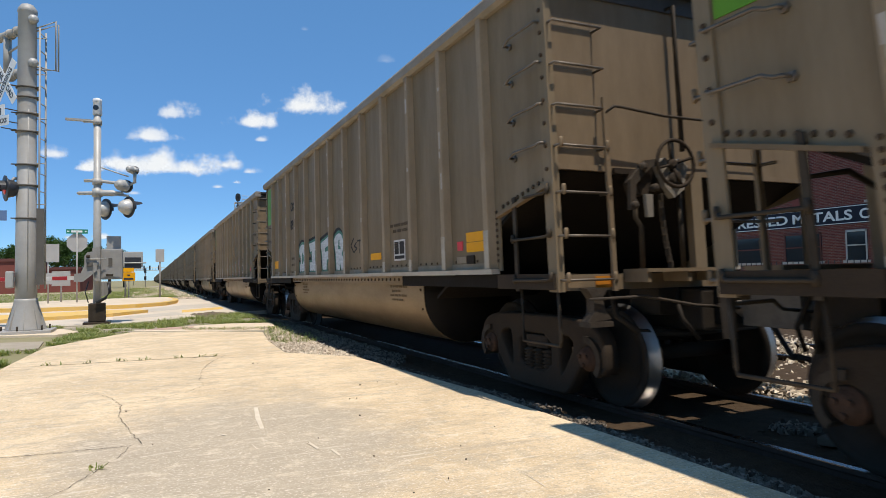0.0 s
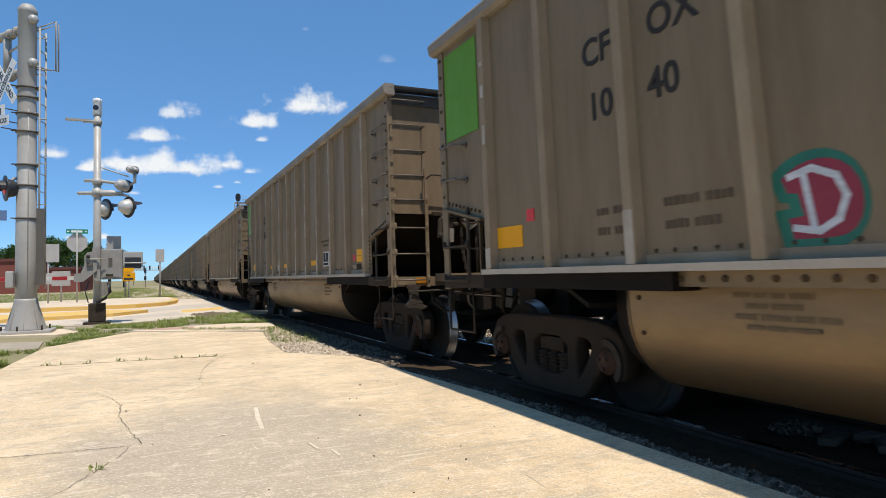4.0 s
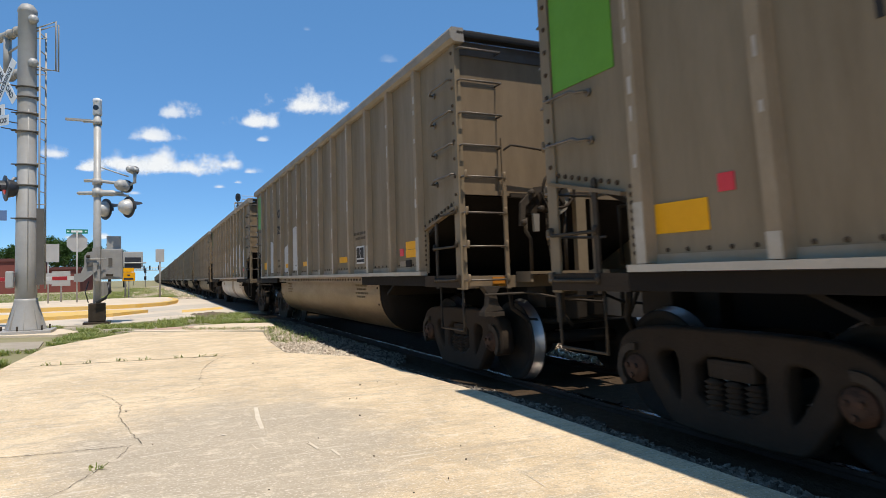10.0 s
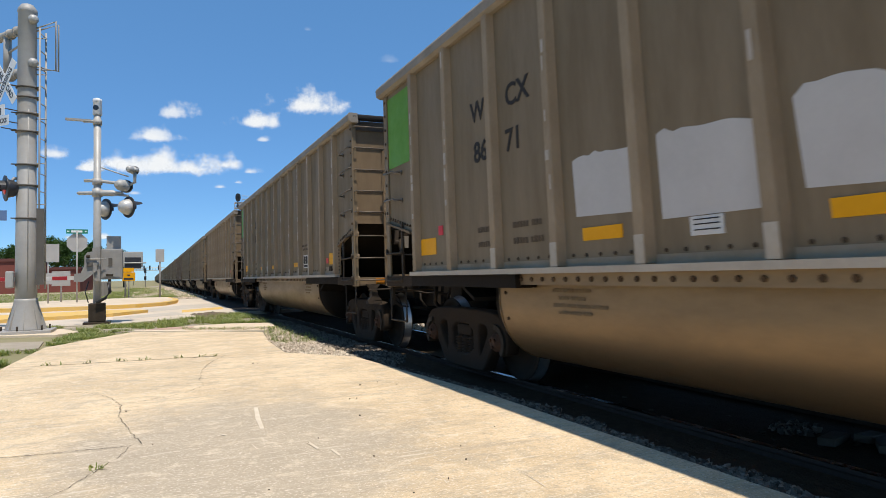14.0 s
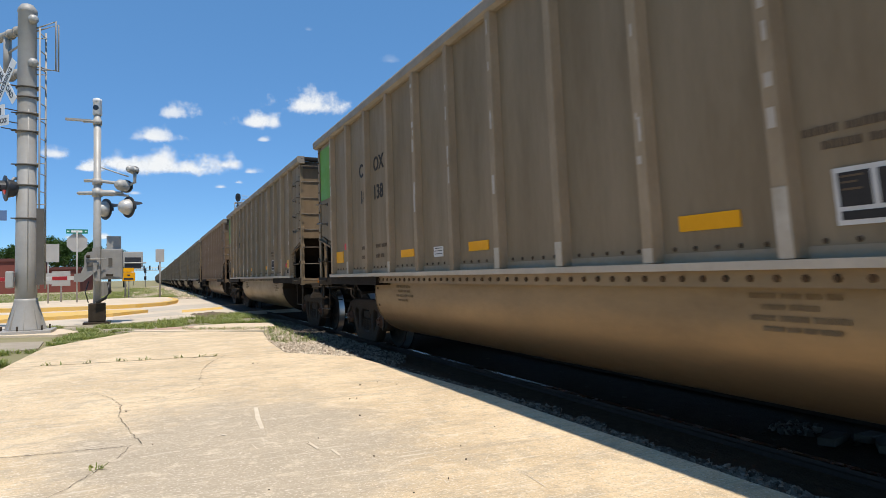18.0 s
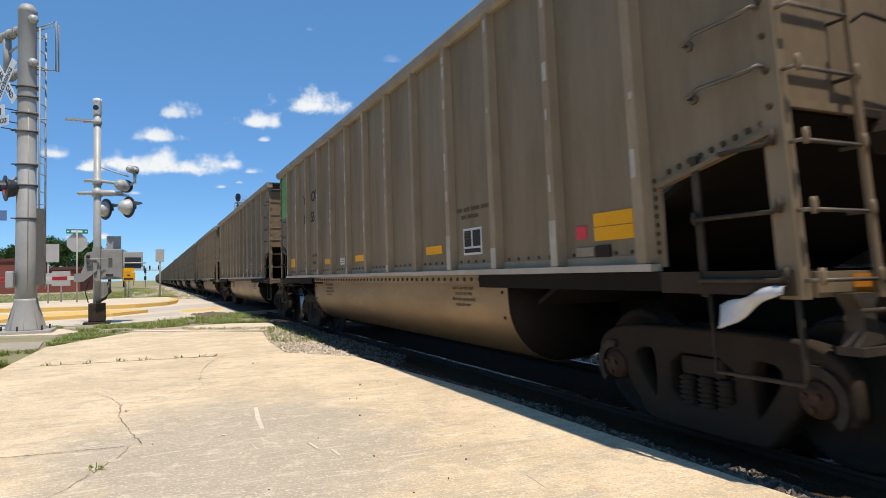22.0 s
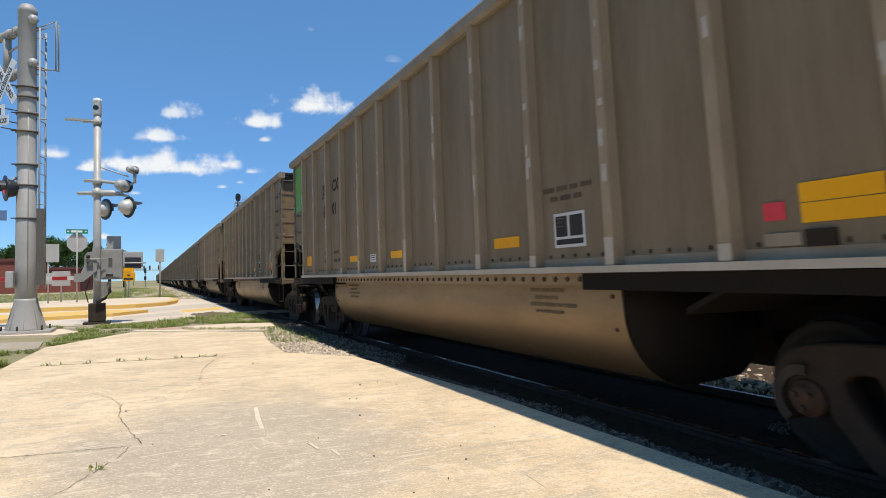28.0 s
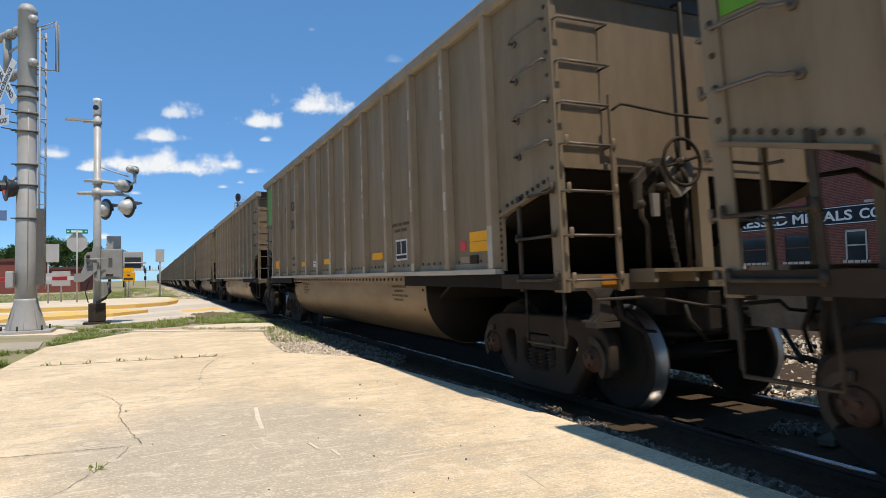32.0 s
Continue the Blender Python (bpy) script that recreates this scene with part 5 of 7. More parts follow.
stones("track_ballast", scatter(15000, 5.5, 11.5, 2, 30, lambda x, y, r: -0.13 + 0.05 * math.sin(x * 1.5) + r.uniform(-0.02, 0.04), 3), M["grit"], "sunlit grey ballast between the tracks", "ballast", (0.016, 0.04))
def grass(name, spots, tall, label, material=None):
    """Tufts of thin blades in one mesh."""
    rng = np.random.default_rng(len(spots))
    vs, fs = [], []
    for x, y, z in spots:
        for b in range(int(rng.integers(4, 8))):
            a, lean, hgt, w = rng.uniform(0, math.tau), rng.uniform(0.3, 1.7), rng.uniform(0.25, 1.15) * tall, rng.uniform(0.003, 0.008)
            bx, by = x + rng.uniform(-0.05, 0.05), y + rng.uniform(-0.05, 0.05)
            dx, dy = math.cos(a), math.sin(a)
            i = len(vs)
            vs += [(bx - dy * w, by + dx * w, z), (bx + dy * w, by - dx * w, z), (bx + dx * lean * hgt * 0.4 + dy * w, by + dy * lean * hgt * 0.4 - dx * w, z + hgt * 0.6), (bx + dx * lean * hgt * 0.4 - dy * w, by + dy * lean * hgt * 0.4 + dx * w, z + hgt * 0.6), (bx + dx * lean * hgt, by + dy * lean * hgt, z + hgt)]
            fs += [(i, i + 1, i + 2, i + 3), (i + 3, i + 2, i + 4)]
    me = bpy.data.meshes.new(name)
    me.from_pydata(vs, [], fs)
    me.materials.append(material or M["grass"])
    return solo(name, me, None, label, "grass", "stuff")


def gravel_spot(x, y):
    return slab_edge(y) + 0.02 < x < 3.6 - 0.5 * max(0.0, 9.4 - y) + 0.2 * noise.noise((x * 4, y * 4, 8.0))


def gravel_lies(x, y, r):
    return -0.028 - 0.05 * max(0, x - 2.9) + r.uniform(-0.02, 0.015)


# gravel split near the train's shadow edge: pale stones in sun, darkened ones in shade
stones("gravel", scatter(8500, 2.0, 3.0, 7.6, 19.5, gravel_lies, 4, lambda x, y: gravel_spot(x, y) and x < 2.82 + 0.12 * noise.noise((x * 3, y * 3, 2.0))), M["grit"], "loose pale gravel at the slab's end", "gravel", (0.008, 0.023))
stones("gravel", scatter(8500, 2.7, 3.6, 7.6, 19.5, gravel_lies, 24, lambda x, y: gravel_spot(x, y) and x > 2.78 + 0.12 * noise.noise((x * 3, y * 3, 2.0))), M["grey_stone"], "gravel beside the rail, darkened for the train's shade", "gravel", (0.008, 0.025))
stones("gravel", scatter(2600, 0.7, 2.7, 14.6, 17.2, lambda x, y, r: 0.004 + r.uniform(0.0, 0.012), 25, lambda x, y: abs(y - (16.55 - 0.62 * (x - 0.6))) < 0.32 + 0.2 * noise.noise((x * 3, y * 3, 6.0))), M["grit"], "gravel washed over the end of the slab", "gravel", (0.006, 0.018))
grass("gravel_weeds", scatter(110, 0.7, 2.7, 14.6, 17.2, lambda x, y, r: 0.0, 26, lambda x, y: abs(y - (16.55 - 0.62 * (x - 0.6))) < 0.35), 0.07, "dry weeds along the end of the slab")
flat("gravel_bed", [(1.93, 10.41), (2.78, 9.18), (3.0, 8.3), (3.2, 8.7), (3.25, 17.83), (2.82, 17.6), (2.24, 14.63), (2.01, 12.44)], -0.2, -0.05, M["dirt"], "dusty gravel bed", "gravel")


def clumps(x, y):
    """Where weeds gather and where the dirt stays bare."""
    return noise.noise((x * 0.9, y * 0.9, 3.1)) + 0.6 * noise.noise((x * 3.1, y * 3.1, 7.7)) > 0.05


def in_poly(poly):
    def test(x, y):
        c = False
        for (ax, ay), (bx, by) in zip(poly, poly[1:] + poly[:1]):
            if (ay > y) != (by > y) and x < (bx - ax) * (y - ay) / (by - ay) + ax:
                c = not c
        return c
    return test


VERGE = [(-3.38, 19.28), (-2.08, 19.21), (-1.47, 17.55), (-0.48, 17.07), (0.4, 17.61), (1.86, 18.09), (2.92, 17.5), (2.98, 22.71), (2.5, 23.15), (0.48, 20.94), (-0.99, 20.01), (-2.48, 20.2)]
flat("verge_dirt", VERGE, -0.2, -0.035, M["dirt"], "dry dirt verge with weeds", "dirt")
grass("verge_grass", scatter(2000, -3.5, 3.3, 17, 24, lambda x, y, r: -0.05, 11, lambda x, y, p=in_poly(VERGE): p(x, y) and clumps(x, y)), 0.11, "rough green grass verge by the street")
grass("verge_grass", scatter(1100, -3.0, -1.7, 11.2, 14, lambda x, y, r: -0.05, 12, lambda x, y, p=in_poly([(-3.64, 8.74), (-1.98, 8.6), (-1.94, 10.76), (-1.85, 13.4), (-2.6, 13.5), (-3.66, 13.7)]): p(x, y) and clumps(x, y)), 0.10, "rough green grass beside the slab")
grass("verge_grass", scatter(420, -1.9, -0.3, 14.5, 18.6, lambda x, y, r: -0.05, 13, lambda x, y, p=in_poly([(-2.01, 14.43), (-1.81, 13.94), (-0.48, 16.69), (-0.68, 17.18), (-1.67, 17.39)]): p(x, y) and clumps(x, y)), 0.09, "grass at the slab's corner")
grass("gravel_weeds", scatter(130, 2.1, 3.0, 12, 19.5, lambda x, y, r: -0.03, 14, lambda x, y: x > slab_edge(y) + 0.03), 0.10, "sparse weeds in the gravel")
grass("joint_weeds", [(-1.4, 10.8, 0), (-1.34, 10.8, 0), (-0.84, 10.75, 0), (-0.47, 10.72, 0), (-0.41, 10.72, 0), (-0.35, 10.71, 0), (-0.15, 10.69, 0), (-0.06, 10.68, 0), (0.37, 10.63, 0), (0.4, 10.62, 0), (0.44, 10.62, 0), (0.89, 10.55, 0), (0.36, 10.66, 0.02), (0.73, 10.57, 0), (-1.14, 10.78, 0)], 0.055, "small weeds in the slab joint")
grass("lawn_grass", scatter(5000, -22, -1.5, 46, 84, lambda x, y, r: -0.05, 15), 0.14, "dry green lawn beyond the street")
grass("dirt_weeds", scatter(900, -2.5, 3.2, 46.5, 80, lambda x, y, r: -0.03, 16), 0.14, "sparse weeds along the tracks")

grass("dirt_weeds", scatter(2600, -3.2, 1.6, 46.5, 110, lambda x, y, r: -0.03, 18, lambda x, y: clumps(x * 0.5, y * 0.25)), 0.20, "green and dry weeds along the dirt lane")
stones("lane_gravel", scatter(5000, -1.5, 3.3, 44, 120, lambda x, y, r: -0.02, 19), M["grit"], "pale gravel strewn on the dirt lane", "gravel", (0.03, 0.07))
# dark sheet from the shadow's edge on; deepens the train's shadow on the road
flat("crossing_panel", [(2.95, 24.2), (16.5, 28.9), (16.5, 45.6), (2.95, 42.6)], -0.03, -0.004, mat("dark_crossing_asphalt", (0.075, 0.062, 0.05), (0.045, 0.038, 0.031), 0.92, 0, 1.5, 20, 0.4), "dark sheet over the crossing, standing in for the train's shadow", "road")
grass("tall_weeds", scatter(420, 0.2, 3.0, 17.6, 22.5, lambda x, y, r: -0.05, 17, lambda x, y, p=in_poly(VERGE): p(x, y) and noise.noise((x * 1.3, y * 1.3, 9.0)) > 0.0), 0.17, "taller green weeds in the verge by the tracks")
stones("pebbles", scatter(26, -0.9, 2.6, 3.3, 9.5, lambda x, y, r: 0.004, 21), M["stone"], "a few dark pebbles strewn on the slab", "pebbles", (0.004, 0.010))
M["worn_road"] = mat("worn_grey_road", (0.56, 0.49, 0.395), (0.45, 0.385, 0.30), 0.9, 0, 1.2, 20, 0.3)
flat("lane_line", [(1.12, 27.25), (2.8, 29.03), (2.67, 27.05), (1.04, 25.36)], -0.02, -0.006, M["kerb_yellow"], "worn yellow lane line at the crossing", "road marking")
flat("road_patch", [(-1.46, 27.75), (-0.36, 29.26), (1.42, 32.63), (3.0, 33.4), (2.9, 29.9), (1.24, 28.51), (-1.34, 25.45)], -0.02, -0.008, M["worn_road"], "grey worn strip of road", "road")
flat("road_patch", [(-1.13, 23.76), (0.84, 26.03), (1.13, 23.98), (-1.07, 22.37)], -0.02, -0.008, M["worn_road"], "grey worn strip of road", "road")
M["dark_dirt"] = mat("dark_dirt", (0.20, 0.15, 0.105), (0.13, 0.10, 0.07), 0.95, 0, 2, 20, 0.8)


def dirt_heap():
    """A low uneven spill of dark soil that thins out at its edge."""
    bm = B()
    n = 18
    rows = [[bm.verts.new((1.95 + (i / n - 0.5) * 1.7, 23.1 + (j / n - 0.5) * 3.0,
                           -0.05 + 0.13 * max(0.0, 1 - 4 * ((i / n - 0.5) ** 2 + (j / n - 0.5) ** 2) * (1 + 0.8 * noise.noise((i * 0.3, j * 0.3, 2.0)))) * (0.7 + 0.8 * noise.noise((i * 0.7, j * 0.7, 4.0)))))
             for i in range(n + 1)] for j in range(n + 1)]
    for a, b in zip(rows, rows[1:]):
        for i in range(n):
            bm.faces.new((a[i], a[i + 1], b[i + 1], b[i]))
    solo("dirt_heap", bm, M["dark_dirt"], "low heap of dark dirt by the crossing", "dirt", "structure")


dirt_heap()

# ---- tracks ----
def rail_poly(x):
    return [(x - 0.07, -0.172), (x + 0.07, -0.172), (x + 0.07, -0.160), (x + 0.010, -0.145), (x + 0.010, -0.045), (x + 0.036, -0.032), (x + 0.036, -0.004), (x + 0.028, 0.0), (x - 0.028, 0.0), (x - 0.036, -0.004), (x - 0.036, -0.032), (x - 0.010, -0.045), (x - 0.010, -0.145), (x - 0.07, -0.160)]


def build_track(cx, y0, y1, tie_y1, label):
    t = thing("railway_track", label, "track", pose(0, 0, RAIL_Z), group="tracks", kind="structure")
    for x in (cx - 0.735, cx + 0.735):
        bm = prism(B(), rail_poly(x), "y", y0, y1)
        for f in bm.faces:
            f.material_index = 1 if f.normal.z > 0.8 and f.calc_center_median().z > -0.01 else 0
        part("rail", bm, [M["rail_side"], M["rail_head"]], t, "rusty steel rail with a bright head")
    tie = mesh_of(box(B(), -1.3, 1.3, -0.115, 0.115, -0.34, -0.176, 0.012), "tie", M["tie"])
    plates = mesh_of(box(box(B(), -0.87, -0.60, -0.09, 0.09, -0.182, -0.168), 0.60, 0.87, -0.09, 0.09, -0.182, -0.168), "tie_plate", M["rail_side"])
    y = y0 + 0.2
    r = random.Random(int(cx * 10))
    while y < tie_y1:
        o = part("tie", tie, None, t, m=pose(cx + r.uniform(-0.04, 0.04), y, r.uniform(-0.008, 0.008), 0, 0, r.uniform(-1, 1)))
        if y < 22:
            part("tie_plate", plates, None, o)
        y += 0.53
    return t


build_track(TRACK_X, -20, 600, 60, "main track with worn wooden ties in ballast")
build_track(9.0, -20, 600, 45, "second track beyond the train")
build_track(13.3, -20, 600, 40, "third track beyond the train")
M["scrap"] = mat("broken_tie_wood", (0.15, 0.115, 0.08), (0.09, 0.07, 0.05), 0.9, 0, 3, 40, 0.4)
rubble = thing("tie_scraps", "broken pale tie scraps lying between the rails", "debris")
for x, y, a, n in ((4.70, 3.20, 20, 0.42), (4.86, 2.92, 35, 0.5), (4.98, 3.10, 10, 0.30), (6.15, 5.1, 20, 0.5), (5.95, 4.7, 65, 0.35)):
    part("scrap", box(B(), -n / 2, n / 2, -0.06, 0.06, 0, 0.06, 0.012), M["scrap"], rubble, m=pose(x, y, -0.135, 0, 4, a))
stones("stone_chips", scatter(160, 4.58, 4.95, 3.4, 3.8, lambda x, y, r: -0.115 + r.uniform(-0.015, 0.015), 23, lambda x, y: (x - 4.76) ** 2 / 0.03 + (y - 3.58) ** 2 / 0.03 < 1), M["grey_stone"], "small pile of pale stone chips between the rails", "gravel", (0.012, 0.035))

# ---- crossing equipment ----
def ladder_on(parent, x, y, z0, z1, step, wide, turn):
    bm = B()
    c, s = math.cos(turn), math.sin(turn)
    for q in (-wide / 2, wide / 2):
        tube(bm, [(x + c * q, y + s * q, z0), (x + c * q, y + s * q, z1)], 0.022, 6)
    lad = part("ladder", bm, M["galv"], parent, "galvanised ladder")
    z = z0 + 0.2
    while z < z1:
        part("rung", tube(B(), [(x - c * wide / 2, y - s * wide / 2, z), (x + c * wide / 2, y + s * wide / 2, z)], 0.013, 6), M["galv"], lad)
        z += step
    return lad


def flasher(parent, at, face, lit=False, size=0.31):
    """A crossing lamp: round black target, housing, hood; face is the way it shines."""
    f = Vector(face).normalized()
    bm = B()
    lathe(bm, [(-0.02, size), (0.0, size), (0.01, size * 0.9), (0.01, 0.16)], at, f, 28)
    tgt = part("target", bm, M["lamp_black"], parent, "round black lamp target")
    hs = B()
    lathe(hs, [(-0.30, 0.02), (-0.285, 0.09), (-0.24, 0.155), (-0.16, 0.20), (-0.06, 0.225), (-0.02, 0.23)], at, f, 20)
    part("housing", hs, M["dome"] if not lit else M["lamp_black"], tgt, "rounded lamp housing")
    hd = B()
    p, s = Vector(at), f.cross(Vector((0, 0, 1))).normalized()
    rim = [(p + s * 0.18 * math.cos(a) + Vector((0, 0, 0.18 * math.sin(a)))) for a in np.linspace(-0.3, math.pi + 0.3, 13)]
    v0, v1 = [hd.verts.new(q + f * 0.01) for q in rim], [hd.verts.new(q + f * (0.34 if 2 < i < 10 else 0.12)) for i, q in enumerate(rim)]
    for i in range(len(rim) - 1):
        hd.faces.new((v0[i], v0[i + 1], v1[i + 1], v1[i]))
    hood = part("hood", hd, M["lamp_black"], tgt)
    so = hood.modifiers.new("thickness", "SOLIDIFY")
    so.thickness = 0.008
    part("lens", lathe(B(), [(0.012, 0.15), (0.03, 0.12), (0.045, 0.03)], at, f, 20), M["lens_red"], tgt, "red lens")
    return tgt


ROAD_WAY = Vector((0.88, 0.47, 0)).normalized()


def cantilever():
    cx, cy = -2.73, 18.17
    t = thing("cantilever_signal", "tall galvanised cantilever pole with crossing lamps and signs", "crossing signal", pose(cx, cy, 0))
    bm = B()
    lathe(bm, [(0.0, 0.232), (1.7, 0.230), (3.55, 0.215), (3.56, 0.208), (7.80, 0.202), (7.82, 0.215), (7.90, 0.205), (8.0, 0.14), (8.05, 0.03)], (0, 0, 0), (0, 0, 1), 28)
    part("pole", bm, M["galv"], t, "thick galvanised pole")
    fl = B()
    lathe(fl, [(0.06, 0.40), (0.1, 0.385), (0.45, 0.31), (0.76, 0.25), (0.82, 0.245)], (0, 0, 0), (0, 0, 1), 20)
    flare = part("base_shroud", fl, M["galv"], t)
    for a in np.arange(0, math.tau, math.tau / 8):
        part("fin", prism(B(), [(0.25, 0.72), (0.44, 0.08), (0.38, 0.08)], "y", -0.012, 0.012), M["galv"], flare, m=pose(0, 0, 0, 0, 0, math.degrees(a)))
    part("base_plate", box(B(), -0.58, 0.58, -0.52, 0.52, -0.03, 0.07, 0.01), M["galv"], t)
    for a in np.arange(0.3, math.tau, math.tau / 6):
        part("bolt", tube(B(), [(0.5 * math.cos(a), 0.46 * math.sin(a), 0.05), (0.5 * math.cos(a), 0.46 * math.sin(a), 0.18)], 0.022, 8), M["iron"], t)
    for z in (5.95, 5.70, 5.30, 4.86, 4.05, 3.55, 2.75):
        bm = B()
        lathe(bm, [(z - 0.02, 0.232), (z - 0.02, 0.242), (z + 0.02, 0.242), (z + 0.02, 0.232)], (0, 0, 0), (0, 0, 1), 24)
        tube(bm, [(0.20, -0.16, z), (0.30, -0.20, z)], 0.016, 6)
        tube(bm, [(-0.2, -0.12, z), (-0.30, -0.15, z)], 0.016, 6)
        part("band", bm, M["dull_steel"], t)
    # arms over the street
    w = Vector((-0.57, 0.82, 0))
    for z in (7.45, 6.38):
        bm = B()
        tube(bm, [w * 0.1 + Vector((0, 0, z)), w * 5.5 + Vector((0, 0, z + 0.05))], 0.105, 14)
        for d in (0.45, 0.8):
            lathe(bm, [(d - 0.02, 0.11), (d - 0.02, 0.13), (d + 0.02, 0.13), (d + 0.02, 0.11)], (0, 0, z), w, 14)
        part("arm", bm, M["galv"], t, "horizontal pipe arm")
        part("end_cap", lathe(B(), [(0.14, 0.09), (0.24, 0.115), (0.30, 0.10), (0.335, 0.03)], (0, 0, z + 0.16), (0.42, -0.55, 0), 16), M["alu"], t, "round pale cap")
    for d in (0.95, 1.9, 2.9, 3.9):
        part("strut", tube(B(), [w * d + Vector((0, 0, 6.4)), w * d + Vector((0, 0, 7.45))], 0.09 if d < 1 else 0.05, 10), M["galv"], t)
    part("tie_rod", tube(B(), [w * 0.2 + Vector((0, 0, 7.10)), w * 1.0 + Vector((0, 0, 7.0))], 0.03, 8), M["galv"], t)
    ladder_on(t, 0.335, -0.08, 1.05, 7.4, 0.43, 0.36, 1.34)
    for z in (7.2, 6.3, 5.2, 4.1, 3.1):
        part("standoff", tube(B(), [(0.18, -0.04, z), (0.42, -0.1, z)], 0.014, 6), M["galv"], t)
    cage = B()
    tube(cage, [(0.2, -0.05, 7.45), (0.62, -0.2, 7.62), (0.62, -0.2, 6.4), (0.2, -0.05, 6.42)], 0.022, 6)
    tube(cage, [(0.2, -0.05, 7.38), (0.66, -0.05, 7.6), (0.66, -0.05, 6.42), (0.2, -0.02, 6.5)], 0.022, 6)
    part("ladder_gate", cage, M["galv"], t)
    part("ladder_guard", box(B(), 0.24, 0.40, -0.28, -0.265, 1.15, 2.98), M["dull_steel"], t, "flat ladder guard plate")
    # crossbuck, its two boards turned to the street
    face = Vector((-0.78, -0.62, 0)).normalized()
    side = Vector((face.y, -face.x, 0)) * -1
    turn = Matrix((( side.x, 0, face.x, 0), (side.y, 0, face.y, 0), (0, 1, 0, 0), (0, 0, 0, 1)))
    cpt = Vector((-0.38, -0.42, 5.92))
    for ang, word, off in ((52, "CROSSING", 0.004), (-52, "RAIL   ROAD", -0.004)):
        m = Matrix.Translation(cpt + face * off) @ turn @ pose(0, 0, 0, 0, 0, ang)
        bd = part("crossbuck_board", box(B(), -0.61, 0.61, -0.115, 0.115, -0.004, 0.004), M["sign_white"], t, "white crossbuck board", m=m)
        part("lettering", text_mesh(word, 0.185, M["sign_black"], 0.002, "CENTER", 0.92, 0.003), None, bd, m=pose(0, -0.06, 0.006))
    tb = part("tracks_board", box(box(B(), -0.34, 0.34, -0.23, 0.0, -0.004, 0.004), -0.17, 0.17, 0.01, 0.27, -0.004, 0.004), M["sign_white"], t, "white tracks plate", m=Matrix.Translation((-0.47, -0.42, 5.12)) @ turn)
    part("lettering", text_mesh("3", 0.24, M["sign_black"], 0.002, "CENTER", 1.0, 0.003), None, tb, m=pose(0, 0.03, 0.006))
    part("lettering", text_mesh("TRACKS", 0.15, M["sign_black"], 0.002, "CENTER", 0.95, 0.003), None, tb, m=pose(0, -0.17, 0.006))
    for z in (5.95, 5.35, 5.05, 4.88):
        part("sign_bracket", tube(B(), [(-0.15, -0.1, z), (-0.45, -0.40, z - 0.02)], 0.014, 6), M["dull_steel"], t)
    lamp = flasher(t, (-0.42, -0.12, 3.46), (-0.93, -0.36, -0.05), lit=True)
    part("lamp_arm", tube(B(), [(0, 0, 3.72), (-0.25, -0.05, 3.72), (-0.34, -0.1, 3.55)], 0.04, 8), M["galv"], t)
    part("notice", box(B(), -0.52, -0.36, -0.25, -0.24, 2.68, 2.92), M["notice"], t, "small blue notice plate")
    jb = part("junction_box", box(B(), -0.38, -0.22, -0.30, -0.08, 1.08, 1.48, 0.03), M["alu"], t, "silver junction box")
    part("conduit", tube(B(), [(0.06, -0.196, 5.4), (0.06, -0.206, 3.6), (0.06, -0.226, 1.0)], 0.012, 6), M["galv"], t)


M["notice"] = mat("blue_notice", (0.10, 0.17, 0.32), (0.14, 0.2, 0.34), 0.5)
cantilever()


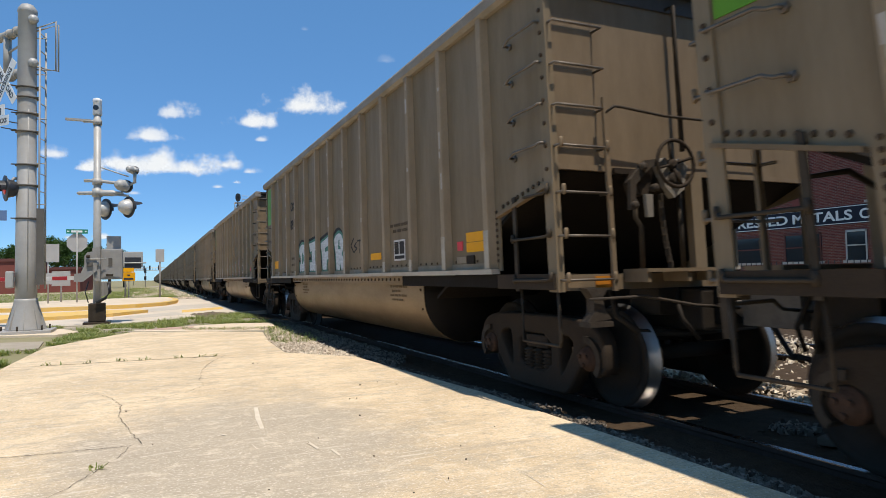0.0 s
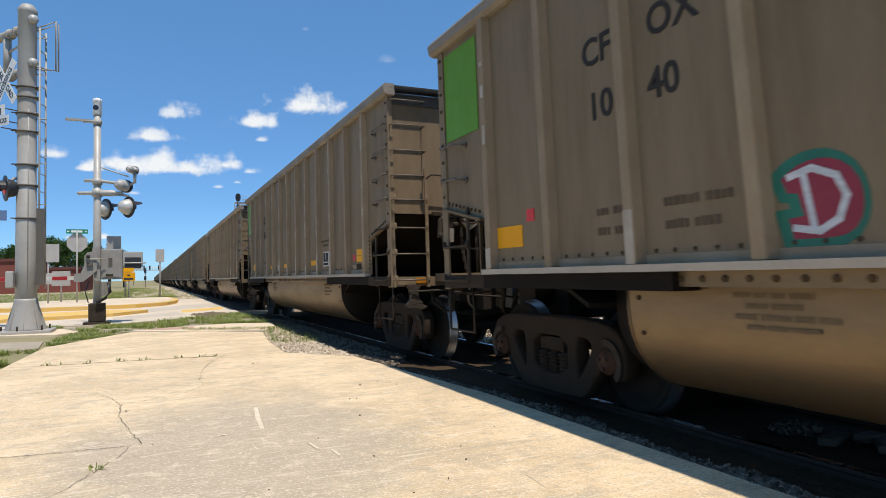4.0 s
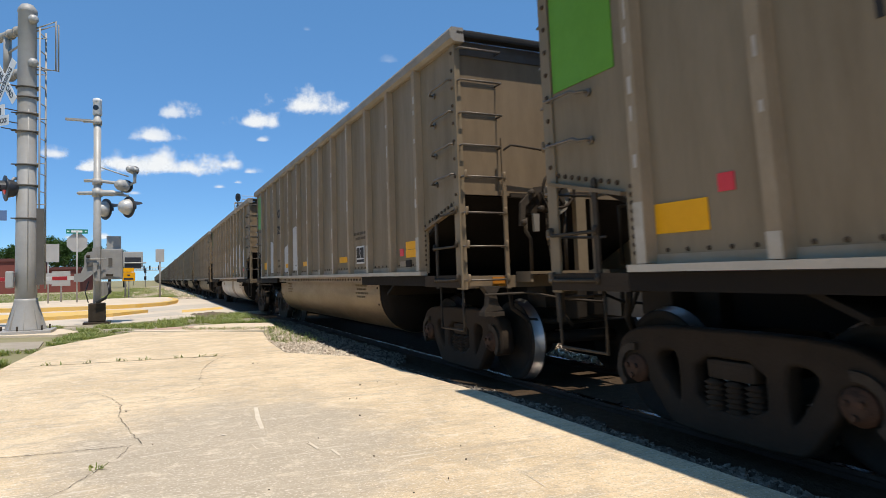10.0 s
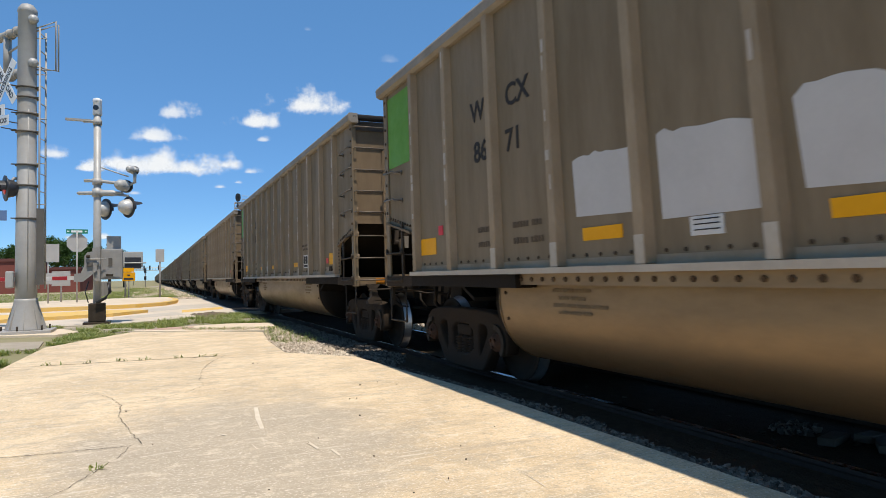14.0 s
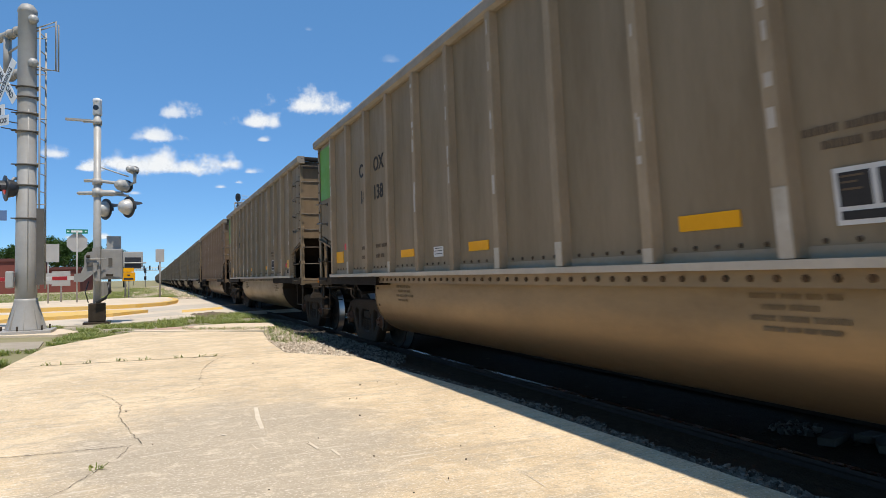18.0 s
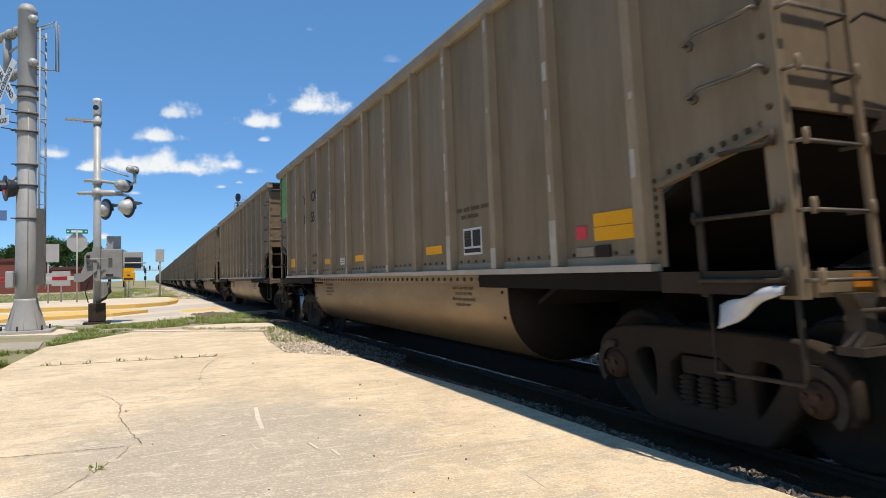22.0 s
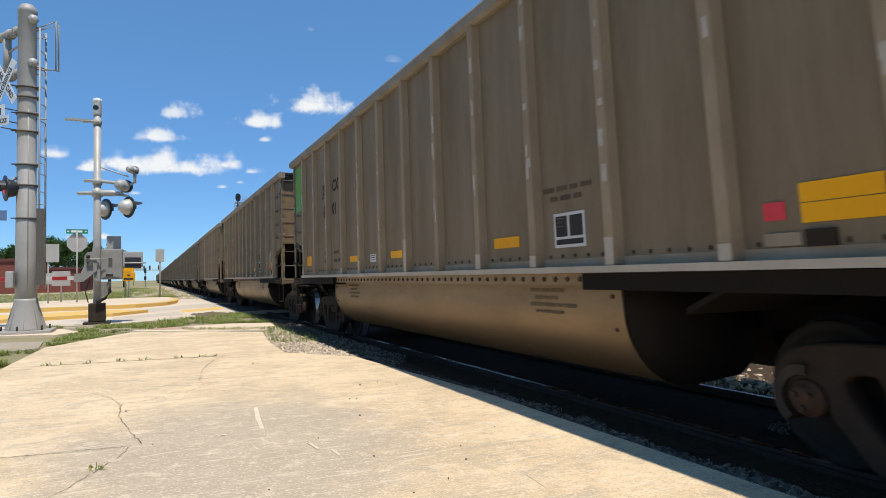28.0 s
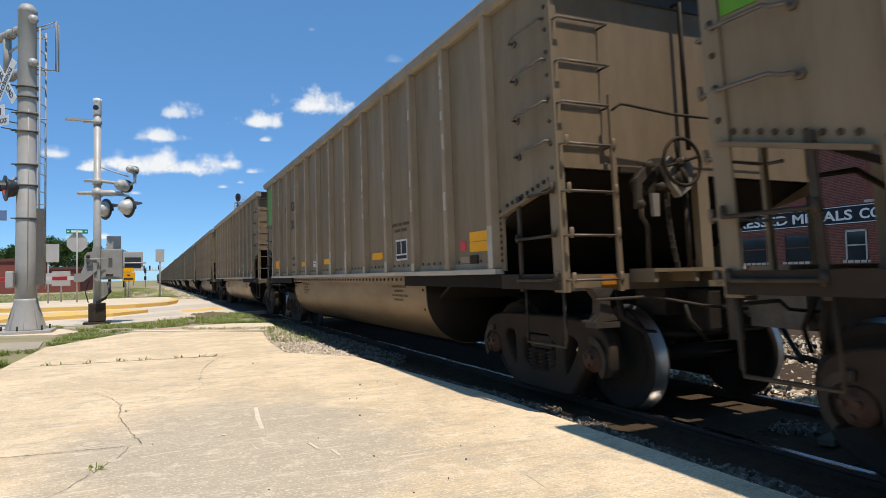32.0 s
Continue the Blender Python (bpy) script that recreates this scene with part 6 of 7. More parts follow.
def gate_mast():
    cx, cy = -1.39, 20.71
    t = thing("crossing_gate", "silver crossing mast with lamps, bell and gate machine", "crossing gate", pose(cx, cy, 0))
    part("mast", lathe(B(), [(0.1, 0.105), (2.9, 0.105), (2.92, 0.098), (6.02, 0.098)], (0, 0, 0), (0, 0, 1), 20), M["alu"], t, "silver steel mast")
    hd = part("camera_head", lathe(B(), [(6.0, 0.105), (6.03, 0.125), (6.38, 0.115), (6.40, 0.125), (6.47, 0.12), (6.50, 0.06)], (0, 0, 0), (0, 0, 1), 20), M["sign_white"], t, "white sensor head")
    part("window", lathe(B(), [(0.08, 0.075), (0.128, 0.075)], (0, 0, 6.2), (-0.3, -0.95, 0), 14), M["glass"], hd)
    bm = B()
    tube(bm, [(0.12, -0.05, 5.82), (-0.35, 0.0, 5.80)], 0.04, 8)
    box(bm, -0.80, -0.15, -0.05, 0.05, 5.80, 5.86)
    part("sensor_arm", bm, M["galv"], t)
    part("collar", lathe(B(), [(5.72, 0.10), (5.72, 0.12), (5.86, 0.12), (5.86, 0.10)], (0, 0, 0), (0, 0, 1), 16), M["galv"], t)
    w = Vector((0.80, -0.25, 0)).normalized()
    bm = B()
    tube(bm, [Vector((0, 0, 4.10)) - w * 0.35, Vector((0, 0, 4.10)), Vector((0, 0, 3.98)) + w * 0.9, Vector((0, 0, 4.05)) + w * 1.02, Vector((0, 0, 4.4)) + w * 1.03], 0.05, 8)
    tube(bm, [Vector((0, 0, 4.52)), Vector((0, 0, 4.22)) + w * 0.85], 0.02, 6)
    tube(bm, [Vector((0, 0, 3.76)) - w * 0.5, Vector((0, 0, 3.74)), Vector((0, 0, 3.66)) + w * 0.85], 0.035, 8)
    lathe(bm, [(3.64, 0.10), (3.64, 0.135), (3.86, 0.135), (3.86, 0.10)], (0, 0, 0), (0, 0, 1), 16)
    lathe(bm, [(3.98, 0.10), (3.98, 0.13), (4.16, 0.13), (4.16, 0.10)], (0, 0, 0), (0, 0, 1), 16)
    lathe(bm, [(-0.55, 0.03), (-0.5, 0.05), (-0.2, 0.055), (0.1, 0.085), (0.42, 0.095), (0.5, 0.05), (0.7, 0.045)], (0, 0, 3.74), w, 12)
    lathe(bm, [(0.0, 0.06), (0.0, 0.10), (0.10, 0.10), (0.12, 0.03)], Vector((0, 0, 4.36)) + w * 1.03, (0, 0, 1), 12)
    part("bracket_arms", bm, M["alu"], t, "silver bracket arms")
    for d, z in ((0.95, 4.42), (0.72, 3.95)):
        c = Vector((0, 0, z)) + w * d
        f = 1.5 if z < 4.2 else 1.0
        lp = part("side_lamp", lathe(B(), [(-0.22 * f, 0.03 * f), (-0.20 * f, 0.07 * f), (-0.12 * f, 0.105 * f), (0.05, 0.115 * f), (0.07, 0.12 * f), (0.09, 0.03)], c, (0.5, 0.85, 0), 18), M["alu"], t, "silver side lamp")
        part("collar", lathe(B(), [(0.05, 0.125 * f), (0.16, 0.125 * f)], c, (0.5, 0.85, 0), 18), M["lamp_black"], lp)
    flasher(t, Vector((0, 0, 3.33)) + w * 0.86, (0.82, 0.57, 0))
    flasher(t, Vector((0, 0, 3.30)) + w * 0.22 + Vector((0.0, 0.28, 0)), (0.82, 0.57, 0))
    # gate machine
    gm = part("gate_machine", box(B(), 0.10, 0.66, -0.28, 0.22, 1.25, 2.12, 0.04), M["gate_grey"], t, "silver gate machine box")
    part("door", box(B(), 0.16, 0.60, -0.295, -0.281, 1.32, 2.05, 0.005), M["gate_grey"], gm)
    part("hasp", box(B(), 0.24, 0.42, -0.31, -0.296, 1.34, 1.40), M["iron"], gm)
    part("hinge_plate", prism(B(), [(-0.10, 2.14), (0.1, 2.18), (0.1, 1.2), (-0.02, 1.2), (-0.10, 1.5)], "y", -0.33, -0.10), M["gate_grey"], gm)
    part("crank_pin", lathe(B(), [(0, 0.05), (0.05, 0.05), (0.06, 0.03), (0.12, 0.03)], (-0.20, -0.39, 1.90), (0, -1, 0), 10), M["iron"], gm)
    part("crank_pin", lathe(B(), [(0, 0.07), (0.04, 0.07), (0.05, 0.02)], (0.0, -0.33, 1.70), (0, -1, 0), 12), M["galv"], gm)
    part("tie_bar", tube(B(), [(-0.24, -0.42, 1.84), (0.24, -0.42, 1.84)], 0.016, 6), M["galv"], gm)
    part("latch_plate", box(B(), 0.30, 0.40, -0.31, -0.296, 1.62, 1.86), M["dull_steel"], gm)
    part("conduit_box", box(B(), -0.22, -0.08, -0.44, -0.39, 1.62, 1.74, 0.01), M["dull_steel"], gm)
    for s, yy in ((-1, -0.36),):
        arm = B()
        prism(arm, [(0.02, 2.06), (-0.22, 2.02), (-0.29, 1.92), (-0.29, 1.66), (-0.38, 1.44), (-0.54, 1.42), (-0.55, 1.20), (-0.32, 1.20), (-0.14, 1.36), (0.02, 1.5)], "y", yy - 0.03, yy + 0.03)
        part("counterweight_arm", arm, M["gate_grey"], t, "silver gate arm support")
    gate = part("gate_arm", box(B(), -9.5, -0.50, -0.06, -0.03, 1.25, 1.36), M["white"], t, "lowered red and white gate arm")
    for i in range(13):
        part("red_stripe", box(B(), -0.74 - i * 0.66 - 0.36, -0.74 - i * 0.66, -0.066, -0.060, 1.252, 1.358), M["gate_red"], gate)
    bm = box(B(), -0.21, 0.21, -0.22, 0.22, 0.05, 0.58, 0.03)
    part("base_housing", bm, M["iron"], t, "dark base housing")
    part("base_plate", box(B(), -0.34, 0.34, -0.32, 0.32, -0.05, 0.05, 0.01), M["iron"], t)
    part("cable", tube(B(), [(0.3, -0.2, 1.15), (0.34, -0.28, 0.9), (0.22, -0.3, 0.72), (0.0, -0.28, 0.6)], 0.045, 8), M["lamp_black"], t, "black flexible conduit")
    part("cable", tube(B(), [(-0.2, -0.2, 1.2), (-0.28, -0.24, 0.9), (-0.2, -0.26, 0.6)], 0.015, 6), M["lamp_black"], t)
    part("warning_plate", box(B(), 0.22, 0.60, 0.30, 0.31, 2.14, 2.52), M["sign_back"], t, "bare back of a small sign")
    return t


gate_mast()


def post_sign(name, label, category, x, y, plates, top, post=0.04, ground=0.0, turn=0.0):
    t = thing(name, label, category, pose(x, y, ground, 0, 0, turn))
    part("post", tube(B(), [(0, 0, -0.05), (0, 0, top)], post, 8), M["galv"], t)
    for nm, kind, w, z0, z1, material in plates:
        if kind == "rect":
            part(nm, box(B(), -w / 2, w / 2, -0.03 - post, -0.02 - post, z0, z1, 0.004), M[material], t)
        else:
            r = (z1 - z0) / 2 / math.cos(math.pi / 8)
            part(nm, prism(B(), [(r * math.cos(math.pi / 8 + i * math.pi / 4), (z0 + z1) / 2 + r * math.sin(math.pi / 8 + i * math.pi / 4)) for i in range(8)], "y", 0.02 + post, 0.03 + post), M[material], t)
    return t


ss = post_sign("stop_sign", "back of an octagonal stop sign under a street name blade", "road sign", -3.4, 37.13, [("plate", "oct", 0, 2.58, 3.50, "sign_back")], 3.62, ground=0.15)
blade = part("street_blade", box(B(), -0.48, 0.48, -0.012, 0.012, 3.50, 3.72), M["sign_green"], ss, "green street name blade")
part("letter_bars", box(box(box(B(), -0.26, 0.24, -0.016, -0.012, 3.56, 3.66), -0.44, -0.34, -0.016, -0.012, 3.58, 3.64), 0.34, 0.43, -0.016, -0.012, 3.58, 3.64), M["sign_white"], blade)
post_sign("road_sign", "bare back of a square road sign on a post", "road sign", -4.62, 36.9, [("plate", "rect", 0.95, 2.05, 2.95, "sign_back"), ("lower_plate", "rect", 0.85, 0.95, 1.5, "sign_back")], 2.9, ground=0.15)
post_sign("road_sign", "bare back of a low road sign on a post", "road sign", -4.26, 38.69, [("plate", "rect", 0.85, 0.85, 1.62, "sign_back")], 1.6, ground=0.15)
ys = post_sign("warning_sign", "small yellow warning sign beside the tracks", "sign", -1.29, 46.01, [("top_plate", "rect", 0.62, 1.78, 2.03, "yellow"), ("plate", "rect", 0.76, 1.18, 1.74, "yellow")], 2.0)
part("letter_bars", box(box(B(), -0.27, 0.27, -0.078, -0.070, 1.26, 1.38), -0.08, 0.08, -0.078, -0.070, 1.50, 1.60), M["sign_black"], ys)
post_sign("track_sign", "bare back of a tall narrow sign by the tracks", "sign", 0.53, 43.59, [("plate", "rect", 0.50, 2.34, 3.13, "sign_back")], 3.1, post=0.05)
# small lights facing away behind the gate
fl2 = thing("far_flasher", "silver lamp unit seen from behind on its mast", "crossing signal", pose(-0.9, 50.0, 0))
part("mast", tube(B(), [(-0.72, 0.2, -0.05), (-0.72, 0.2, 3.2)], 0.06, 10), M["galv"], fl2)
part("cabinet", box(B(), -0.95, 0.40, 0.0, 0.5, 2.15, 3.25, 0.06), M["galv"], fl2, "grey equipment cabinet")
part("dark_panel", box(B(), -0.75, 0.28, -0.06, -0.002, 2.0, 2.85, 0.03), M["lamp_black"], fl2)
part("cross_bar", tube(B(), [(-0.8, -0.1, 2.45), (0.62, -0.1, 2.45)], 0.05, 8), M["alu"], fl2)
part("cross_bar", tube(B(), [(-0.8, -0.1, 2.02), (0.45, -0.1, 2.02)], 0.035, 8), M["alu"], fl2)


# ---- distance: low brick building, trees, signals ----
def far_building():
    t = thing("brick_building", "long low red-brick building across the lawn", "building", pose(0, 0, 0))
    part("wall", box(B(), -70, -13.85, 89.6, 110, -0.1, 3.75), M["far_brick"], t)
    part("fascia", box(B(), -70, -13.8, 89.45, 110, 3.75, 4.1), M["far_roof"], t)
    part("wing_wall", box(B(), -13.85, -8.0, 90.9, 110, -0.1, 2.75), M["far_brick"], t)
    part("wing_fascia", box(B(), -13.8, -7.9, 90.7, 110, 2.75, 3.05), M["far_roof"], t)
    for x in (-60, -52, -44, -36, -28, -20):
        w = part("window", box(B(), x - 1.0, x + 1.0, 89.5, 89.56, 1.1, 2.3), M["glass"], t)
        part("sill", box(B(), x - 1.1, x + 1.1, 89.4, 89.55, 1.0, 1.1), M["stone_trim"], w)
    part("dark_recess", box(B(), -12.3, -9.4, 90.8, 90.87, 1.55, 2.0), M["glass"], t)


far_building()


def tree(x, y, tall, wide, seed, label):
    r = random.Random(seed)
    t = thing("tree", label, "tree", pose(x, y, 0), group="far trees")
    bm = B()
    tube(bm, [(0, 0, -0.1), (r.uniform(-.2, .2), 0, tall * 0.3), (r.uniform(-.4, .4), 0.2, tall * 0.6), (r.uniform(-.5, .5), 0.1, tall * 0.85)], [0.35, 0.26, 0.16, 0.05], 8)
    ends = []
    for i in range(7):
        a, z = i * 0.9 + r.uniform(-0.3, 0.3), tall * r.uniform(0.28, 0.65)
        e = Vector((math.cos(a) * wide * r.uniform(0.5, 0.85), math.sin(a) * wide * r.uniform(0.5, 0.85), z + tall * r.uniform(0.08, 0.25)))
        tube(bm, [(0, 0, z - 0.5), (e.x * 0.5, e.y * 0.5, z + 0.3), e], [0.13, 0.09, 0.03], 6)
        ends.append(e)
    part("trunk", bm, M["bark"], t)
    ends += [Vector((r.uniform(-.4, .4) * wide, r.uniform(-.4, .4) * wide, tall * r.uniform(0.6, 0.95))) for _ in range(9)]
    vs, fs = [], []
    for e in ends:
        rad = wide * r.uniform(0.28, 0.45)
        for _ in range(420):
            d = Vector((r.gauss(0, 1), r.gauss(0, 1), r.gauss(0, 0.8))).normalized() * rad * r.uniform(0.55, 1.05)
            c = e + d
            c.z = max(c.z, tall * 0.16)
            s = r.uniform(0.10, 0.22) * wide * 0.28
            u = Vector((r.uniform(-1, 1), r.uniform(-1, 1), r.uniform(-0.6, 0.6))).normalized() * s
            w = u.cross(Vector((r.uniform(-1, 1), r.uniform(-1, 1), r.uniform(-1, 1)))).normalized() * s * 0.7
            i = len(vs)
            vs += [tuple(c - u), tuple(c - w * 0.9), tuple(c + u), tuple(c + w)]
            fs.append((i, i + 1, i + 2, i + 3))
    me = bpy.data.meshes.new("crown")
    me.from_pydata(vs, [], fs)
    me.materials.append(M["leaf"])
    part("crown", me, None, t)


for i, (x, y, tall, wide) in enumerate(((-37.51, 155.98, 11.5, 5.5), (-30.29, 147.07, 9.5, 4.5), (-26.75, 157.4, 8.5, 4), (-17.34, 135.32, 9.2, 3.6), (-13.62, 131.5, 8.6, 3.2), (-9.8, 133.06, 8.2, 3.2), (-7.09, 135.12, 7.8, 3.0), (-4.53, 137.19, 7.4, 2.6), (-21.15, 146.66, 7.0, 3.2),
                                     (11.22, 207.82, 7.4, 5), (17.92, 186.72, 8.6, 5), (13.26, 167.11, 8.5, 5), (22.23, 152.91, 9, 5))):
    tree(x, y, tall, wide, i, "dense green broadleaf tree")
fence = thing("post_fence", "row of grey fence posts by the lawn", "fence")
for i in range(14):
    part("post", box(B(), -0.08, 0.08, -0.08, 0.08, -0.05, 1.15, 0.015), M["wood_post"], fence, m=pose(-3.26 - 0.026 * i, 50.7 + i * 1.5, 0))
part("rail", box(B(), -0.03, 0.03, 0, 19.6, 0.85, 0.95), M["wood_post"], fence, m=pose(-3.34, 50.7, 0, 0, 0, 1))


def signal_head(parent, x, y, z):
    """An oval black backboard with two hooded lamps."""
    oval = [(x + 0.23 * math.cos(a) * abs(math.cos(a)) ** -0.3, z + 0.36 * math.sin(a)) for a in np.arange(0.13, math.tau, math.tau / 24)]
    h = part("signal_head", prism(B(), oval, "y", y - 0.03, y + 0.03), M["lamp_black"], parent, "oval black signal head")
    for dz in (-0.2, 0.2):
        part("hood", tube(B(), [(x, y - 0.02, z + dz), (x, y - 0.26, z + dz - 0.02)], 0.11, 10), M["lamp_black"], h)


def signal_bridge():
    """A cantilever signal standing past the crossing on the far side of the tracks."""
    y = 60.0
    t = thing("cantilever_signal_bridge", "silver railway signal bridge with black signal heads", "railway signal", pose(0, y, 0))
    part("mast", tube(B(), [(14.8, 0, -0.1), (14.8, 0, 8.4)], 0.16, 10), M["alu"], t)
    truss = B()
    for z in (7.55, 8.05):
        for yy in (-0.35, 0.35):
            tube(truss, [(6.9, yy, z), (14.8, yy, z)], 0.05, 6)
    for i in range(11):
        a = 6.9 + i * 0.7
        tube(truss, [(a, -0.35, 7.55), (a + 0.7, -0.35, 8.05)], 0.03, 5)
        tube(truss, [(a, -0.35, 7.55), (a, -0.35, 8.05)], 0.03, 5)
    part("truss", truss, M["alu"], t)
    for q in (8.35, 8.65):
        part("walkway_rail", tube(B(), [(7.5, -0.5, 8.05), (7.5, -0.5, q), (9.2, -0.5, q), (9.2, -0.5, 8.05)], 0.035, 6), M["dome"], t)
    part("lower_lamp", lathe(B(), [(-0.05, 0.05), (-0.04, 0.15), (0.2, 0.15), (0.22, 0.1)], (7.17, -0.5, 7.72), (0, -1, 0), 14), M["lamp_black"], t)
    signal_head(t, 7.17, -0.5, 8.50)
    part("head_post", tube(B(), [(7.17, -0.3, 7.5), (7.17, -0.3, 8.7)], 0.05, 6), M["lamp_black"], t)
    return t


signal_bridge()
fb = thing("far_signal_bridge", "far pale signal gantry over the tracks", "railway signal", pose(-2.6, 190, -0.7))
bm = B()
for z in (4.6, 5.3):
    tube(bm, [(-1.6, 0, z), (8.5, 0, z)], 0.07, 6)
for i in range(13):
    tube(bm, [(-1.6 + i * 0.78, 0, 4.6), (-1.6 + i * 0.78, 0, 5.3)], 0.05, 5)
part("truss", bm, M["dome"], fb)
part("mast", tube(B(), [(-1.6, 0, 0.6), (-1.6, 0, 5.3)], 0.14, 8), M["dome"], fb)
part("mast", tube(B(), [(8.5, 0, 0.6), (8.5, 0, 5.3)], 0.14, 8), M["dome"], fb)
for x in (1.0, 2.4, 4.6):
    part("signal_head", box(B(), x - 0.18, x + 0.18, -0.2, 0, 4.7, 5.9), M["lamp_black"], fb)
ds = thing("dwarf_signal", "dark railway signal on a mast beside the track", "railway signal", pose(-0.89, 128, 0))
part("mast", tube(B(), [(0, 0, 0), (0, 0, 2.9)], 0.09, 8), M["galv"], ds)
part("signal_head", box(B(), -0.2, 0.2, -0.2, 0.1, 2.5, 3.4, 0.05), M["lamp_black"], ds)
part("signal_head", box(B(), -0.2, 0.2, -0.2, 0.1, 1.3, 1.95, 0.05), M["lamp_black"], ds)
part("lens", lathe(B(), [(0, 0.1), (0.02, 0.09)], (0, -0.21, 1.6), (0, -1, 0), 10), M["glass"], ds)


# ---- brick works beyond the tracks ----
def brick_wall_mat():
    """Courses of red brick with pale joints."""
    m = mat("brick_courses", (0.2, 0.06, 0.045), (0.15, 0.045, 0.035), 0.92, 0, 1.2, 30, 0.3)
    n, l = m.node_tree.nodes, m.node_tree.links
    tc, sep, com = n.new("ShaderNodeTexCoord"), n.new("ShaderNodeSeparateXYZ"), n.new("ShaderNodeCombineXYZ")
    l.new(tc.outputs["Object"], sep.inputs["Vector"])
    l.new(sep.outputs["Y"], com.inputs["X"])
    l.new(sep.outputs["Z"], com.inputs["Y"])
    br = n.new("ShaderNodeTexBrick")
    br.inputs["Scale"].default_value = 1.0
    br.inputs["Brick Width"].default_value, br.inputs["Row Height"].default_value, br.inputs["Mortar Size"].default_value = 0.22, 0.075, 0.008
    br.inputs["Color1"].default_value, br.inputs["Color2"].default_value, br.inputs["Mortar"].default_value = (0.20, 0.055, 0.042, 1), (0.13, 0.038, 0.032, 1), (0.22, 0.16, 0.13, 1)
    l.new(com.outputs["Vector"], br.inputs["Vector"])
    l.new(br.outputs["Color"], n["Principled BSDF"].inputs["Base Color"])
    return m


M["brick_wall"] = brick_wall_mat()


def works():
    x = 30.0
    t = thing("brick_works", "two-storey red-brick works with a painted sign band", "building")
    part("wall", box(B(), x, x + 14, 4, 46, -0.2, 7.05), M["brick_wall"], t)
    part("cornice", box(B(), x - 0.18, x + 14.2, 3.85, 46.15, 7.05, 7.3, 0.02), M["stone_trim"], t, "pale stone cornice")
    part("roof", box(B(), x, x + 14, 4, 46, 7.3, 7.36), M["far_roof"], t)
    ysx = [5.65, 8.6, 11.54, 14.48, 17.42, 18.89, 21.6, 24.63, 27.67, 30.71, 33.74, 36.78, 39.63]
    for i, y in enumerate(ysx):
        wide = 1.0 if i != 5 else 0.5
        if i != 4:
            w = part("window", box(B(), x - 0.03, x + 0.03, y - wide, y + wide, 1.47, 2.88), M["glass"], t)
            fr = box(B(), x - 0.06, x - 0.03, y - wide, y - wide + 0.07, 1.47, 2.88)
            box(fr, x - 0.06, x - 0.03, y + wide - 0.07, y + wide, 1.47, 2.88)
            box(fr, x - 0.06, x - 0.03, y - wide, y + wide, 2.81, 2.90)
            box(fr, x - 0.055, x - 0.03, y - wide, y + wide, 2.15, 2.21)
            part("frame", fr, M["alu"] if i == 5 else M["far_roof"], w)
            part("sill", box(B(), x - 0.12, x, y - wide - 0.1, y + wide + 0.1, 1.35, 1.47), M["stone_trim"], w)
        if i not in (5,):
            yy = y + (0.4 if i == 4 else 0)
            u = part("blind_window", box(B(), x - 0.02, x + 0.04, yy - 0.5, yy + 0.5, 4.24, 6.0), M["shutter"], t, "boarded upper window")
            part("sill", box(B(), x - 0.10, x, yy - 0.6, yy + 0.6, 4.12, 4.24), M["stone_trim"], u)
    sb = part("sign_band", box(B(), x - 0.05, x, 15.3, 30.3, 3.19, 4.07), M["sign_band"], t, "dark painted sign band with white letters")
    for z in (3.22, 4.01):
        part("border", box(B(), x - 0.056, x - 0.05, 15.4, 30.2, z, z + 0.035), M["sign_white"], sb)
    for word, ystart, wide in (("PRESSED", 25.95, 3.56), ("METALS", 22.12, 3.06), ("CO", 18.70, 1.04)):
        me = text_mesh(word, 0.66, M["sign_white"], 0.003, "LEFT", 1.0, 0.016)
        w = max(v.co.x for v in me.vertices) - min(v.co.x for v in me.vertices)
        me.transform(Matrix.Diagonal((wide / w, 1, 1, 1)))
        part("lettering", me, None, sb, "white painted letters", on_side(x - 0.052, ystart, 3.40))
    nb = B()
    for i in range(5):
        box(nb, x - 0.056, x - 0.05, 29.3 - i * 0.63, 29.72 - i * 0.63, 3.40, 3.87)
    part("name_bars", nb, M["sign_white"], sb)


M["sign_band"] = mat("navy_sign_paint", (0.018, 0.022, 0.035), (0.03, 0.034, 0.045), 0.7, 0, 2, 30, 0.05)
works()
wf = thing("iron_fence", "low dark iron fence before the works", "fence")
for i in range(60):
    part("picket", box(B(), -0.012, 0.012, -0.012, 0.012, 0, 1.55), M["lamp_black"], wf, m=pose(24, 14 + i * 0.25, -0.1))
part("rail", box(B(), 23.98, 24.02, 13.9, 29, 1.25, 1.29), M["lamp_black"], wf)
part("rail", box(B(), 23.98, 24.02, 13.9, 29, 0.2, 0.24), M["lamp_black"], wf)


# ---- clouds ----
CLOUDS = []


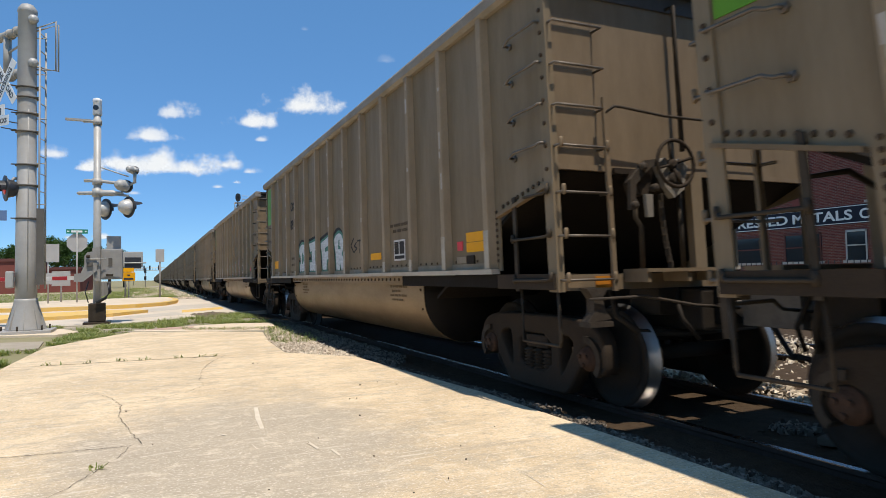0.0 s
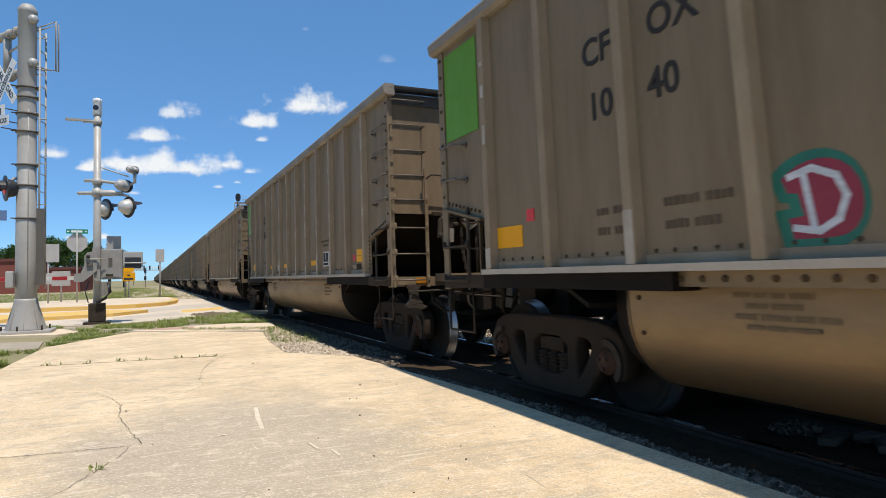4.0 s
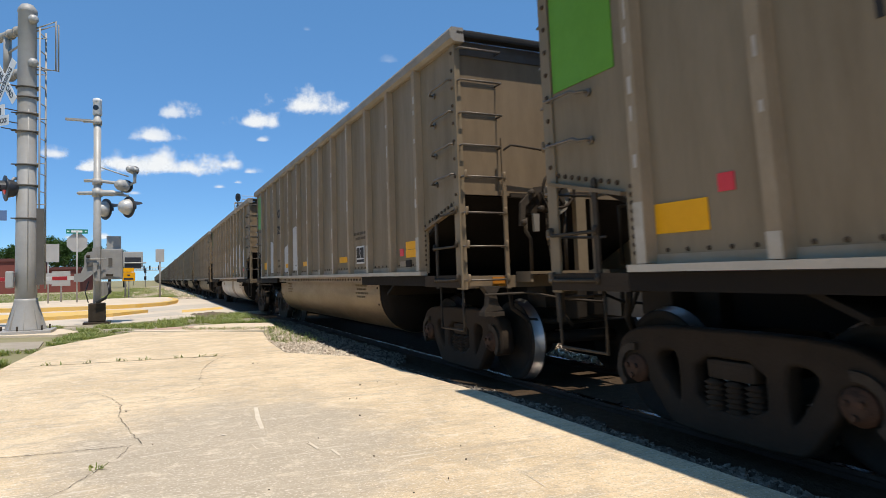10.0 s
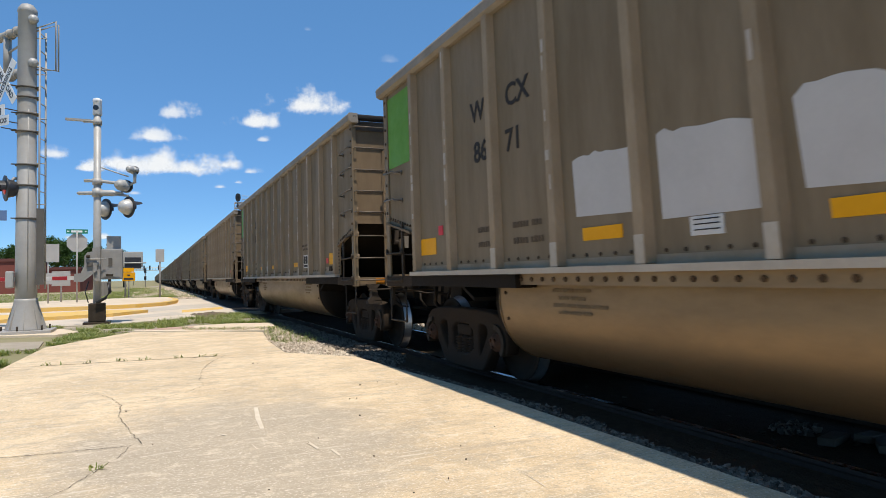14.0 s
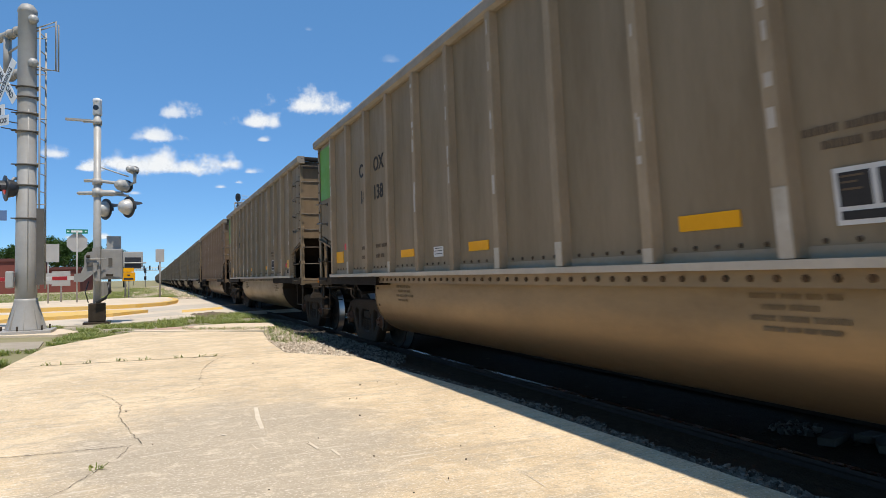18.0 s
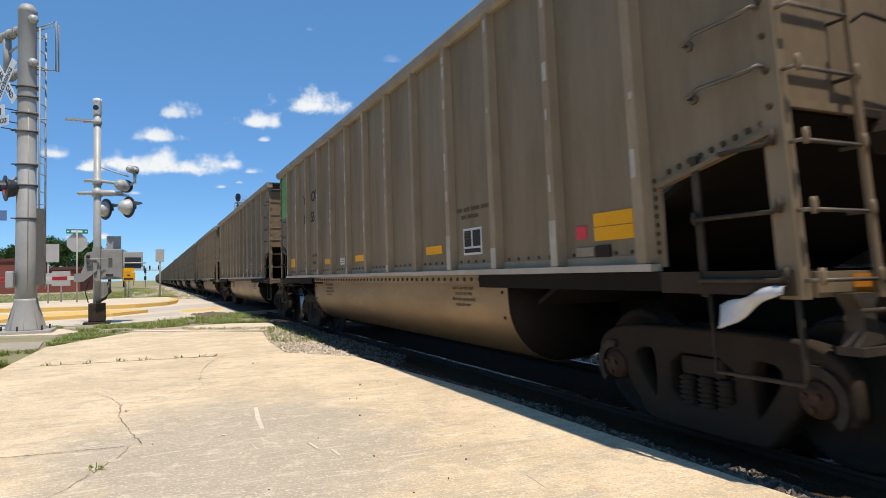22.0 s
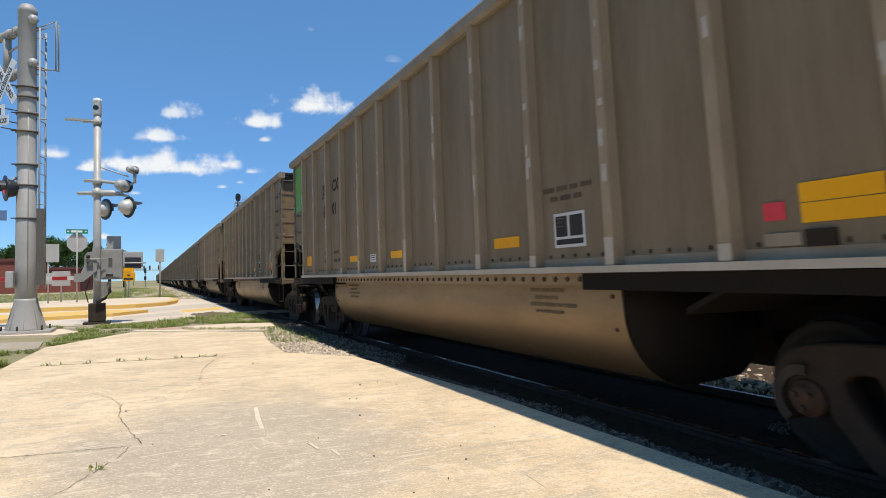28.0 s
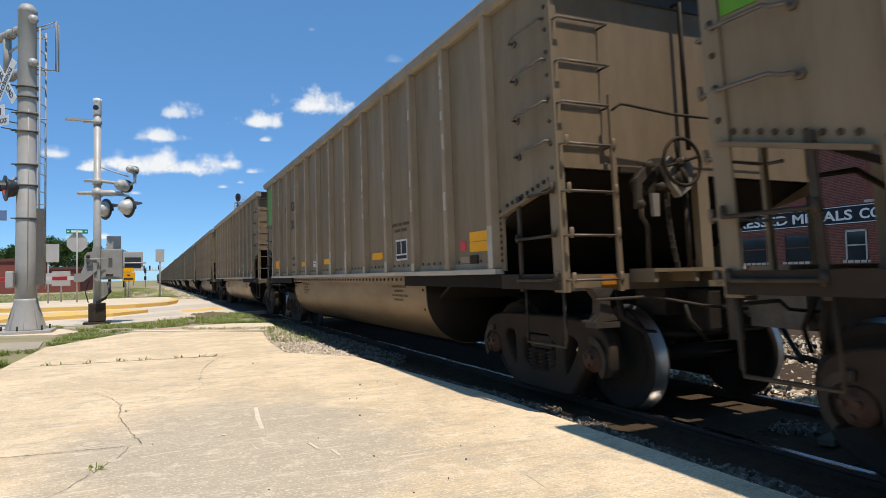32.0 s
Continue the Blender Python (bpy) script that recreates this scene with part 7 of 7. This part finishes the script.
def cloud(px, pz, py, wide, high, drift, dense=1.0):
    """A bank of fair-weather cloud two kilometres off; sheets one behind the other."""
    at = Vector((px, py, pz))
    wide, high = wide * 0.74, high * 0.66
    t = thing("cloud", "small white fair-weather cloud in blue sky", "cloud", group="clouds")
    way = at.normalized()
    side = way.cross(Vector((0, 0, 1))).normalized()
    up = side.cross(way)
    m = Matrix.Translation(at) @ Matrix(((side.x, up.x, -way.x, 0), (side.y, up.y, -way.y, 0), (side.z, up.z, -way.z, 0), (0, 0, 0, 1)))
    t.matrix_basis = m
    for i, (dx, dy, sc) in enumerate(((0, 0, 1.0), (-0.1, -0.12, 0.6))):
        bm = B()
        uvl = bm.loops.layers.uv.new("UVMap")
        w, h = wide * sc, high * sc
        levels = [[bm.verts.new((x * w + dx * wide, y * h + dy * high, -6.0 * i)) for x in (-0.9, 0.9)] for y in (-0.7, -0.16, 0.98)]
        for j, (lo, hi) in enumerate(zip(levels, levels[1:])):      # flat below, heaped above
            f = bm.faces.new((lo[0], lo[1], hi[1], hi[0]))
            for lp, q in zip(f.loops, ((0, j / 2), (1, j / 2), (1, j / 2 + 0.5), (0, j / 2 + 0.5))):
                lp[uvl].uv = q
        o = part("puff", bm, M["cloud"], t)
        o.visible_shadow = False
        o.color = (1, 1, 1, dense)
    CLOUDS.append((t, m, side * drift))


for c in ((440, 528, 1879, 265, 118, 27), (295, 472, 1920, 195, 95, 15), (68, 488, 1938, 130, 112, 8, 0.8), (5, 416, 1956, 170, 75, 20, 0.85), (22, 336, 1971, 330, 105, 6), (-72, 336, 1970, 220, 85, 4), (113, 332, 1967, 190, 80, 4), (206, 345, 1959, 140, 70, -2, 0.9),
          (-148, 316, 1969, 118, 51, 3), (-227, 348, 1956, 107, 53, 3, 0.7), (303, 417, 1932, 64, 32, 12, 0.5), (184, 276, 1972, 64, 30, 14, 0.7), (232, 289, 1965, 47, 21, 10, 0.7), (270, 323, 1955, 75, 36, 6, 0.6), (648, 650, 1776, 71, 36, 25, 0.12), (410, 724, 1818, 38, 23, 20, 0.08),
          (-200, 124, 1988, 44, 18, 2), (-125, 126, 1990, 60, 24, 2), (-40, 250, 1980, 60, 26, 3, 0.5)):
    cloud(*c)


# ---- a bag caught on a car's step ----
bag = B()
rows = []
for i in range(9):
    u = i / 8
    rows.append([bag.verts.new((-1.66 - 0.03 * math.sin(u * 5 + w), 0.06 + 0.46 * u, 1.10 - 0.12 * u ** 1.3 - w * (0.02 + 0.075 * u) + 0.012 * math.sin(9 * u + 3 * w))) for w in (0, 0.5, 1, 1.5)])
for p, q in zip(rows, rows[1:]):
    for i in range(3):
        bag.faces.new((p[i], p[i + 1], q[i + 1], q[i])).smooth = True
BAG = solo("plastic_bag", bag, M["paper"], "torn white plastic bag caught on a car's step", "bag")
BAG.modifiers.new("thickness", "SOLIDIFY").thickness = 0.004
# ---- a dirt-filled joint and a withered weed on the slab ----
crack([(-1.5, 10.76), (-0.4, 10.66), (0.4, 10.58), (1.0, 10.5)], 0.012, slab)
crack([(-0.40, 4.70), (-0.22, 4.60)], 0.003, slab)
grass("crack_weed", [(-0.30, 4.67, 0.0), (-0.32, 4.69, 0.0), (-0.34, 4.66, 0.0)], 0.035, "small withered weed in a crack of the slab")
# ---- make up the train ----
CARS = {}
proto = build_car(LABEL)
brown = build_car("brown dusty coal car with ribbed sides, rolling on the rails", "rust_body")
plain = build_car(LABEL, "body", near=False)
for k in NEAR_CARS:
    CARS[k] = brown if k == 14 else proto if k == 0 else copy_thing(proto, pose(TRACK_X, 4.379 + PITCH * k, 0))
for k in FAR_CARS:
    CARS[k] = plain if k == 25 else copy_thing(plain, pose(TRACK_X, 4.379 + PITCH * k, 0))
for k in NEAR_CARS:
    dress_car(CARS[k], k)
for k in FAR_CARS:
    plate("end_panel", 13.56, 14.34, 2.70, 3.70, "green", CARS[k], "green painted panel")

# how far the train has gone by each second, and the slack of single couplings
ROLLED = [(float(t), 11.1442 * t - 0.0007 * t * t) for t in range(0, 33, 4)]
SLACK = {-1: 0.1, 0: 0.05, 1: 0.07, 2: -0.01, 3: 0.09, 4: 0.03, 5: 0.01, 6: -0.07, 7: -0.05, 8: -0.07, 9: -0.01, 10: -0.08, 11: -0.04, 12: -0.06, 13: -0.04, 14: -0.05, 15: 0.01, 16: 0.04, 17: 0.1, 18: 0.18, 19: 0.23, 20: 0.12, 21: -0.01, 22: -0.09, 23: -0.08, 24: -0.05}


def motions():
    for k, car in CARS.items():
        walk(car, [(t, pose(TRACK_X, 4.3788 + PITCH * k + SLACK.get(k, 0.0) - s, 0)) for t, s in ROLLED])
    walk(BAG, [(t, pose(TRACK_X, 4.3788 + PITCH * 15 + SLACK[15] - s, 0)) for t, s in ROLLED])
    # the wheels turn as the train rolls; those of all cars alike
    ts = [s for _, s in ROLLED]
    for kind in (proto, brown, plain):
        for ax in [o for o in kind.children if o.name.startswith("axle") and not o.name.startswith("axle_cap")]:
            at = ax.location.copy()
            rows = []
            for i in range(0, 32 * FPS + 1):
                s = float(np.interp(i / FPS, [t for t, _ in ROLLED], ts))
                rows.append((i / FPS, Matrix.Translation(at) @ Euler((s / 0.46, 0, 0)).to_matrix().to_4x4()))
            walk(ax, rows)
            for car in CARS.values():
                if car is kind or car is brown or (kind is brown) or (kind is plain) != (car in [CARS[k] for k in FAR_CARS]):
                    continue
                for o in car.children:
                    if o.name.startswith("axle") and not o.name.startswith("axle_cap") and abs(o.location.y - at.y) < 0.01:
                        o.rotation_mode = "QUATERNION"
                        o.animation_data_create()
                        o.animation_data.action = ax.animation_data.action
                        o.animation_data.action_slot = ax.animation_data.action.slots[0]
    for t, m, drift in CLOUDS:
        walk(t, [(0.0, m), (32.0, Matrix.Translation(drift) @ m)])


motions()
